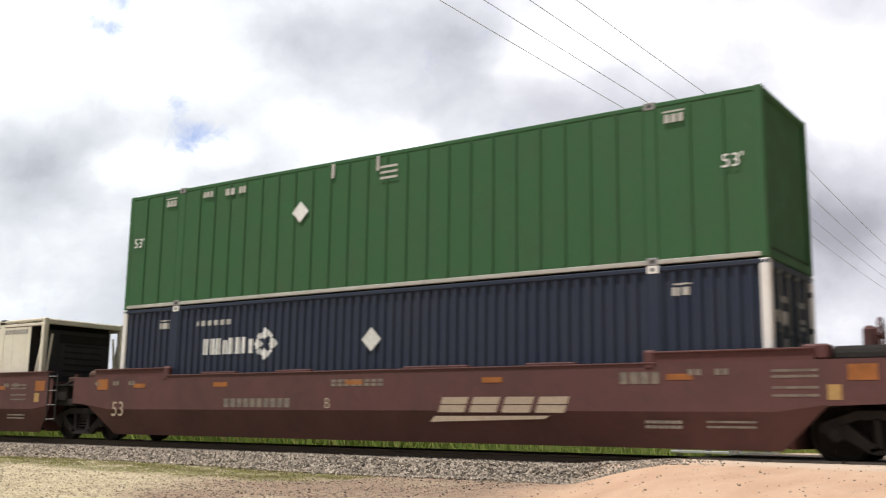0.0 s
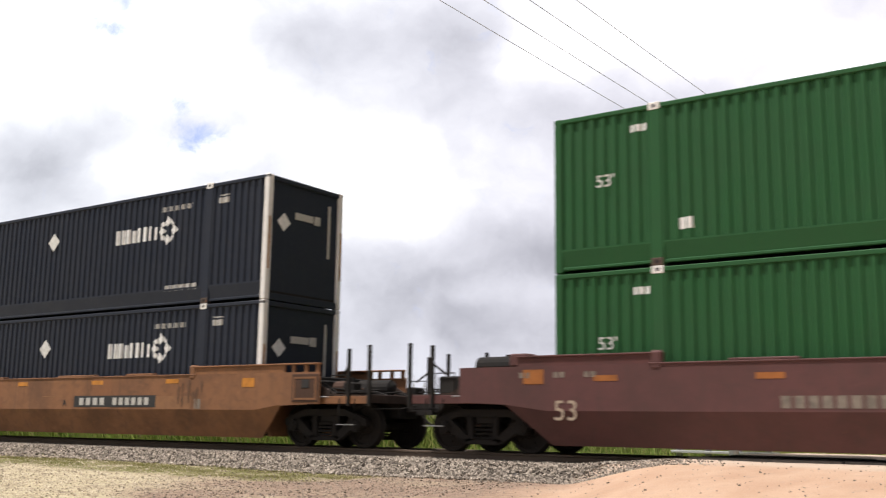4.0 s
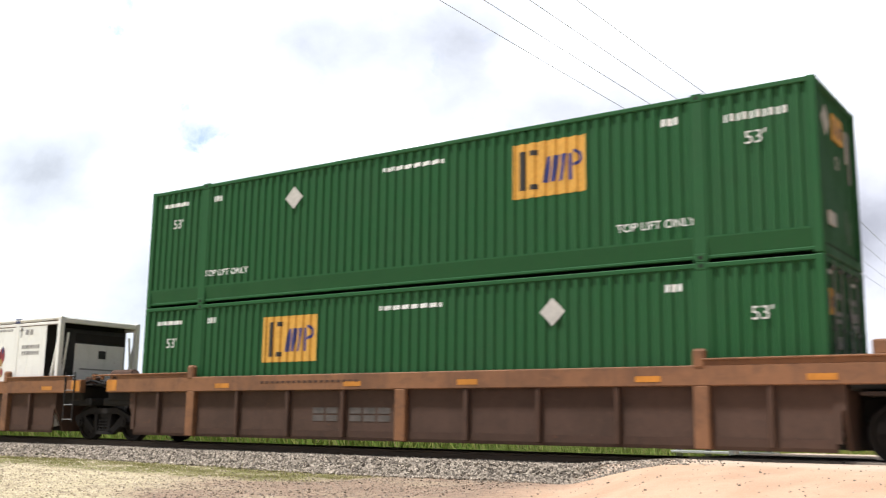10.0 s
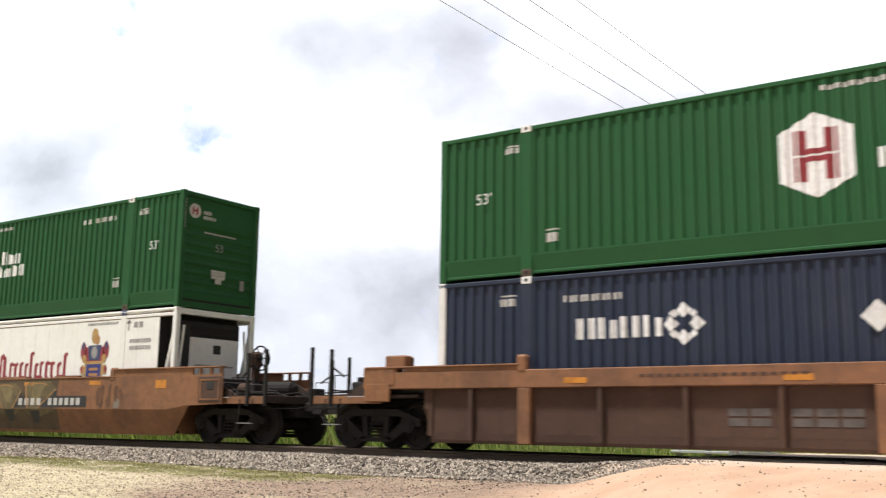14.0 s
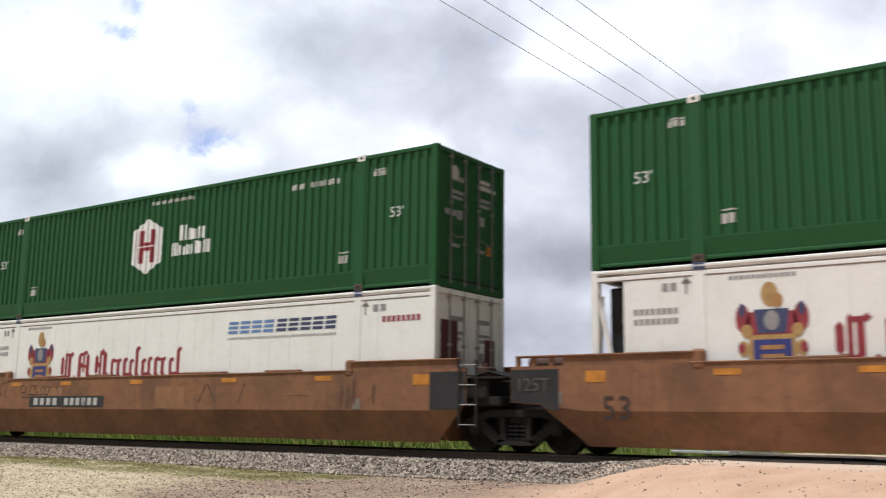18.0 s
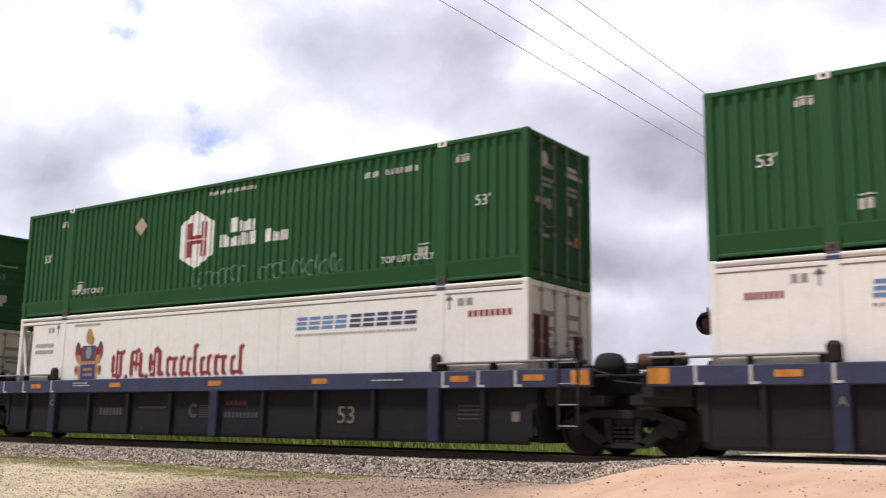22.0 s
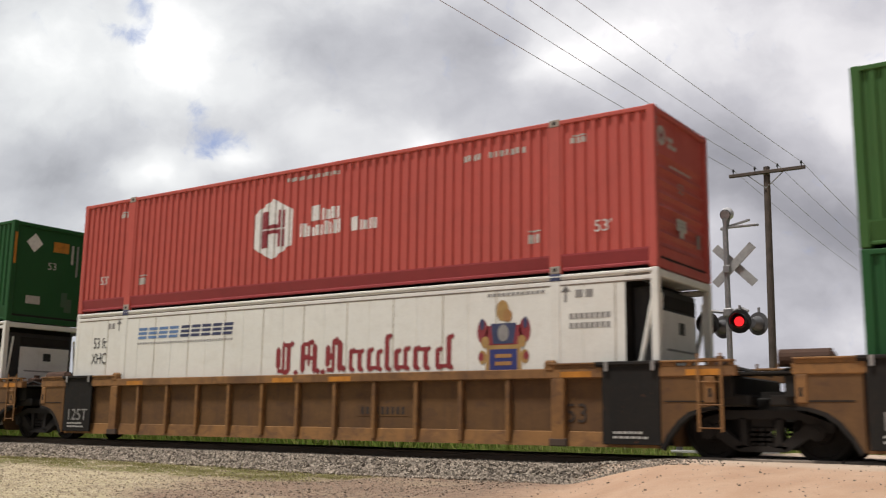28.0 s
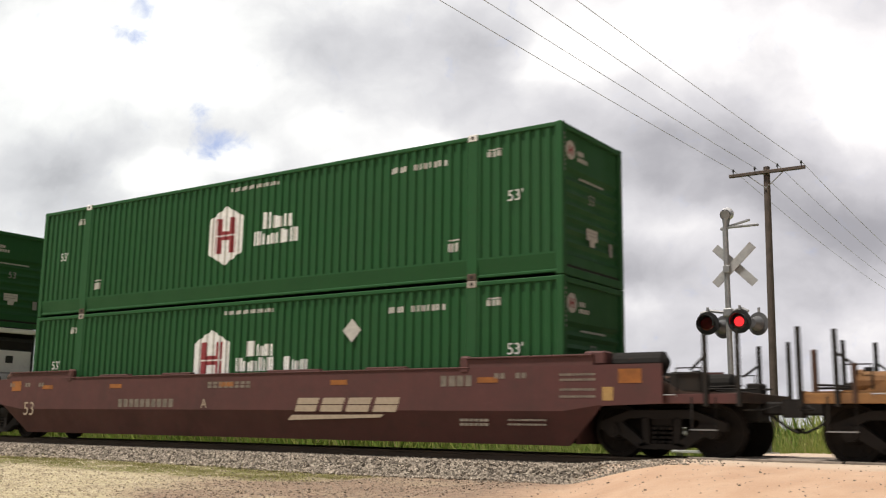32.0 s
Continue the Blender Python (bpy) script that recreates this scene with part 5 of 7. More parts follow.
def coupled_end(car, e, bright, dark, brake=False, rods=(-1, 1), fitted=""):
    """Open end platform with step, uncoupling gear, coupler and guide rods."""
    x0, x1 = sorted((e * 8.5, e * 11.25))
    part("centre_sill", box(e * 8.2, -0.33, 0.62, e * 11.2, 0.33, 1.02, b=0.02), dark, car)
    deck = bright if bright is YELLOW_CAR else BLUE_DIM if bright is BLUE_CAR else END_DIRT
    # Blue ends reuse the dim blue with its painted shade.
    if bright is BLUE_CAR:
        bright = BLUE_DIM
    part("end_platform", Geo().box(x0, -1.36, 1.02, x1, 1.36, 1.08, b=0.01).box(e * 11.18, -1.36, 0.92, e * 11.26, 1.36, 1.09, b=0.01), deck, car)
    part("shear_plate", Geo().box(e * 8.3, -1.2, 1.10, e * 9.55, 1.2, 1.42, b=0.03).box(e * 8.5, -1.1, 1.42, e * 9.4, 1.1, 1.50, b=0.02), dark, car)
    clutter(car, e, bright, dark, fitted)
    for s in (-1, 1):
        part("end_gusset", Geo().prism([(e * 9.6, 1.45), (e * 9.6, 0.9), (e * 11.1, 0.98), (e * 11.1, 1.08), (e * 10.3, 1.10)], s * 1.30, s * 1.36), deck, car)
    part("end_step", Geo().path([(e * 10.45, -1.38, 1.0), (e * 10.45, -1.40, 0.48), (e * 10.85, -1.40, 0.48), (e * 10.85, -1.38, 1.0)], 0.016, 6), dark, car)
    part("step_tread", box(e * 10.43, -1.43, 0.472, e * 10.87, -1.36, 0.492), GREY_STEEL, car)
    cp = Geo().box(e * 11.2, -0.13, 0.74, e * 11.62, 0.13, 0.96, b=0.03)
    cp.prism([(e * 11.55, 0.70), (e * 11.80, 0.70), (e * 11.86, 0.85), (e * 11.80, 1.0), (e * 11.55, 1.0)], -0.20, 0.10)
    part("coupler", cp, BOGIE, car)
    part("brake_hose", Geo().path([(e * 11.2, 0.35, 0.75), (e * 11.45, 0.36, 0.55), (e * 11.66, 0.30, 0.45), (e * 11.78, 0.2, 0.52)], 0.025, 6), GRIME, car)
    part("uncoupling_lever", Geo().path([(e * 11.28, -1.35, 0.80), (e * 11.30, -0.4, 0.82), (e * 11.5, -0.1, 0.9)], 0.014, 6), GRIME, car)
    if rods:
        for s in rods:
            drop = 0.26 if fitted == "ribbed" and e > 0 else 0.42 if fitted == "brown" and e < 0 and s > 0 else 0.0
            for x, top in ((10.70, 2.02 - drop), (11.24, 2.08 - drop)):
                g = Geo().box(e * x - 0.035, s * 1.40 - 0.035, 0.85, e * x + 0.035, s * 1.40 + 0.035, top, b=0.01)
                if x < 11:
                    g.rod((e * x, s * 1.40, top - 0.35), (e * (x - 0.28), s * 1.30, 1.45), 0.022, 6)
                part("guide_rod", g, dark, car)
            part("hand_rail", Geo().path([(e * 10.2, s * 1.38, 1.1), (e * 10.2, s * 1.38, 1.48), (e * 10.62, s * 1.38, 1.48), (e * 10.62, s * 1.38, 1.1)], 0.016, 6), dark, car)
    if brake and fitted == "brown" and e < 0:
        brake_wheel(car, -10.1, GRIME, 1.98, -0.9)
        part("gear_box", Geo().box(-9.96, -1.44, 1.50, -9.10, -0.85, 1.69, b=0.02), BROWN_DIM, car)
        part("gear_box_lid", Geo().box(-10.04, -1.48, 1.69, -9.0, -0.82, 1.715, b=0.006), BROWN, car)
    elif brake:
        brake_wheel(car, *{"mustard": (e * 11.3, GRIME, 1.75, -0.82), "maroon": (e * 9.4, MAROON, 2.02, 0.1)}.get(fitted, (e * 9.55, GRIME, 2.02, 0.1)))


def joined_end(car, e, dark):
    """Articulated end over a shared bogie: arm, platform plates, hoses."""
    part("joint_arm", Geo().box(e * 8.3, -0.38, 0.60, e * 9.72, 0.38, 1.02, b=0.03).rod((e * 9.70, 0, 0.55), (e * 9.70, 0, 1.12), 0.36, 14), dark, car)
    part("end_cover", Geo().box(e * 8.4, -1.3, 0.98, e * 9.3, 1.3, 1.36, b=0.03), dark, car)
    for y in (-1.25, 0.8):
        part("side_bearing", box(e * 8.4, y, 0.86, e * 9.55, y + 0.45, 1.05, b=0.03), dark, car)
    if e < 0:
        part("air_reservoir", Geo().rod((e * 8.62, -1.05, 1.62), (e * 9.42, -1.05, 1.62), 0.14, 14).rod((e * 8.62, -1.05, 1.62), (e * 8.56, -1.05, 1.62), 0.12, 14, 0.05), BROWN_DIM, car)
    else:
        part("valve_block", Geo().box(e * 8.75, -0.9, 1.38, e * 9.05, -0.55, 1.62, b=0.03).rod((e * 8.9, -0.72, 1.6), (e * 8.9, -0.72, 1.7), 0.08, 10), BROWN_DIM, car)
    for k in range(3):
        part("brake_hose", Geo().path([(e * 8.6, -0.9 + 0.3 * k, 1.40), (e * 9.1, -0.95 + 0.3 * k, 1.52), (e * 9.62, -0.8 + 0.3 * k, 1.38)], 0.03, 6), GRIME, car)
    part("walk_plate", Geo().box(e * 8.5, -1.35, 1.36, e * 9.7, -0.7, 1.40, b=0.008), dark, car)


def bulkheads(car, mat, dark):
    for e in (-1, 1):
        part("bulkhead", Geo().sweep([(-1.40, 1.5), (-1.40, 0.80), (-1.12, 0.20), (1.12, 0.20), (1.40, 0.80), (1.40, 1.5)], e * 8.22, e * 8.30), mat, car)
    part("well_floor", box(-8.2, -1.10, 0.22, 8.2, 1.10, 0.30), dark, car)


CAR_SKIN = Skin(-NEAR, [], 0.0)
LOW_SKIN = Skin(-NEAR + 0.02, [], 0.0)


def reflectors(car, mat, xs, z, w=0.45, h=0.10):
    for x in xs:
        part("reflector", bar(Geo(), CAR_SKIN, x - w / 2, z - h / 2, x + w / 2, z + h / 2), mat, car)


FLEET = []
PATCH = (paint("brown_touch_up_paint", (0.21, 0.088, 0.036), 0.5, 0.1, 0.6, dirt_colour=(0.11, 0.058, 0.034)), paint("ochre_touch_up_paint", (0.25, 0.118, 0.05), 0.5, 0.1, 0.6, dirt_colour=(0.12, 0.064, 0.038)))


def well_car(style, letter, front, rear, brake=0, group="well cars of the train", graffiti=""):
    """One platform of the train. front/rear: 'coupled' or 'joined'. Its own bogie is always at the rear, and at a coupled front."""
    # Second paint: on rib-sided cars a darker copy with shade in its colour.
    looks = {"maroon": (MAROON, MAROON, GRIME, "maroon smooth-sided double-stack well car"),
             "brown": (BROWN, BROWN, GRIME, "worn ochre-brown smooth-sided double-stack well car"),
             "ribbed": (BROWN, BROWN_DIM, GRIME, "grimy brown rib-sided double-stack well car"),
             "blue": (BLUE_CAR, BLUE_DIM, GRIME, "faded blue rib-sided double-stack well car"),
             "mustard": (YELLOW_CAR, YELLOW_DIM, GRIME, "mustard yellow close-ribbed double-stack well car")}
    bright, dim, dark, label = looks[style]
    car = thing("well_car", label, "railway car", group)
    bulkheads(car, dim, dark)
    smooth = style in ("maroon", "brown")
    how_ends = {1: front, -1: rear}
    if smooth:
        for s in (-1, 1):
            part("side_plate", smooth_side(s, 9.6 if rear == "joined" else 10.0, 8.96 if front == "joined" else 10.0), bright, car)
            part("top_flange", box(-6.2, s * (NEAR + 0.02), 1.545, 6.2, s * (NEAR - 0.14), 1.575, b=0.008), bright, car)
        lips(car, bright, 6.15, 8.75 if front == "joined" or style == "maroon" else 9.95, 1.75, 8.75 if style == "maroon" else 9.5 if rear == "joined" else 9.9)
        for x, w in ((-4.3, 0.55), (-2.0, 0.5), (1.7, 0.75), (4.2, 0.5)):
            part("pocket_cover", box(x - w, -NEAR - 0.012, 1.572, x + w, -NEAR + 0.13, 1.618, b=0.012), bright, car)
    else:
        if style == "mustard":
            ribs = [k * 1.04 for k in range(-6, 7) if k not in (-6, 6, 0)] + [-7.28, 7.28, 0.0]
            posts = (-6.08, 6.24)
        else:
            ribs = [k for k in (-4.55, -3.02, -1.48, 1.54, 3.08, 4.61, 7.2, -7.2)]
            posts = (-6.04, 0.02, 6.10)
        for s in (-1, 1):
            ribbed_side(car, s, bright, dim, ribs, posts, 9.12 if rear == "joined" else 9.75, 9.42 if front == "joined" else 9.75)
        if style == "ribbed":
            lips(car, bright, 6.15, 9.0, 1.62)
        elif style == "mustard":
            lips(car, bright, 6.05, 9.38 if front == "joined" else 9.7, 1.60, 9.1 if rear == "joined" else 9.7)
        else:
            for s in (-1, 1):
                for e in (-1, 1):
                    a, b = sorted((e * 6.2, e * 9.1))
                    part("walkway", Geo().box(a, s * 1.52, 1.64, b, s * 1.30, 1.675, b=0.008), GREY_STEEL, car)
                    for x in (6.3, 7.4, 8.6):
                        part("walkway_bracket", box(e * x - 0.03, s * 1.49, 1.5, e * x + 0.03, s * 1.36, 1.65), dim, car)
                    part("guide_block", Geo().box(e * 6.12 - 0.12, s * 1.51, 1.48, e * 6.12 + 0.12, s * 1.36, 1.84, b=0.06), GRIME, car)
                    part("end_box", Geo().box(e * 8.72, s * 1.46, 1.51, e * 9.06, s * 1.0, 1.68, b=0.04).rod((e * 8.72, s * 1.3, 1.68), (e * 9.06, s * 1.3, 1.68), 0.09, 10), dim, car)
        for s in (-1, 1):
            for e in (-1, 1):
                a, b = sorted((e * 8.15, e * 9.0))
                if style == "mustard":
                    out = 9.08 if how_ends[e] == "joined" else 9.75
                    arch = [(8.13, 0.19), (8.25, 0.40), (8.44, 0.63), (8.62, 0.76), (8.84, 0.83), (9.05, 0.86)]
                    # End plate in dim mustard: its shading comes from the paint colour.
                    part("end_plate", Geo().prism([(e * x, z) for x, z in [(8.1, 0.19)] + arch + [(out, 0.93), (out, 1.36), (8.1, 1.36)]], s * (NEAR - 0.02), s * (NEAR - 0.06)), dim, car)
                    for (xa, za), (xb, zb) in zip(arch, arch[1:]):
                        part("arch_flange", Geo().prism([(e * xa, za), (e * (xa + 0.055), za - 0.05), (e * (xb + 0.055), zb - 0.05), (e * xb, zb)], s * (NEAR - 0.005), s * (NEAR - 0.16)), GRIME, car)
                    if how_ends[e] == "joined":
                        part("end_post", Geo().box(e * 9.08, s * (NEAR + 0.004), 0.90, e * 8.90, s * (NEAR - 0.10), 1.34, b=0.015), bright, car)
                        part("post_slot", box(e * 9.02, s * (NEAR + 0.008), 1.00, e * 8.97, s * (NEAR - 0.01), 1.14), GRIME, car)
                        part("plate_seam", box(e * 8.90, s * (NEAR - 0.012), 0.925, e * 8.22, s * (NEAR - 0.03), 0.945), GRIME, car)
                else:
                    part("end_plate", Geo().prism([(e * 8.1, 0.30), (e * 8.22, 0.30), (e * 8.22, 1.2), (e * 8.1, 1.2)], s * (NEAR - 0.10), s * (NEAR - 0.14)), dim, car)
    for e, how in ((1, front), (-1, rear)):
        if how == "coupled":
            coupled_end(car, e, bright, dark, brake == e, () if style == "mustard" and e > 0 or style == "brown" and e < 0 and letter == "A" else (-1,) if style == "ribbed" and e > 0 else (-1, 1), style)
        else:
            joined_end(car, e, dark)
            if style == "blue" and e > 0:
                dome = Geo().lathe([(0.02, 0.0), (0.30, 0.0), (0.30, 0.18), (0.27, 0.30), (0.19, 0.38), (0.08, 0.41), (0.02, 0.41)], 20)
                dome.v = [(9.35 + a, -0.55 + c, 1.42 + b) for a, b, c in dome.v]
                part("end_hood", dome, BLUE_DIM, car, "dark domed hood over the joint", smooth=True)
            ladder(car, e * 9.0, bright if style == "mustard" else GREY_STEEL if e > 0 else BLUE_DIM, dark_stile=bright if style == "mustard" else GRIME) if e > 0 else None
        if smooth and how == "joined":
            if style == "brown":
                poly = [(8.12, 0.78), (8.80, 0.80), (8.90, 0.885), (8.95, 0.90), (8.95, 1.50), (8.12, 1.50)] if e > 0 else [(-8.62, 0.78), (-8.86, 0.80), (-9.0, 0.90), (-9.59, 0.935), (-9.59, 1.50), (-8.62, 1.50)]
                part("end_panel", Geo().prism(poly, -NEAR - 0.006, -NEAR + 0.02), DARK_PANEL, car, "charcoal painted end panel")
            if style == "brown" and e < 0:
                lettering("125T", -9.15, -NEAR - 0.014, 1.22, 0.24, D_SMOKED, car)
    if front == "coupled":
        bogie(car, 9.78)
    bogie(car, -9.76)
    # markings
    sk = CAR_SKIN
    for e in (-1, 1):
        a, b, z0, z1 = (7.72, 8.10, 1.26, 1.46) if style == "brown" else (9.22, 9.64, 1.24, 1.48) if smooth and e > 0 and front == "coupled" else (8.2, 8.62, 1.24, 1.50) if smooth else (9.05, 9.40, 1.22, 1.48) if e > 0 and front == "joined" else (8.72, 9.10, 1.22, 1.48) if e < 0 and rear == "joined" else (9.40, 9.74, 1.22, 1.48)
        if style == "mustard" and how_ends[e] == "joined":
            continue
        part("end_reflector", bar(Geo(), sk, *((a, z0, b, z1) if e > 0 else (-b, z0, -a, z1))), D_RUSTED if style == "maroon" else D_ORANGE, car, "orange reflective plate")
    if style == "maroon":
        g = Geo()
        slabs(g, sk, 1.80, 4.60, 0.74, 1.04, 4, 0.35, gap=0.12)
        stroke(g, [(1.62, 0.56), (4.1, 0.63), (4.2, 0.69), (1.72, 0.67)], sk)
        part("lettering_strip", g, D_TAN, car, "tan slanted lettering bars with underline")
        g = dashes(Geo(), sk, -4.05, -2.0, 0.92, 0.19, 10)
        for z in (1.28, 1.36):
            dashes(g, sk, -0.9, 0.5, z, 0.06, 8)
        for x in (5.55, 5.75):
            dashes(g, sk, x, x + 0.55, 1.32, 0.20, 3)
        fwd = 1.0 if front == "coupled" else 0.0
        for z in (1.40, 1.31, 1.14, 1.02):
            dashes(g, sk, 7.1 + fwd, 7.8 + fwd, z, 0.04, 9, 0.8)
        for x in (-8.7, -8.0, -7.4, 6.75, 7.2):
            dashes(g, sk, x, x + 0.25, 1.40, 0.10, 2)
        part("stencil", g, D_FADED, car)
        low = Geo()
        for z in (0.52, 0.60):
            dashes(low, LOW_SKIN, 6.0, 6.65, z, 0.05, 6, 0.8, off=0.03)
            dashes(low, LOW_SKIN, 7.05, 7.85, z + 0.01, 0.035, 9, 0.8, off=0.03)
        part("stencil", low, D_FADED, car)
        lettering("53", -7.76, -NEAR - 0.008, 0.76, 0.36, D_TAN, car)
        lettering(letter, -1.0, -NEAR - 0.008, 0.90, 0.22, D_TAN, car)
        reflectors(car, D_RUSTED, (-7.0, -4.2, -0.3, 3.0, 6.6), 1.33)
        part("yellow_plate", bar(Geo(), sk, 8.2 + 0.72 * fwd, 0.95, 8.4 + 0.72 * fwd, 1.18), D_GOLD, car)
    elif style == "brown":
        lettering("53", -7.52, -NEAR - 0.008, 0.80, 0.42, D_SMOKE, car)
        lettering(letter, {"A": 1.3, "B": -1.35, "C": -2.6}[letter] if front == "coupled" or letter == "B" else -2.6, -NEAR - 0.008, 0.92, 0.18, D_BLACK, car)
        if letter == "C":
            part("black_panel", bar(Geo(), sk, -1.32, 0.72, 1.34, 1.27), D_BLACK, car, "black panel with slanted pale bars")
            g = slabs(Geo(), sk, -1.10, 1.10, 0.82, 1.17, 3, 0.35, 0.009, 4, 0.16)
            part("panel_stripe", g, D_DIRTY, car)
        else:
            px = {("A", "coupled"): 1.70, ("B", "joined"): -4.95, ("A", "joined"): -4.95, ("B", "coupled"): 1.95}[(letter, front)]
            part("number_panel", bar(Geo(), sk, px, 0.82, px + 3.15, 1.10), D_BLACK, car, "black panel with white bars")
            part("number_strip", dashes(Geo(), sk, px + 0.22, px + 1.32, 0.96, 0.18, 4, 0.62, 0.009), D_DIRTY, car)
            part("number_strip", dashes(Geo(), sk, px + 1.55, px + 2.98, 0.96, 0.18, 6, 0.62, 0.009), D_DIRTY, car)
        reflectors(car, D_ORANGE, (-5.6, -3.4, -0.6, 2.6, 5.4), 1.42 if letter != "C" else 1.40)
        g = Geo()
        for x, z in ((-8.75, 1.0), (6.2, 0.9)):
            bar(g, sk, x, z - 0.11, x + 0.2, z + 0.11)
        part("card_holder", g, D_FADED, car)
        rp = random.Random(len(FLEET) * 7 + 1)
        for k in range(6):
            x, w = -6.8 + 2.2 * k + rp.uniform(0, 0.6), rp.uniform(0.5, 1.4)
            if not graffiti:
                part("paint_patch", bar(Geo(), sk, x, rp.choice((0.78, 0.80, 1.1)), x + w, rp.choice((1.08, 1.3, 1.53)), 0, 0.0015 + 0.0005 * k), PATCH[k % 2], car)
        for k in range(8):
            x, top, w = 6.08 + rp.gauss(0.0, 0.28), rp.uniform(1.0, 1.48), rp.uniform(0.03, 0.09)
            foot = max(0.80, top - rp.uniform(0.2, 0.6))
            streak = stroke(Geo(), [(x - 0.4 * w, foot), (x + 0.5 * w, foot), (x + w, top - 0.08), (x + 0.3 * w, top), (x - w, top - 0.12)], sk, 0.0045 + 0.0003 * k)
            part("grime_streak", streak, D_STAIN, car)
        FLEET.append(car)
        if letter == "A" and rear == "coupled":
            g, rs = Geo(), random.Random(17)
            for k in range(15):
                x = -7.75 + 0.22 * k + (0.5 if k > 8 else 0)
                ring_arc(g, sk, x, 1.24 + rs.uniform(-0.07, 0.07), rs.uniform(0.09, 0.17), rs.uniform(0.08, 0.2), rs.uniform(0, 120), rs.uniform(200, 360), 0.022, 7)
            for k in range(4):
                x = -5.3 + rs.uniform(0, 0.4)
                stroke(g, [(x, 0.92 + 0.07 * k), (x + 0.9, 0.95 + 0.06 * k), (x + 0.95, 0.97 + 0.06 * k), (x + 0.02, 0.95 + 0.07 * k)], sk)
            for x, d in ((-4.35, 0.3), (-3.6, -0.2), (1.6, 0.25), (2.2, -0.3), (2.9, 0.2)):
                stroke(g, [(x, 0.9), (x + 0.03, 0.9), (x + d + 0.03, 1.35), (x + d, 1.35)], sk)
            part("spray_scrawl", g, D_SMOKE, car, "black scrawled spray paint")
        if graffiti:
            spray(car, graffiti)
    elif style == "ribbed":
        wall = Skin(-NEAR + 0.128, [], 0.0)
        g = Geo()
        if letter == "C":
            slabs(g, wall, -1.65, -0.25, 0.50, 0.92, 3, rows=1)
        else:
            slabs(g, wall, -2.35, -1.62, 0.55, 0.86, 2)
            slabs(g, wall, -1.35, -0.25, 0.55, 0.86, 3)
        part("stencil", g, D_SMOKED, car)
        reflectors(car, D_ORANGE, (-5.0, -1.2, 1.6, 5.2, 8.0), 1.30)
        g = dashes(Geo(), sk, -3.8, -1.0, 1.36, 0.05, 18)
        part("stencil", g, BROWN_DIM, car)
    elif style == "blue":
        wall = Skin(-NEAR + 0.128, [], 0.0)
        lettering("53", 3.85, -NEAR + 0.120, 0.66, 0.36, D_FADED, car)
        g = Geo()
        dashes(g, wall, -4.2, -3.3, 0.72, 0.18, 7)
        dashes(g, wall, -2.7, -1.7, 0.82, 0.05, 10)
        for z in (0.62, 0.70, 0.78, 0.86):
            dashes(g, wall, 6.6, 7.1, z, 0.03, 5)
        part("stencil", g, D_DIM, car)
        part("round_mark", ring_arc(Geo(), wall, -0.75, 0.75, 0.17, 0.17, 40, 320, 0.08, 12), D_DIM, car)
        g = Geo()
        for k in range(6):
            bar(g, wall, -0.55, 0.60 + 0.05 * k, -0.12, 0.62 + 0.05 * k)
        part("stencil", g, D_DIM, car)
        part("red_mark", dashes(Geo(), wall, 0.3, 1.0, 0.92, 0.10, 5), D_DULLRED, car)
        part("stencil", dashes(Geo(), wall, 0.28, 1.35, 0.66, 0.12, 9), D_DIM, car)
        reflectors(car, D_ORANGE, (-6.8, -3.5, 0.05, 3.2, 6.7, 8.3), 1.36, 0.42, 0.11)
        g = dashes(Geo(), sk, -5.2, -4.5, 1.36, 0.03, 6)
        dashes(g, sk, -5.2, -4.6, 1.42, 0.03, 6)
        dashes(g, sk, 4.6, 5.4, 1.36, 0.03, 6)
        for x in (-8.3, -7.4, -6.15, 6.3, 7.1, 7.9):
            bar(g, sk, x, 1.2, x + 0.05, 1.5)
            bar(g, sk, x, 1.2, x + 0.16, 1.24)
        part("stencil", g, D_DIRTY, car)
        lettering(letter, -6.02, -NEAR - 0.012, 0.92, 0.16, D_FADED, car)
        part("yellow_plate", bar(Geo(), wall, 7.78, 0.58, 7.94, 0.76), D_FADED, car)
    else:
        wall = Skin(-NEAR + 0.128, [], 0.0)
        for e in (-1, 1):
            if (e > 0 and front == "joined") or (e < 0 and rear == "joined"):
                a, b = (7.1, 8.15) if e > 0 else (-8.05, -6.95)
                part("weight_panel", Geo().box(a, -NEAR - 0.004, 0.22, b, -NEAR + 0.03, 1.525, b=0.01), GRIME, car, "charcoal end panel with stencil")
                g = dashes(Geo(), Skin(-NEAR - 0.004, [], 0), a + 0.2, b - 0.2, 0.34, 0.04, 6)
                dashes(g, Skin(-NEAR - 0.004, [], 0), a + 0.2, b - 0.3, 0.42, 0.04, 6)
                part("stencil", g, D_DIRTY, car)
                if e < 0:
                    lettering("125T", e * 7.48, -NEAR - 0.014, 0.62, 0.29, D_GREY, car)
                part("band_cap", Geo().box(a - 0.12, -NEAR - 0.042, 1.545, b + 0.02, -NEAR + 0.165, 1.606, b=0.012).box(a - 0.12, -NEAR - 0.002, 1.515, b + 0.02, -NEAR + 0.02, 1.55), GRIME, car, "charcoal band over the top chord")
                for x in (a + 0.06, b - 0.14):
                    part("lip_tab", Geo().box(x, -NEAR - 0.05, 1.44, x + 0.07, -NEAR - 0.035, 1.602, b=0.004), D_GREY, car)
        lettering("53", 6.80 if front == "coupled" else 6.55, -NEAR + 0.12, 0.72, 0.34, D_SMOKE, car)
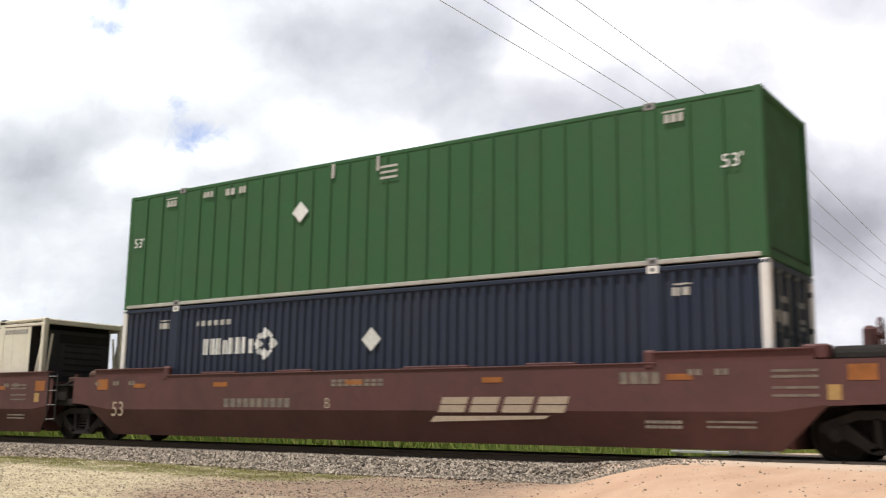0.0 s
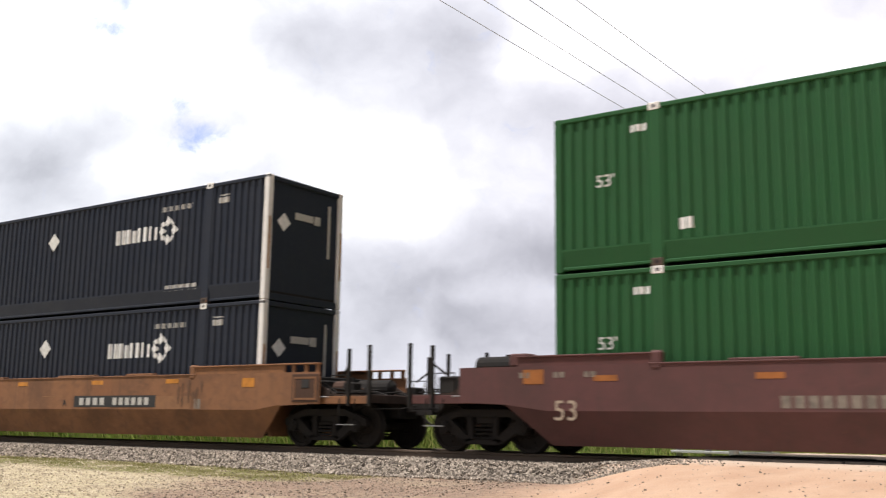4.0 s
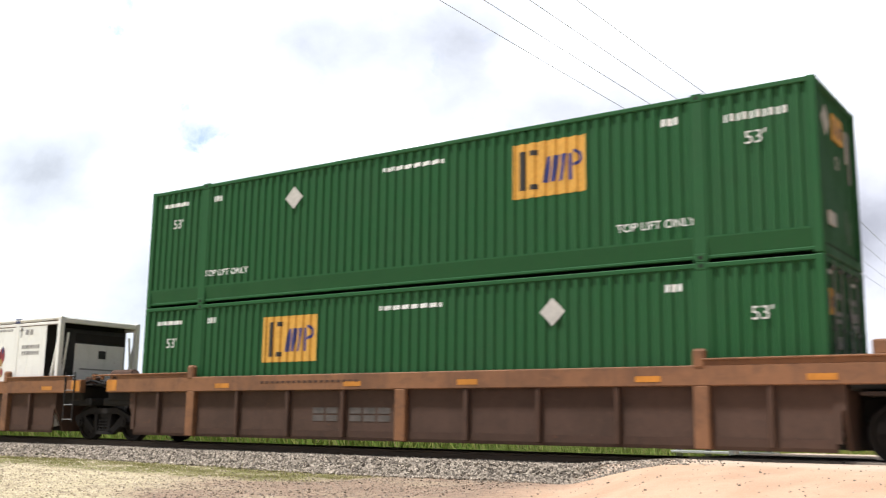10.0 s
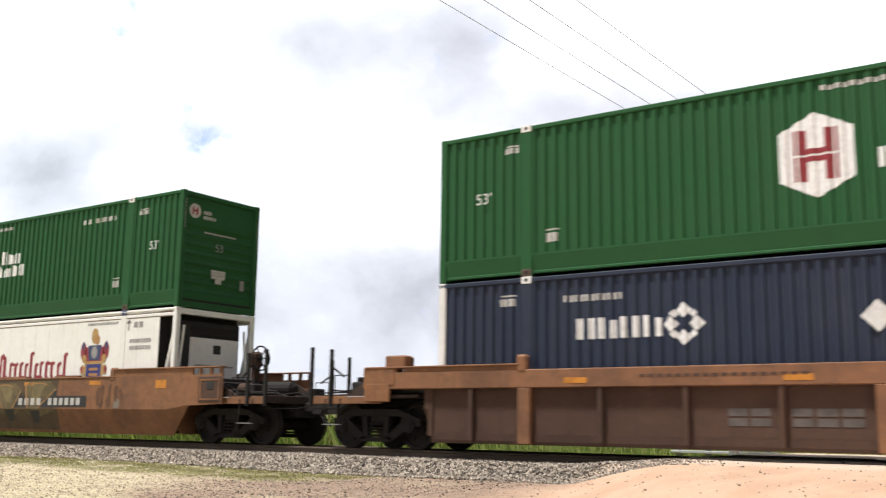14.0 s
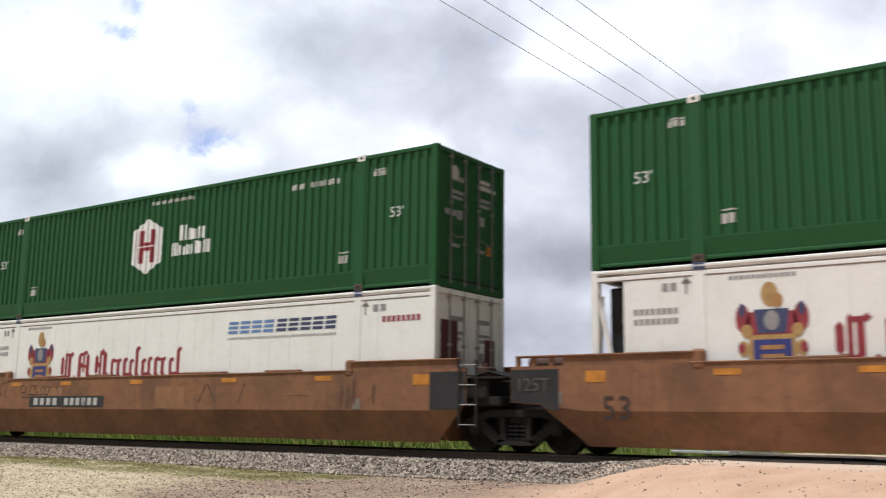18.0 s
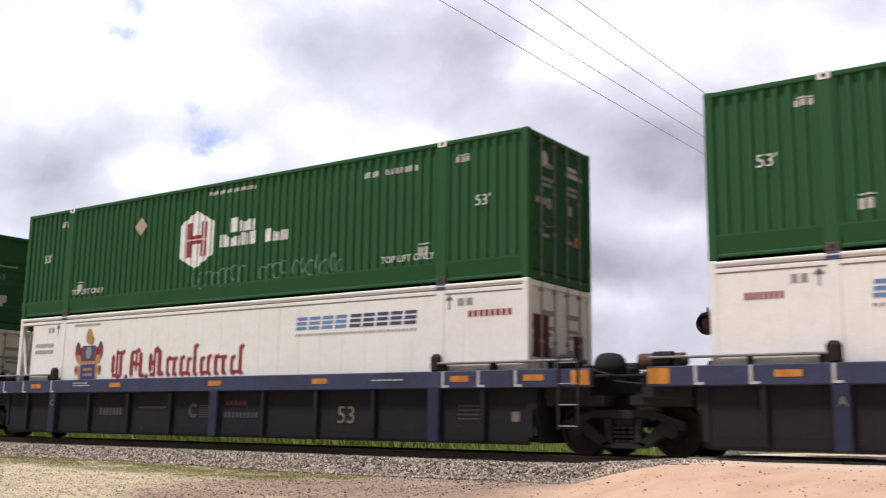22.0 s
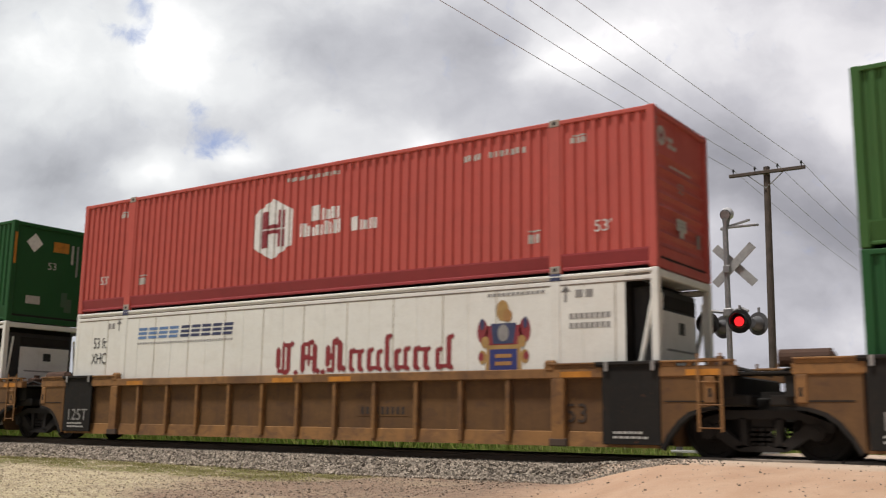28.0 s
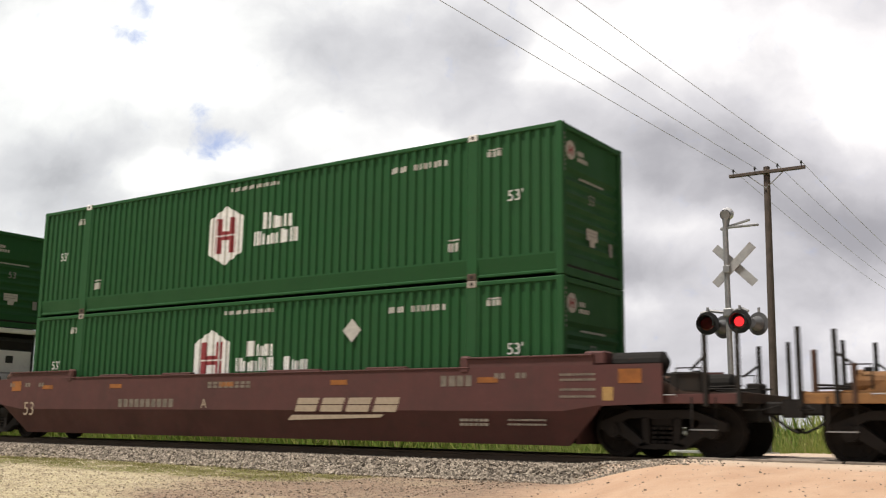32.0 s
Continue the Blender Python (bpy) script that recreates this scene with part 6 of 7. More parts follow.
        part("stencil_panel", bar(Geo(), wall, *((3.4, 0.70, 4.05, 0.88) if front == "coupled" else (1.6, 0.66, 2.9, 0.88))), YELLOW_DIM, car)
        if front == "coupled":
            part("stencil_panel", dashes(dashes(Geo(), wall, 3.42, 4.05, 0.79, 0.13, 5, 0.6, 0.009), wall, 4.30, 5.0, 0.79, 0.13, 6, 0.6, 0.009), D_SMOKE, car)
        else:
            part("stencil", dashes(Geo(), wall, 1.7, 2.85, 0.77, 0.15, 9, 0.6, 0.009), D_SMOKE, car)
        reflectors(car, D_ORANGE, (-5.3, -0.4, 1.2, 6.6, 8.9), 1.40, 0.6, 0.10)
    return car


def sprayed(g, pts, off):
    """A flat field on the side plate; below the knuckle it follows the lean."""
    up = [(x, max(z, 0.775)) for x, z in pts]
    if max(z for _, z in up) - min(z for _, z in up) > 0.02:
        stroke(g, up, CAR_SKIN, off)
    low = [(x, min(z, 0.765)) for x, z in pts]
    if min(z for _, z in low) < 0.74:
        g.add([(x, -(NEAR - 0.26 * (0.77 - z) / 0.6) - off, z) for x, z in low], [tuple(range(len(low)))])
    return g


def spray(car, kind):
    """Old spray paint over the side plates: earth-coloured forms with black shadows and pale edges."""
    rnd = random.Random(3 if kind == "long" else 8)
    x0, x1 = (-5.4, 3.9) if kind == "long" else (1.55, 5.75)
    part("spray_field", sprayed(Geo(), [(x0 + 0.7, 0.24), (x1 - 0.1, 0.24), (x1, 1.53), (x0 + 0.1, 1.53)], 0.003), D_OLIVE if kind == "short" else D_UMBER, car, "olive and black spray paint")
    black, edge = Geo(), Geo()
    n = 6 if kind == "long" else 3
    step = (x1 - x0) / n
    for i in range(n):
        m, w, k = x0 + (i + 0.5) * step, step * rnd.uniform(0.36, 0.5), rnd.uniform(-0.25, 0.25)
        top, low = rnd.uniform(1.38, 1.52), rnd.uniform(0.50, 0.70)
        field, pale = Geo(), Geo()
        sprayed(field, [(m - w, top - 0.1), (m - 0.5 * w + k, low), (m + 0.2 * w + k, low - 0.06), (m + w, top - 0.2), (m + 0.6 * w, top), (m - 0.6 * w, top)], 0.005)
        sprayed(pale, [(m - 0.5 * w, top - 0.06), (m - 0.2 * w + k, low + 0.28), (m + 0.15 * w + k, low + 0.3), (m + 0.3 * w, top - 0.08)], 0.007)
        part("spray_field", field, D_OLIVE if kind == "long" else D_UMBER, car)
        part("spray_field", pale, D_KHAKI, car)
        sprayed(black, [(m - 0.35 * w + k, low + 0.10), (m - 0.2 * w + k, low - 0.22), (m + 0.1 * w + k, low - 0.20), (m + 0.32 * w + k, low + 0.12)], 0.009)
        sprayed(black, [(m + 0.72 * w, 0.80), (m + 0.95 * w, 0.90), (m + 1.05 * w, 1.22), (m + 0.85 * w, 1.26)], 0.008)
        stroke(edge, [(m - w, top - 0.10), (m - w + 0.05, top - 0.10), (m - 0.5 * w + k + 0.05, 0.79), (m - 0.5 * w + k, 0.79)], CAR_SKIN, 0.010)
        stroke(edge, [(m + w, top - 0.20), (m + w - 0.045, top - 0.20), (m + 0.25 * w + k - 0.045, 0.79), (m + 0.25 * w + k, 0.79)], CAR_SKIN, 0.0105)
        ring_arc(edge, CAR_SKIN, m - 0.1 * w, top - 0.14, 0.55 * w, 0.11, 20, 165, 0.028, 8, 0.011)
    part("spray_loop", black, D_BLACK, car)
    part("spray_loop", edge, D_OLIVE if kind == "short" else D_OCHRE, car)
    if kind == "long":
        g = Geo()
        ring_arc(g, CAR_SKIN, -5.1, 1.14, 0.5, 0.32, 60, 300, 0.16, 12, 0.012)
        sprayed(g, [(-5.45, 0.62), (-4.9, 0.52), (-4.55, 0.80), (-5.5, 0.86)], 0.011)
        part("spray_loop", g, D_BLACK, car)
    else:
        p = Geo()
        for x, w in ((4.0, 0.14), (4.2, 0.22), (4.55, 0.2), (4.85, 0.16), (5.08, 0.24)):
            z = rnd.uniform(1.04, 1.12)
            stroke(p, [(x, z), (x + w, z + 0.04), (x + 0.9 * w, z + 0.30), (x + 0.2 * w, z + 0.34)], CAR_SKIN, 0.012)
        part("spray_loop", p, D_FADED, car)
        g = stroke(Geo(), [(1.45, 1.5), (1.53, 1.5), (2.15, 0.80), (2.06, 0.80)], CAR_SKIN, 0.012)
        for x, w in ((6.2, 0.10), (6.35, 0.24), (6.62, 0.10), (6.8, 0.30)):
            z = rnd.uniform(0.84, 0.95)
            stroke(g, [(x, z), (x + 0.3 * w, z - 0.03), (x + w, z + 0.3), (x + 0.5 * w, z + 0.42), (x + 0.1 * w, z + 0.3)], CAR_SKIN, 0.012)
        part("spray_loop", g, D_SMOKE, car)


# ---- the train: platforms and boxes from front to rear ----
HALF = CL
FRONT_OF = [-4.75, -24.21, -43.67, -67.17, -86.65, -106.10, -129.62, -149.21, -168.82, -192.65, -212.16,
            -231.69, -255.16, -274.74, -294.14, -317.53, -336.94, -356.37, -379.80, -399.34]
STYLES = [("maroon", "B", "coupled", "joined", 1, ""), ("maroon", "C", "joined", "joined", 0, ""), ("maroon", "A", "joined", "coupled", 0, ""),
          ("brown", "A", "coupled", "joined", 0, ""), ("brown", "C", "joined", "joined", 0, ""), ("brown", "B", "joined", "coupled", -1, ""),
          ("ribbed", "A", "coupled", "joined", 0, ""), ("ribbed", "C", "joined", "joined", 0, ""), ("ribbed", "B", "joined", "coupled", 0, ""),
          ("brown", "B", "coupled", "joined", 1, "long"), ("brown", "C", "joined", "joined", 0, "short"), ("brown", "A", "joined", "coupled", 0, ""),
          ("blue", "A", "coupled", "joined", 0, ""), ("blue", "C", "joined", "joined", 0, ""), ("blue", "B", "joined", "coupled", 0, ""),
          ("mustard", "B", "coupled", "joined", 1, ""), ("mustard", "C", "joined", "joined", 0, ""), ("mustard", "A", "joined", "coupled", 0, ""),
          ("maroon", "A", "coupled", "joined", 0, ""), ("maroon", "C", "joined", "joined", 0, "")]
LOADS = [(("umax", -1, "doors"), ("old",)), (("reefer", "green", 1), None), (("emp", "mid", "wall"), ("emp", "mid", "wall")),
         (("umax", 1, "wall"), ("umax", 1, "wall")), (("hub", "wall"), None), (("umax", -1, "doors", False), ("white",)),
         (("emp", "left", "doors"), ("emp", "right", "wall")), (("reefer", "crest", 1), None), (("umax", -1, "doors"), ("hub", "doors")),
         (("reefer", "crest", 1), ("hub", "wall")), (("reefer", "crest", -1), ("hub", "doors")), (("reefer", "crest", -1), ("hub", "doors")),
         (("reefer", "crest", 1), ("hub", "wall")), (("reefer", "crest", -1), ("hub_scrawl", "doors")), (("reefer", "swoosh", -1), ("hub", "wall")),
         (("hub", "wall"), ("hub_fresh", "wall")), (("reefer", "crest", 1, True), ("hub_red", "wall")), (("reefer", "crest", 1), ("emp", "mid", "wall")),
         (("hub_inc", "wall"), ("hub", "wall")), (("reefer", "crest", 1), ("hub", "wall"))]
LOWER_Z, UPPER_Z = 0.325, 3.228
MAKERS = {"umax": lambda s, e, p=True: umax(s, e, NAVY if s < 0 else BLACK_NAVY, p), "old": lambda: sheet_post("green"), "white": lambda: sheet_post("white"),
          "emp": emp, "reefer": reefer, "hub": hub, "hub_inc": lambda e: hub(e, True), "hub_scrawl": lambda e: hub(e, True, GREEN, True),
          "hub_fresh": lambda e: hub(e, False, GREEN_FRESH), "hub_red": lambda e: hub(e, True, RED)}
RIDERS = []
for k, (front_s, style, load) in enumerate(zip(FRONT_OF, STYLES, LOADS)):
    s0 = front_s - HALF
    car = well_car(style[0], style[1], style[2], style[3], style[4], graffiti=style[5])
    RIDERS.append((car, s0, 0.0))
    for key, z in zip(load, (LOWER_Z, UPPER_Z)):
        if key is None:
            continue
        if key in CACHE:
            ob = copy_thing(CACHE[key], pose(s0, TRACK_Y, z))
        else:
            ob = CACHE[key] = MAKERS[key[0]](*key[1:])
        RIDERS.append((ob, s0, z))


def motions():
    """The train rolls by along the track; its wheels turn on their bogies while they pass."""
    times = [2.0 * i for i in range(17)]
    where = {}
    for ob, s0, z in RIDERS:
        where[ob] = s0
        walk(ob, [(t, pose(s0 + travel(t), TRACK_Y, z)) for t in times])
    for w, car, dx, k in ROLLERS:
        s = where[car] + dx
        rows, last = [], None
        for f in range(0, 961):
            x = s + travel(f / 30.0)
            if -36.0 < x < 4.0 or f in (0, 960):
                turn = math.degrees(min(max(x, -36.0), 4.0) / 0.457)
                if last is not None and f == 960 and len(rows) == 1:
                    turn = last
                rows.append((f / 30.0, pose(k, 0, 0.457, 0, turn % 360.0, 0)))
                last = turn
        walk(w, rows)
    drift()


# ---- track ----
RAIL_PROFILE = [(-0.075, -0.185), (0.075, -0.185), (0.075, -0.172), (0.018, -0.150), (0.010, -0.130), (0.010, -0.045), (0.036, -0.034), (0.037, -0.006), (0.028, 0.0),
                (-0.028, 0.0), (-0.037, -0.006), (-0.036, -0.034), (-0.010, -0.045), (-0.010, -0.130), (-0.018, -0.150), (-0.075, -0.172)]
track = thing("railway_track", "rusty steel rails on timber ties in grey ballast", "railway track", kind="structure")
for s in (-1, 1):
    g = Geo()
    n = len(RAIL_PROFILE)
    y = TRACK_Y + s * 0.755
    g.add([(x, y + a, z) for x in (-400.0, 400.0) for a, z in RAIL_PROFILE],
          [(i, (i + 1) % n, n + (i + 1) % n, n + i) for i in range(n)] + [tuple(range(n)), tuple(range(n, 2 * n))])
    part("rail", g, RAIL, track)
TIE = plain("creosoted_timber", (0.060, 0.045, 0.034), 0.85, grain=0.2, scale=9.0)
tie_mesh = box(-0.115, -1.30, -0.37, 0.115, 1.30, -0.19, b=0.012).mesh("tie", TIE)
for i in range(76):
    part("tie", tie_mesh, None, track, at=pose(-46.0 + 0.53 * i, TRACK_Y, 0.0, 0, 0, random.uniform(-1.2, 1.2)))


# ---- ground: one sheet to the horizon ----
ROAD_EDGE = -6.95


def road_z(y):
    """Height of the unpaved road that climbs to the crossing."""
    if y < 15.2:
        k = min(1.0, max(0.0, (15.2 - y) / 8.5))
        return 0.020 - 0.40 * k * k * (3 - 2 * k) ** 0.5
    if y > 19.2:
        return 0.045 - 0.35 * min(1.0, (y - 19.2) / 30.0)
    return 0.008


def land_z(x, y):
    base = -0.42 + 0.05 * noise.noise((x * 0.18, y * 0.18, 0.3)) + 0.02 * noise.noise((x * 0.9, y * 0.9, 4.0))
    if y > 20.5:
        base = -0.50 + 0.10 * noise.noise((x * 0.1, y * 0.1, 2.0))
    bed = abs(y - TRACK_Y)
    top = -0.175
    if bed < 1.75:
        ball = top
    else:
        ball = top - (bed - 1.75) * 0.42
    return max(base, ball) if bed < 4 else base


def smooth01(k):
    k = min(1.0, max(0.0, k))
    return k * k * (3 - 2 * k)


def ground_z(x, y):
    edge = ROAD_EDGE + 0.30 * noise.noise((0.0, y * 0.5, 9.0)) + 0.12 * noise.noise((1.0, y * 2.0, 3.0)) + 0.38 * max(0.0, 15.6 - y)
    k = smooth01((x - edge + 1.5) / 2.3)
    k = max(k, 0.22 * smooth01((x - edge + 4.2) / 3.6) * smooth01((14.6 - y) / 1.4))
    far = smooth01((9.0 - x) / 2.0)
    r = road_z(y) + 0.012 * noise.noise((x * 1.1, y * 1.1, 7.0))
    return land_z(x, y) * (1 - k * far) + r * k * far


def axis(lo, hi, step, reach):
    mid = list(np.arange(lo, hi + 1e-6, step))
    d = step
    a, b = lo, hi
    left, right = [], []
    while a > -reach:
        d *= 1.45
        a -= d
        left.append(a)
    d = step
    while b < reach:
        d *= 1.45
        b += d
        right.append(b)
    return left[::-1] + mid + right


gx, gy = axis(-44.0, 4.0, 0.22, 3000.0), axis(3.0, 24.0, 0.16, 3000.0)
gv = [(x, y, ground_z(x, y)) for y in gy for x in gx]
nx = len(gx)
gf = [(j * nx + i, j * nx + i + 1, (j + 1) * nx + i + 1, (j + 1) * nx + i) for j in range(len(gy) - 1) for i in range(nx - 1)]


def ground_material(net):
    pos = net.n("ShaderNodeNewGeometry").outputs["Position"]
    sep = net.n("ShaderNodeSeparateXYZ", {0: pos})
    x, y = sep.outputs[0], sep.outputs[1]
    wob = net.noise(pos, 0.55, 5.0, 0.6).outputs["Fac"]
    fine = net.noise(pos, 9.0, 6.0, 0.7).outputs["Fac"]
    grit = net.n("ShaderNodeTexVoronoi", {"Vector": pos, "Scale": 26.0}).outputs["Distance"]
    big = net.noise(net.scaled(pos, (0.25, 0.6, 1.0)), 1.0, 4.0, 0.6).outputs["Fac"]
    stain = net.vec("LENGTH", net.scaled(net.vec("SUBTRACT", net.vec("ADD", pos, net.scaled(net.noise(pos, 0.7, 4.0).outputs["Color"], (1.6, 1.6, 0.0))), (-8.2, 11.6, 0.0)), (0.30, 0.40, 0.0)))
    side = net.math("ADD", net.math("ADD", x, net.math("MULTIPLY", y, 0.80)), net.math("MULTIPLY", net.math("SUBTRACT", big, 0.5), 3.5))
    worn = net.math("MAXIMUM", net.math("MULTIPLY", net.math("MULTIPLY", net.ramp(side, -5.2, -3.2, 0.0, 0.95), net.math("MAXIMUM", net.ramp(net.math("ADD", y, net.math("MULTIPLY", wob, 1.2)), 13.2, 12.2), net.ramp(net.math("ADD", x, net.math("MULTIPLY", wob, 1.5)), -11.6, -10.2))), net.ramp(big, 0.20, 0.52, 0.45, 1.0)), net.ramp(stain, 1.15, 0.5, 0.0, 0.8))
    dirt = net.mix(worn, (0.50, 0.425, 0.275), (0.275, 0.185, 0.135))
    tiny = net.noise(pos, 42.0, 5.0, 0.7).outputs["Fac"]
    dirt = net.mix(net.ramp(tiny, 0.50, 0.74, 0.0, 0.6), dirt, (0.50, 0.44, 0.33))
    dirt = net.mix(net.ramp(tiny, 0.45, 0.28, 0.0, 0.65), dirt, (0.10, 0.080, 0.062))
    dirt = net.mix(net.ramp(fine, 0.50, 0.74, 0.0, 0.42), dirt, (0.42, 0.35, 0.25))
    dirt = net.mix(net.ramp(fine, 0.50, 0.32, 0.0, 0.7), dirt, (0.095, 0.070, 0.055))
    clump = net.noise(net.scaled(pos, (1.0, 0.8, 1.0)), 3.4, 5.0, 0.7, 0.5).outputs["Fac"]
    dirt = net.mix(net.ramp(clump, 0.50, 0.66, 0.0, 0.65), dirt, (0.180, 0.126, 0.096))
    dirt = net.mix(net.math("MULTIPLY", net.ramp(clump, 0.46, 0.34, 0.0, 0.55), net.math("SUBTRACT", 1.0, net.math("MULTIPLY", worn, 0.7))), dirt, (0.56, 0.49, 0.36))
    rd = net.noise(net.scaled(pos, (1.0, 0.35, 1.0)), 1.6, 6.0, 0.6).outputs["Fac"]
    roadc = net.mix(net.ramp(rd, 0.3, 0.75), (0.55, 0.375, 0.262), (0.47, 0.300, 0.200))
    roadc = net.mix(net.ramp(fine, 0.55, 0.75, 0.0, 0.4), roadc, (0.54, 0.42, 0.32))
    pale = net.ramp(net.math("ADD", y, net.math("MULTIPLY", wob, 1.6)), 14.2, 15.4)
    roadc = net.mix(net.ramp(tiny, 0.50, 0.75, 0.0, 0.35), roadc, (0.62, 0.48, 0.36))
    roadc = net.mix(net.ramp(tiny, 0.42, 0.27, 0.0, 0.5), roadc, (0.20, 0.125, 0.09))
    roadc = net.mix(net.math("MULTIPLY", pale, 0.75), roadc, (0.56, 0.46, 0.365))
    edge = net.math("ADD", net.math("ADD", x, net.math("MULTIPLY", wob, 1.6)), net.math("MULTIPLY", net.math("MINIMUM", net.math("SUBTRACT", y, 14.2), 0.0), 0.20))
    gravelly = net.noise(net.scaled(pos, (1.0, 0.5, 1.0)), 6.0, 6.0, 0.75).outputs["Fac"]
    roadc = net.mix(net.ramp(gravelly, 0.54, 0.68, 0.0, 0.45), roadc, (0.40, 0.30, 0.23))
    onroad = net.ramp(net.math("ADD", edge, net.math("MULTIPLY", net.math("SUBTRACT", fine, 0.5), 1.2)), -7.3, -5.6)
    c = net.mix(onroad, dirt, roadc)
    grassc = net.mix(net.ramp(fine, 0.35, 0.7), (0.125, 0.130, 0.038), (0.230, 0.205, 0.085))
    strip = net.math("MULTIPLY", net.ramp(net.math("ABSOLUTE", net.math("SUBTRACT", net.math("ADD", y, net.math("MULTIPLY", wob, 1.6)), 14.05)), 1.55, 0.95),
                     net.ramp(net.noise(pos, 1.3, 5.0, 0.75).outputs["Fac"], 0.34, 0.52))
    strip = net.math("MULTIPLY", strip, net.ramp(x, -10.6, -12.8))
    c = net.mix(net.math("MULTIPLY", strip, 0.95), c, grassc)
    beyond = net.math("MULTIPLY", net.ramp(y, 19.6, 20.4), net.math("SUBTRACT", 1.0, net.math("MULTIPLY", onroad, net.ramp(y, 34.0, 26.0))))
    c = net.mix(beyond, c, net.mix(net.ramp(wob, 0.3, 0.7), (0.12, 0.165, 0.042), (0.20, 0.205, 0.075)))
    bed = net.ramp(net.math("ABSOLUTE", net.math("SUBTRACT", y, TRACK_Y)), 2.35, 2.05)
    bed = net.math("MULTIPLY", bed, net.math("SUBTRACT", 1.0, net.ramp(edge, -7.0, -6.4)))
    c = net.mix(bed, c, net.mix(net.ramp(grit, 0.05, 0.5), (0.030, 0.027, 0.025), (0.11, 0.10, 0.09)))
    h = net.math("ADD", net.math("ADD", net.math("MULTIPLY", fine, 0.6), net.math("MULTIPLY", grit, 0.5)), net.math("MULTIPLY", tiny, 0.5))
    return principled(net, c, 0.95, 0.0, bump(net, h, 0.9, 0.035), 0.15)


GROUND = material("dusty_ground", ground_material)
me = bpy.data.meshes.new("ground")
me.from_pydata(gv, [], gf)
me.materials.append(GROUND)
me.polygons.foreach_set("use_smooth", [True] * len(me.polygons))
tagged(new("ground", me), "pale gravelly dirt, pink dirt road and rough grass", "ground", kind="structure")


def scatter(name, rows, shape, mat, label, category):
    """Joins many small copies of a shape: rows of (x, y, z, size, turn, squash)."""
    sv, sf = np.array(shape[0], float), np.array(shape[1], int)
    rnd = np.random.RandomState(5)
    r = np.array(rows)
    n, m = len(r), len(sv)
    jit = 1.0 + 0.32 * (rnd.rand(n, m, 1) - 0.5) * 2
    v = sv[None] * jit * r[:, 3][:, None, None]
    v[:, :, 2] *= r[:, 5][:, None]
    tilt = rnd.rand(n) * 0.9
    c, s = np.cos(tilt)[:, None], np.sin(tilt)[:, None]
    a, b = v[:, :, 0] * c - v[:, :, 2] * s, v[:, :, 0] * s + v[:, :, 2] * c
    v[:, :, 0], v[:, :, 2] = a, b
    c, s = np.cos(r[:, 4])[:, None], np.sin(r[:, 4])[:, None]
    a, b = v[:, :, 0] * c - v[:, :, 1] * s, v[:, :, 0] * s + v[:, :, 1] * c
    v[:, :, 0], v[:, :, 1] = a, b
    v += r[:, None, :3]
    f = sf[None] + (np.arange(n) * m)[:, None, None]
    me = bpy.data.meshes.new(name)
    me.from_pydata(v.reshape(-1, 3).tolist(), [], f.reshape(-1, sf.shape[1]).tolist())
    me.materials.append(mat)
    me.update()
    return tagged(new(name, me), label, category, kind="stuff")


CHIP = ([(0.5, 0, -0.1), (0.15, 0.48, 0.05), (-0.42, 0.3, -0.1), (-0.45, -0.25, 0.08), (0.12, -0.46, -0.05), (0.1, 0.08, 0.42), (-0.06, -0.05, -0.4)],
        [(0, 1, 5), (1, 2, 5), (2, 3, 5), (3, 4, 5), (4, 0, 5), (1, 0, 6), (2, 1, 6), (3, 2, 6), (4, 3, 6), (0, 4, 6)])


def stone_material(net):
    rnd = net.n("ShaderNodeNewGeometry").outputs["Random Per Island"]
    pos = net.n("ShaderNodeTexCoord").outputs["Object"]
    c = net.mix(net.math("POWER", rnd, 1.25), (0.062, 0.051, 0.042), (0.46, 0.395, 0.32))
    c = net.mix(net.ramp(net.noise(pos, 40.0, 3.0).outputs["Fac"], 0.4, 0.7, 0.0, 0.5), c, (0.16, 0.13, 0.10))
    return principled(net, c, 0.9, 0.0, None, 0.2)


STONE = material("grey_ballast_stone", stone_material)
rnd = random.Random(21)
rows = []
while len(rows) < 33000:
    x, y = -34.0 + 27.6 * rnd.random(), rnd.uniform(14.35, 16.34)
    foot = 14.25 + 0.45 * min(1.0, max(0.0, (-14.0 - x) / 12.0)) + 0.15 * noise.noise((x * 0.8, 0.0, 3.0))
    if y < foot + 0.5 and rnd.random() > (y - foot) / 0.5:
        continue
    if x > ROAD_EDGE - 0.35 + 0.5 * noise.noise((0, y, 2)) - 0.30 * (16.4 - y):
        continue
    rows.append((x, y, ground_z(x, y) + 0.016, rnd.uniform(0.042, 0.095), rnd.uniform(0, 6.28), rnd.uniform(0.75, 1.15)))
for _ in range(2600):
    y = rnd.uniform(13.6, 16.3)
    x = ROAD_EDGE + rnd.gauss(-0.6, 0.75) + 0.38 * max(0.0, 15.6 - y)
    rows.append((x, y, ground_z(x, y) + 0.006, rnd.uniform(0.02, 0.062), rnd.uniform(0, 6.28), 0.8))
for _ in range(2500):
    x, y = -34.0 + 26.0 * rnd.random(), rnd.uniform(16.42, 17.8)
    rows.append((x, y, ground_z(x, y) + 0.01, rnd.uniform(0.05, 0.085), rnd.uniform(0, 6.28), 0.8))
scatter("ballast", rows, CHIP, STONE, "grey crushed-stone ballast along the track", "ballast")


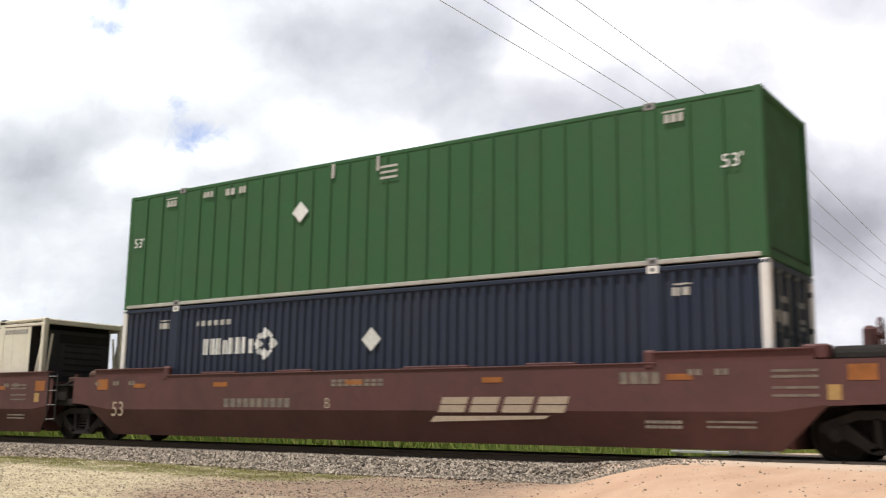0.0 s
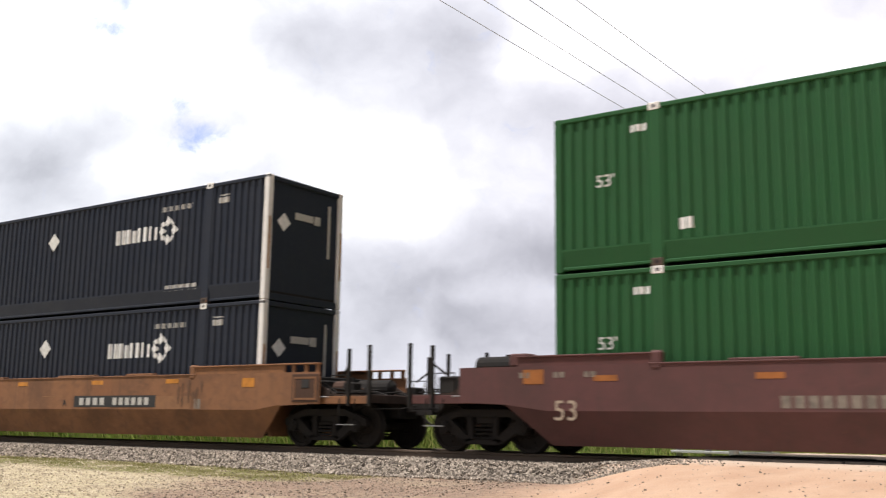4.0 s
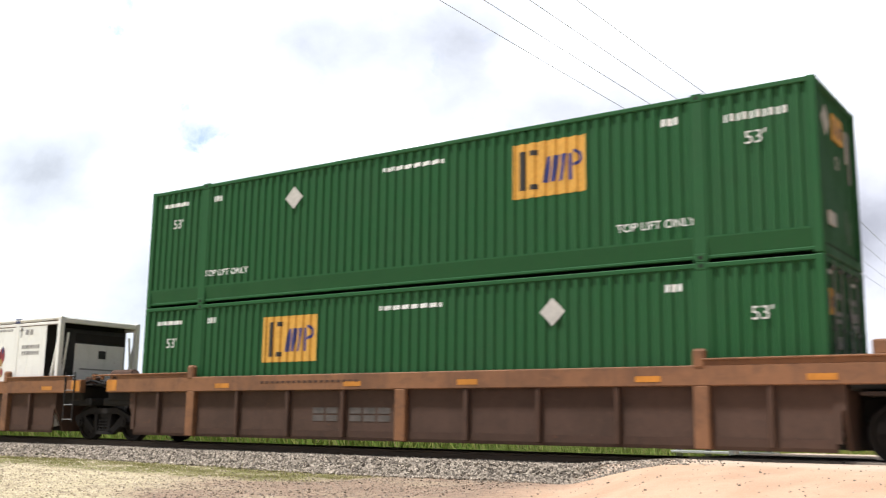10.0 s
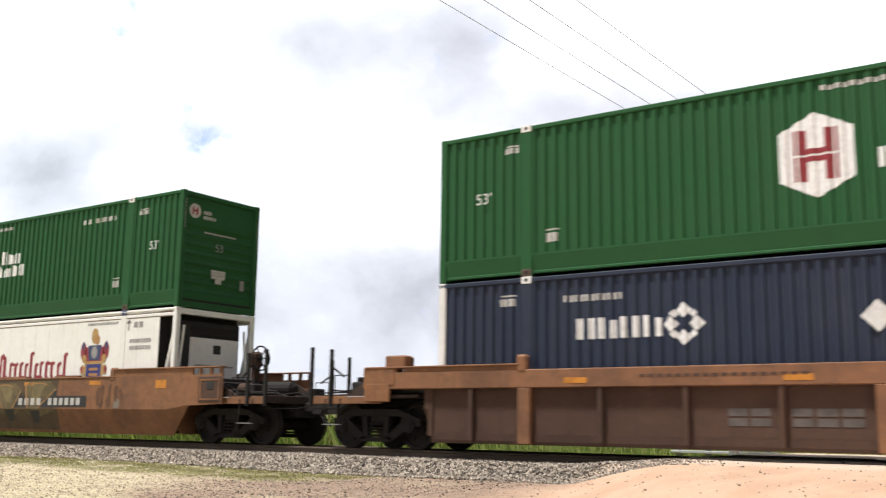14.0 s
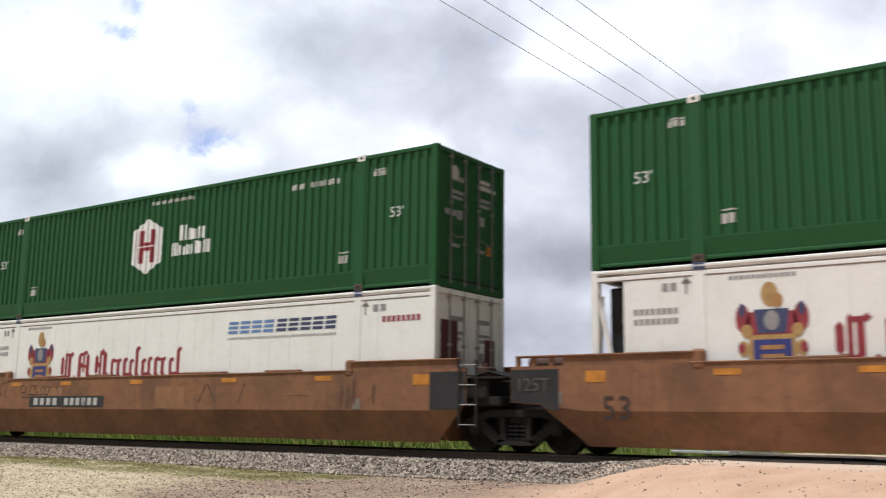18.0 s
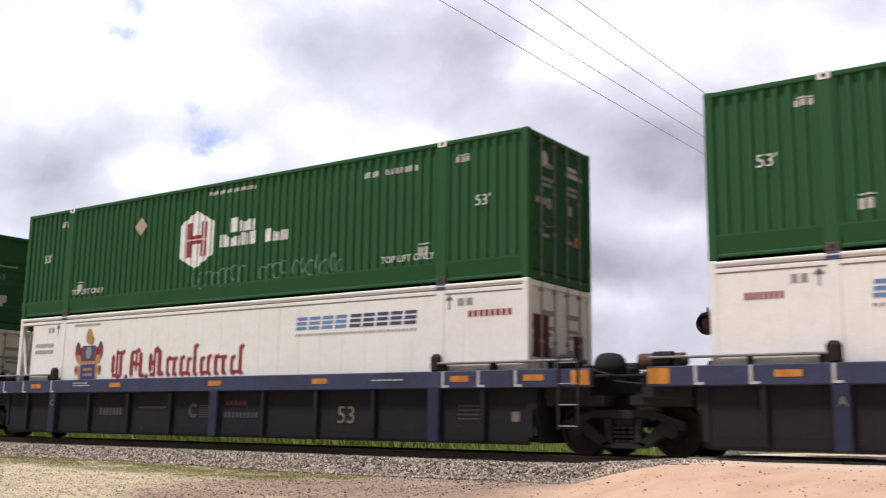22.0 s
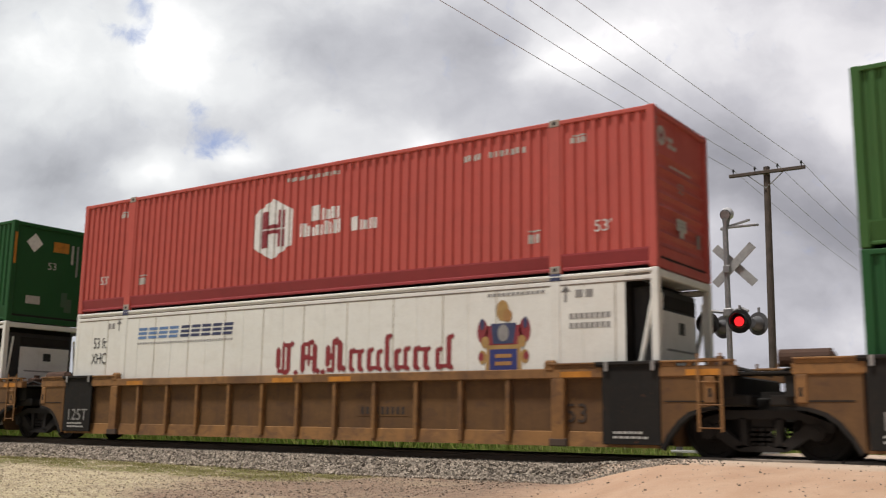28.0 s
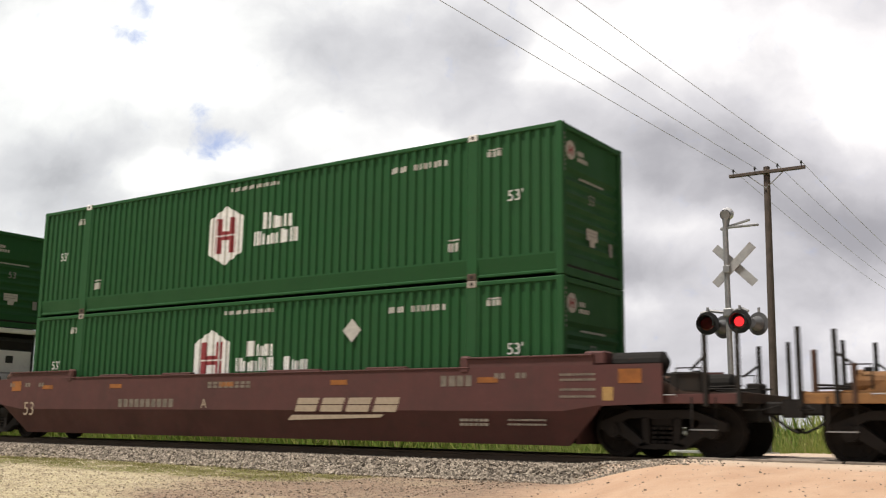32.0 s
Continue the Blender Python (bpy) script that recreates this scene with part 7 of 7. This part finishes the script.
def pebble_material(net):
    rnd = net.n("ShaderNodeNewGeometry").outputs["Random Per Island"]
    pos = net.n("ShaderNodeNewGeometry").outputs["Position"]
    big = net.noise(net.scaled(pos, (0.25, 0.6, 1.0)), 1.0, 4.0, 0.6).outputs["Fac"]
    side = net.vec("DOT_PRODUCT", pos, (1.0, 0.80, 0.0))
    muddy = net.ramp(net.math("ADD", side, net.math("MULTIPLY", net.math("SUBTRACT", big, 0.5), 3.5)), -5.2, -3.2)
    c = net.mix(muddy, net.mix(net.ramp(rnd, 0.0, 1.0), (0.30, 0.24, 0.17), (0.62, 0.54, 0.40)), net.mix(net.ramp(rnd, 0.0, 1.0), (0.10, 0.075, 0.06), (0.36, 0.29, 0.225)))
    return principled(net, c, 0.95, 0.0, None, 0.2)


PEBBLE = material("pale_pebble", pebble_material)
rows = []
for _ in range(36000):
    y = rnd.uniform(5.5, 14.9)
    x = rnd.uniform(-2.2 * y, 0.4)
    if x > -7.2 - 0.12 * (15 - y) and rnd.random() > 0.07:
        continue
    rows.append((x, y, ground_z(x, y) + 0.004, 0.014 + 0.036 * rnd.random() ** 3, rnd.uniform(0, 6.28), 0.6))
scatter("gravel", rows, CHIP, PEBBLE, "loose pale pebbles on the dirt", "gravel")

BLADE = ([(-0.03, 0, 0), (0.03, 0, 0), (0.02, 0.10, 0.55), (-0.02, 0.10, 0.55), (0.0, 0.28, 1.0)], [(0, 1, 2, 3), (3, 2, 4, 4)])


def grass_material(net):
    rnd = net.n("ShaderNodeNewGeometry").outputs["Random Per Island"]
    c = net.mix(net.ramp(rnd, 0.0, 0.8), (0.110, 0.190, 0.030), (0.25, 0.275, 0.070))
    c = net.mix(net.ramp(rnd, 0.8, 1.0), c, (0.30, 0.25, 0.12))
    return principled(net, c, 0.7, 0.0, None, 0.2)


GRASS = material("rough_grass", grass_material)


VERGE = material("dry_olive_grass", lambda net: principled(net, net.mix(net.ramp(net.n("ShaderNodeNewGeometry").outputs["Random Per Island"], 0.0, 1.0), (0.155, 0.165, 0.045), (0.33, 0.285, 0.125)), 0.8, 0.0, None, 0.15))


STRAW = material("pale_straw", lambda net: principled(net, net.mix(net.ramp(net.n("ShaderNodeNewGeometry").outputs["Random Per Island"], 0.0, 1.0), (0.22, 0.20, 0.10), (0.48, 0.42, 0.28)), 0.8, 0.0, None, 0.15))
STALK = ([(-0.011, 0, 0), (0.011, 0, 0), (0.009, 0.05, 0.6), (-0.009, 0.05, 0.6), (0.0, 0.14, 1.0)], [(0, 1, 2), (0, 2, 3), (3, 2, 4)])


def blades(name, rows, label, mat=GRASS):
    tri = (BLADE[0], [(0, 1, 2), (0, 2, 3), (3, 2, 4)])
    return scatter(name, rows, tri, mat, label, "grass")


rows = []
for _ in range(30000):
    y = 19.9 + 9.0 * rnd.random() ** 1.6
    x = rnd.uniform(-1.75 * y - 2, 2.0)
    if x > ROAD_EDGE - 0.2 and y < 22.2:
        continue
    rows.append((x, y, ground_z(x, y) - 0.02, rnd.uniform(0.08, 0.19) * (0.7 + 0.8 * noise.noise((x * 0.4, y * 0.4, 1.0)) ** 2), rnd.uniform(0, 6.28), 1.0))
blades("field_grass", rows, "tall green grass beyond the track")
rows = []
while len(rows) < 30000:
    x = rnd.uniform(-31.0, -11.2)
    y = rnd.gauss(13.4 + 0.45 * min(1.0, max(0.0, (-14.0 - x) / 12.0)), 0.72)
    if noise.noise((x * 0.5, y * 1.4, 5.0)) + 0.5 * noise.noise((x * 2.0, y * 2.0, 2.0)) < -0.12 or y > 15.4 or y < 12.0:
        continue
    rows.append((x, y, ground_z(x, y) - 0.01, rnd.uniform(0.04, 0.085), rnd.uniform(0, 6.28), 0.8))
blades("verge_grass", rows, "sparse yellow-green grass at the foot of the ballast", VERGE)
rows = []
for _ in range(15000):
    x, y = rnd.uniform(-16.0, -3.5), 22.4 + 5.0 * rnd.random() ** 1.4
    if noise.noise((x * 0.7, y * 0.7, 8.0)) < -0.15:
        continue
    rows.append((x, y, ground_z(x, y) - 0.02, rnd.uniform(0.28, 0.50) + (0.25 if y > 24.5 else 0.0), rnd.uniform(0, 6.28), 1.0))
scatter("tall_grass", rows, STALK, GRASS, "tall yellow-green grass clumps by the crossing", "grass")
rows = []
for _ in range(1500):
    y = rnd.uniform(29.0, 37.0)
    x = rnd.uniform(-62.0, -13.0)
    rows.append((x, y, ground_z(x, y), rnd.uniform(1.5, 2.3) * (1.0 + 0.5 * noise.noise((x * 0.35, 0.0, 2.0))), rnd.uniform(0, 6.28), 1.15))
scatter("reeds", rows, STALK, STRAW, "tall thin reeds in the field", "grass")
rows = []
for _ in range(16000):
    y = rnd.uniform(27.0, 35.0)
    x = rnd.uniform(-62.0, -4.8)
    rows.append((x, y, ground_z(x, y) - 0.02, (rnd.uniform(1.35, 1.75) if x < -9.5 else rnd.uniform(1.1, 1.4)) * (1.0 + 0.35 * noise.noise((x * 0.45, y * 0.2, 6.0))), rnd.uniform(0, 6.28), 1.0))
scatter("weeds", rows, STALK, GRASS, "dense green weeds across the field", "grass")

# crossing planks beside the rails
PLANK = plain("weathered_crossing_timber", (0.24, 0.20, 0.165), 0.9, grain=0.2, scale=7.0)
crossing = thing("crossing_deck", "weathered pale timber planks beside the rails", "crossing", kind="structure")
for k, y in enumerate((TRACK_Y - 1.03, TRACK_Y - 0.45, TRACK_Y - 0.15, TRACK_Y + 0.15, TRACK_Y + 0.45, TRACK_Y + 1.03)):
    for i in range(4):
        part("plank", box(-6.25 + 2.45 * i, y - 0.13, -0.10, -6.25 + 2.45 * i + 2.42, y + 0.13, 0.035 + random.uniform(-0.01, 0.012), b=0.012), PLANK, crossing)

# ---- crossing signal ----
SIGNAL_Y, SIGNAL_X = 21.5, -7.38
ALU = plain("dull_aluminium", (0.36, 0.36, 0.36), 0.45, 0.5)
DULL = plain("dull_grey_housing", (0.15, 0.15, 0.155), 0.5, 0.3)
BLACK = plain("black_enamel", (0.018, 0.018, 0.018), 0.5)
BLADE_GREY = plain("weathered_white_board", (0.42, 0.42, 0.41), 0.6)
LENS_RED = plain("dark_red_lens", (0.10, 0.010, 0.010), 0.15)
LENS_LIT = plain("lit_red_lens", (1.0, 0.022, 0.028), 0.3, emit=1.8, grain=0.0)
sig = thing("crossing_signal", "aluminium level crossing signal with crossbuck, bell and red flashers", "crossing signal")
sig.matrix_basis = pose(SIGNAL_X, SIGNAL_Y, 0.0)
part("mast", Geo().rod((0.0, 0, -0.3), (-0.02, 0, 4.95), 0.062, 14), ALU, sig, smooth=False)
part("mast_base", Geo().rod((0, 0, -0.45), (0, 0, 0.25), 0.11, 12), ALU, sig)
BELL = plain("bright_aluminium_bell", (0.62, 0.62, 0.62), 0.35, 0.3)
bell = part("bell", Geo().rod((0.02, -0.10, 5.20), (0.02, 0.08, 5.26), 0.105, 18, 0.145).rod((0.02, 0.08, 5.26), (0.02, 0.17, 5.29), 0.145, 18, 0.06), BELL, sig, "round bright crossing bell")
part("bell_rim", Geo().rod((0.02, -0.092, 5.203), (0.02, -0.070, 5.210), 0.120, 18), BLACK, bell)
part("bell_bracket", Geo().rod((0.0, 0, 4.92), (0.01, 0, 5.14), 0.06, 10, 0.09), ALU, bell)
part("top_bracket", Geo().box(-0.12, -0.04, 4.88, 0.02, 0.04, 4.94, b=0.01).box(0.0, -0.03, 4.91, 0.72, 0.06, 4.955, b=0.008).prism([(0.0, 4.99), (0.50, 5.10), (0.50, 5.06), (0.0, 4.94)], 0.08, 0.14), ALU, sig)
for k in (-1, 1):
    g = Geo().box(-0.60, -0.012, -0.095, 0.60, 0.012, 0.095, b=0.006)
    part("crossbuck_blade", g, BLADE_GREY, sig, "grey weathered crossbuck board", at=pose(0.125, 0.10 + 0.028 * k, 4.09, 0, 0, 6) @ pose(0, 0, 0, 0, k * 45, 0))
part("buck_clamp", Geo().box(-0.07, -0.10, 3.90, 0.07, 0.07, 4.06, b=0.01), ALU, sig)
part("light_arm", Geo().path([(-0.62, -0.10, 3.02), (-0.42, -0.06, 3.08), (0.0, 0.0, 3.02), (0.30, -0.05, 3.10), (0.46, -0.10, 3.02)], 0.035, 8), ALU, sig)
part("junction_box", Geo().box(-0.10, -0.10, 2.92, 0.10, 0.10, 3.12, b=0.03), ALU, sig)


def flasher(x, y, z, facing, lens, turn):
    """A round flasher with backboard, hood and lens; it looks along -y when facing is -1."""
    f = facing
    back = Geo().rod((0, 0, 0), (0, -0.02 * f * -1, 0), 0.255, 28) if f > 0 else Geo().rod((0, 0.0, 0), (0, 0.02, 0), 0.255, 28)
    ob = part("flasher", back, BLACK if f < 0 else DULL, sig, "round black flasher" if f < 0 else "back of a flasher, grey", at=pose(x, y, z, 0, 0, turn))
    part("housing", Geo().rod((0, 0.02 if f < 0 else -0.02, 0), (0, 0.22 if f < 0 else -0.22, 0), 0.17, 18, 0.10), BLACK if f < 0 else DULL, ob)
    if f < 0:
        part("lens", Geo().rod((0, -0.004, 0), (0, -0.03, 0), 0.155, 24, 0.13), LENS_RED, ob, "dark red lens")
        if lens is LENS_LIT:
            part("lamp_glow", Geo().rod((0, -0.028, 0), (0, -0.036, 0), 0.112, 22, 0.085), LENS_LIT, ob, "lit red centre of the lens")
        hood, n = Geo(), 14
        for i in range(n):
            a0, a1 = math.pi * (-0.12 + 1.24 * i / n), math.pi * (-0.12 + 1.24 * (i + 1) / n)
            p = [(0.17 * math.cos(a), 0.17 * math.sin(a)) for a in (a0, a1)]
            q = [(0.18 * math.cos(a), 0.18 * math.sin(a)) for a in (a0, a1)]
            hood.add([(p[0][0], 0, p[0][1]), (p[1][0], 0, p[1][1]), (p[1][0], -0.22, p[1][1]), (p[0][0], -0.22, p[0][1]),
                      (q[0][0], 0, q[0][1]), (q[1][0], 0, q[1][1]), (q[1][0], -0.22, q[1][1]), (q[0][0], -0.22, q[0][1])],
                     [(0, 1, 2, 3), (7, 6, 5, 4), (2, 6, 7, 3), (0, 4, 5, 1)])
        part("hood", hood, BLACK, ob)
    part("stem", Geo().rod((0, 0.05, 0.22), (0, 0.05, 0.36), 0.03, 8), ALU, ob)


flasher(-0.44, -0.16, 2.79, -1, LENS_RED, 4)
flasher(0.28, -0.16, 2.80, -1, LENS_LIT, 4)
flasher(-0.24, 0.28, 2.74, 1, LENS_RED, -18)
flasher(0.54, 0.28, 2.78, 1, LENS_RED, -18)

# low steel barrier and posts behind the crossing
guard = thing("guard_rail", "grey steel guard rail on short posts by the crossing", "guard rail")
guard.matrix_basis = pose(-9.0, 22.6, 0.0)
part("beam", Geo().sweep([(y, z) for y, z in ((-0.02, 0.16), (-0.07, 0.22), (-0.07, 0.28), (-0.02, 0.33), (-0.07, 0.38), (-0.07, 0.44), (-0.02, 0.50), (0.02, 0.50), (0.02, 0.16))], -0.15, 2.1), GREY_STEEL, guard)
part("top_strip", box(-0.17, -0.09, 0.50, 2.12, 0.05, 0.53, b=0.008), ALU, guard, "bright galvanised top strip")
for x in (-0.08, 0.62, 1.32, 2.0):
    part("guard_post", box(x - 0.06, 0.02, -0.6, x + 0.06, 0.14, 0.5, b=0.012), GREY_STEEL, guard)
part("foot_plate", box(-0.2, -0.16, -0.06, 2.2, 0.24, 0.0, b=0.01), BLADE_GREY, guard)

# ---- utility pole and wires ----
POLE_Y, POLE_X, POLE_TOP = 33.0, -9.86, 9.10
WOOD = plain("grey_brown_pole_wood", (0.105, 0.080, 0.066), 0.85, grain=0.2, scale=5.0)
pole = thing("utility_pole", "dark wooden utility pole with one crossarm", "utility pole")
pole.matrix_basis = pose(POLE_X, POLE_Y, 0.0)
part("pole", Geo().rod((-0.10, 0, -1.2), (0.0, 0, POLE_TOP + 0.14), 0.135, 14, 0.105), WOOD, pole)
part("crossarm", box(-1.24, -0.20, POLE_TOP - 0.12, 1.30, -0.07, POLE_TOP - 0.01, b=0.012), WOOD, pole)
for k in (-1, 1):
    part("arm_brace", Geo().rod((k * 0.62, -0.14, POLE_TOP - 0.10), (0.0, -0.15, POLE_TOP - 0.62), 0.018, 6), GREY_STEEL, pole)
WIRE_X = (-1.10, -0.36, 0.40, 1.18)
for x in WIRE_X:
    part("insulator", Geo().rod((x, -0.13, POLE_TOP), (x, -0.13, POLE_TOP + 0.14), 0.018, 8).rod((x, -0.13, POLE_TOP + 0.08), (x, -0.13, POLE_TOP + 0.17), 0.045, 10, 0.025), BLACK, pole)
WIRE = plain("weathered_wire", (0.34, 0.34, 0.35), 0.5)
for x in WIRE_X:
    for y0, y1 in ((POLE_Y - 60.0, POLE_Y), (POLE_Y, POLE_Y + 60.0)):
        pts = []
        for i in range(25):
            k = i / 24
            pts.append((POLE_X + x, y0 + (y1 - y0) * k, POLE_TOP + 0.14 - (1.55 if y0 < POLE_Y else 4.6) * k * (1 - k) - (0.0 if y0 < POLE_Y else 0.4 * k)))
        tagged(part("power_line", Geo().tube(pts, 0.0072, 6), WIRE, None), "thin dark overhead power line on the pole", "power line", "power lines")

# ---- clouds: a far curved backdrop that drifts slowly ----



def cloud_material(net):
    uv = net.n("ShaderNodeUVMap").outputs[0]
    warp = net.noise(uv, 6.5, 6.0, 0.58)
    off = net.scaled(net.vec("SUBTRACT", warp.outputs["Color"], (0.5, 0.5, 0.5)), (0.075, 0.06, 0.0))
    p = net.vec("ADD", uv, off)

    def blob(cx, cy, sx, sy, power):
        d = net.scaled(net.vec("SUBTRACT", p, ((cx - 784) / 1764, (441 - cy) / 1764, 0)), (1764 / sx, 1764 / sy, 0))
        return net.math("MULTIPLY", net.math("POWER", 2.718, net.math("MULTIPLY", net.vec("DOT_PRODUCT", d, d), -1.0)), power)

    def total(rows):
        s = blob(*rows[0])
        for r in rows[1:]:
            s = net.math("ADD", s, blob(*r))
        return s

    def thick(q):
        a = net.noise(net.scaled(q, (1.0, 1.35, 1.0)), 4.4, 8.0, 0.56, 0.1).outputs["Fac"]
        b = net.noise(net.scaled(q, (1.0, 1.25, 1.0)), 12.0, 5.0, 0.52, 0.1).outputs["Fac"]
        return net.math("ADD", net.math("MULTIPLY", a, 0.66), net.math("MULTIPLY", b, 0.34))

    n1 = thick(p)
    above = thick(net.vec("ADD", p, (-0.006, 0.018, 0.0)))
    relief = net.math("SUBTRACT", n1, above)
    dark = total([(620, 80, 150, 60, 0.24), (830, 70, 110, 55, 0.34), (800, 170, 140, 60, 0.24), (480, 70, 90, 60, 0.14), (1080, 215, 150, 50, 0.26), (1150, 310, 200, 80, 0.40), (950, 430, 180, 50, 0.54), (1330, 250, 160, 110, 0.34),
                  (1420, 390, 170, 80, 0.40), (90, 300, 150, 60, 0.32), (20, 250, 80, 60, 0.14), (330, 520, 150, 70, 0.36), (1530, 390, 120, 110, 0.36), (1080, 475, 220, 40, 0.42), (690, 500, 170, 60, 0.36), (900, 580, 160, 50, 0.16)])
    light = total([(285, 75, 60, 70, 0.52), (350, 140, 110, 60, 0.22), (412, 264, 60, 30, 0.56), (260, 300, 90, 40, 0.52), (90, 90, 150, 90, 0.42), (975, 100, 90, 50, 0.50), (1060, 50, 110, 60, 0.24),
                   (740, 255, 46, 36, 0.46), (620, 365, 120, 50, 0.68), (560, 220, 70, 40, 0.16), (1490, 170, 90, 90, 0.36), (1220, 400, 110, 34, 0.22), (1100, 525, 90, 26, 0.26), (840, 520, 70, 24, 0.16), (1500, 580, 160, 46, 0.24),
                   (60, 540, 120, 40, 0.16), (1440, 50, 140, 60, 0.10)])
    d = net.math("ADD", net.math("MULTIPLY", net.math("SUBTRACT", n1, 0.5), 1.6), net.math("ADD", 0.33, net.math("SUBTRACT", dark, light)))
    d = net.math("SUBTRACT", d, net.math("MULTIPLY", relief, 1.7))
    d = net.math("ADD", d, net.ramp(net.n("ShaderNodeSeparateXYZ", {0: uv}).outputs[1], 0.01, -0.10, 0.0, 0.26))
    c = cloud_colour(net, d, net.ramp(d, 0.10, -0.25))
    across = net.ramp(net.n("ShaderNodeSeparateXYZ", {0: uv}).outputs[0], -0.45, 0.45)
    c = net.mix(1.0, c, net.mix(across, (0.98, 1.008, 1.0), (1.006, 0.992, 1.004)), "MULTIPLY")
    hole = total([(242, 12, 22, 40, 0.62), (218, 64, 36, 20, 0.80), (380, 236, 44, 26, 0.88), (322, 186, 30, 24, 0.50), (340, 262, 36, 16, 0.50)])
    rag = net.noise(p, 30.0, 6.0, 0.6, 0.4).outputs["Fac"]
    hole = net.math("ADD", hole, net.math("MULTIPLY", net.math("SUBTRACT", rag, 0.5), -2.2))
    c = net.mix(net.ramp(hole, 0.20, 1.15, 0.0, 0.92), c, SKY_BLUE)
    em = net.n("ShaderNodeEmission", {"Color": c, "Strength": 1.0})
    return em.outputs[0]


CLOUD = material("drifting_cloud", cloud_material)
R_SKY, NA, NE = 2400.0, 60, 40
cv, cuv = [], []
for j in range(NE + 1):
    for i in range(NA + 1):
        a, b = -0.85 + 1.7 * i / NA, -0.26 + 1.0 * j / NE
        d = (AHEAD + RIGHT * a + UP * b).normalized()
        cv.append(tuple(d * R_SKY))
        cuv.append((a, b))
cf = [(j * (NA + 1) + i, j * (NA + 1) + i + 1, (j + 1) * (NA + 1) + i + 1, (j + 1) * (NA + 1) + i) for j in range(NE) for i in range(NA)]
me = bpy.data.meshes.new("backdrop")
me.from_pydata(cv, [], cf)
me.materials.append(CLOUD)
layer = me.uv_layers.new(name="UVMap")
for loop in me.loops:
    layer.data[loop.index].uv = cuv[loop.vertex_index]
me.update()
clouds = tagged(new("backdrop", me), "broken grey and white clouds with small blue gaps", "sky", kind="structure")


def drift():
    """Clouds slide slowly to the right and down."""
    rows = []
    for t in (0.0, 16.0, 32.0):
        k = (t - 11.0) / 32.0
        turn = Matrix.Rotation(radians(-1.2 * k), 4, UP) @ Matrix.Rotation(radians(-0.4 * k), 4, RIGHT)
        rows.append((t, Matrix.Translation(EYE) @ turn))
    walk(clouds, rows)


motions()
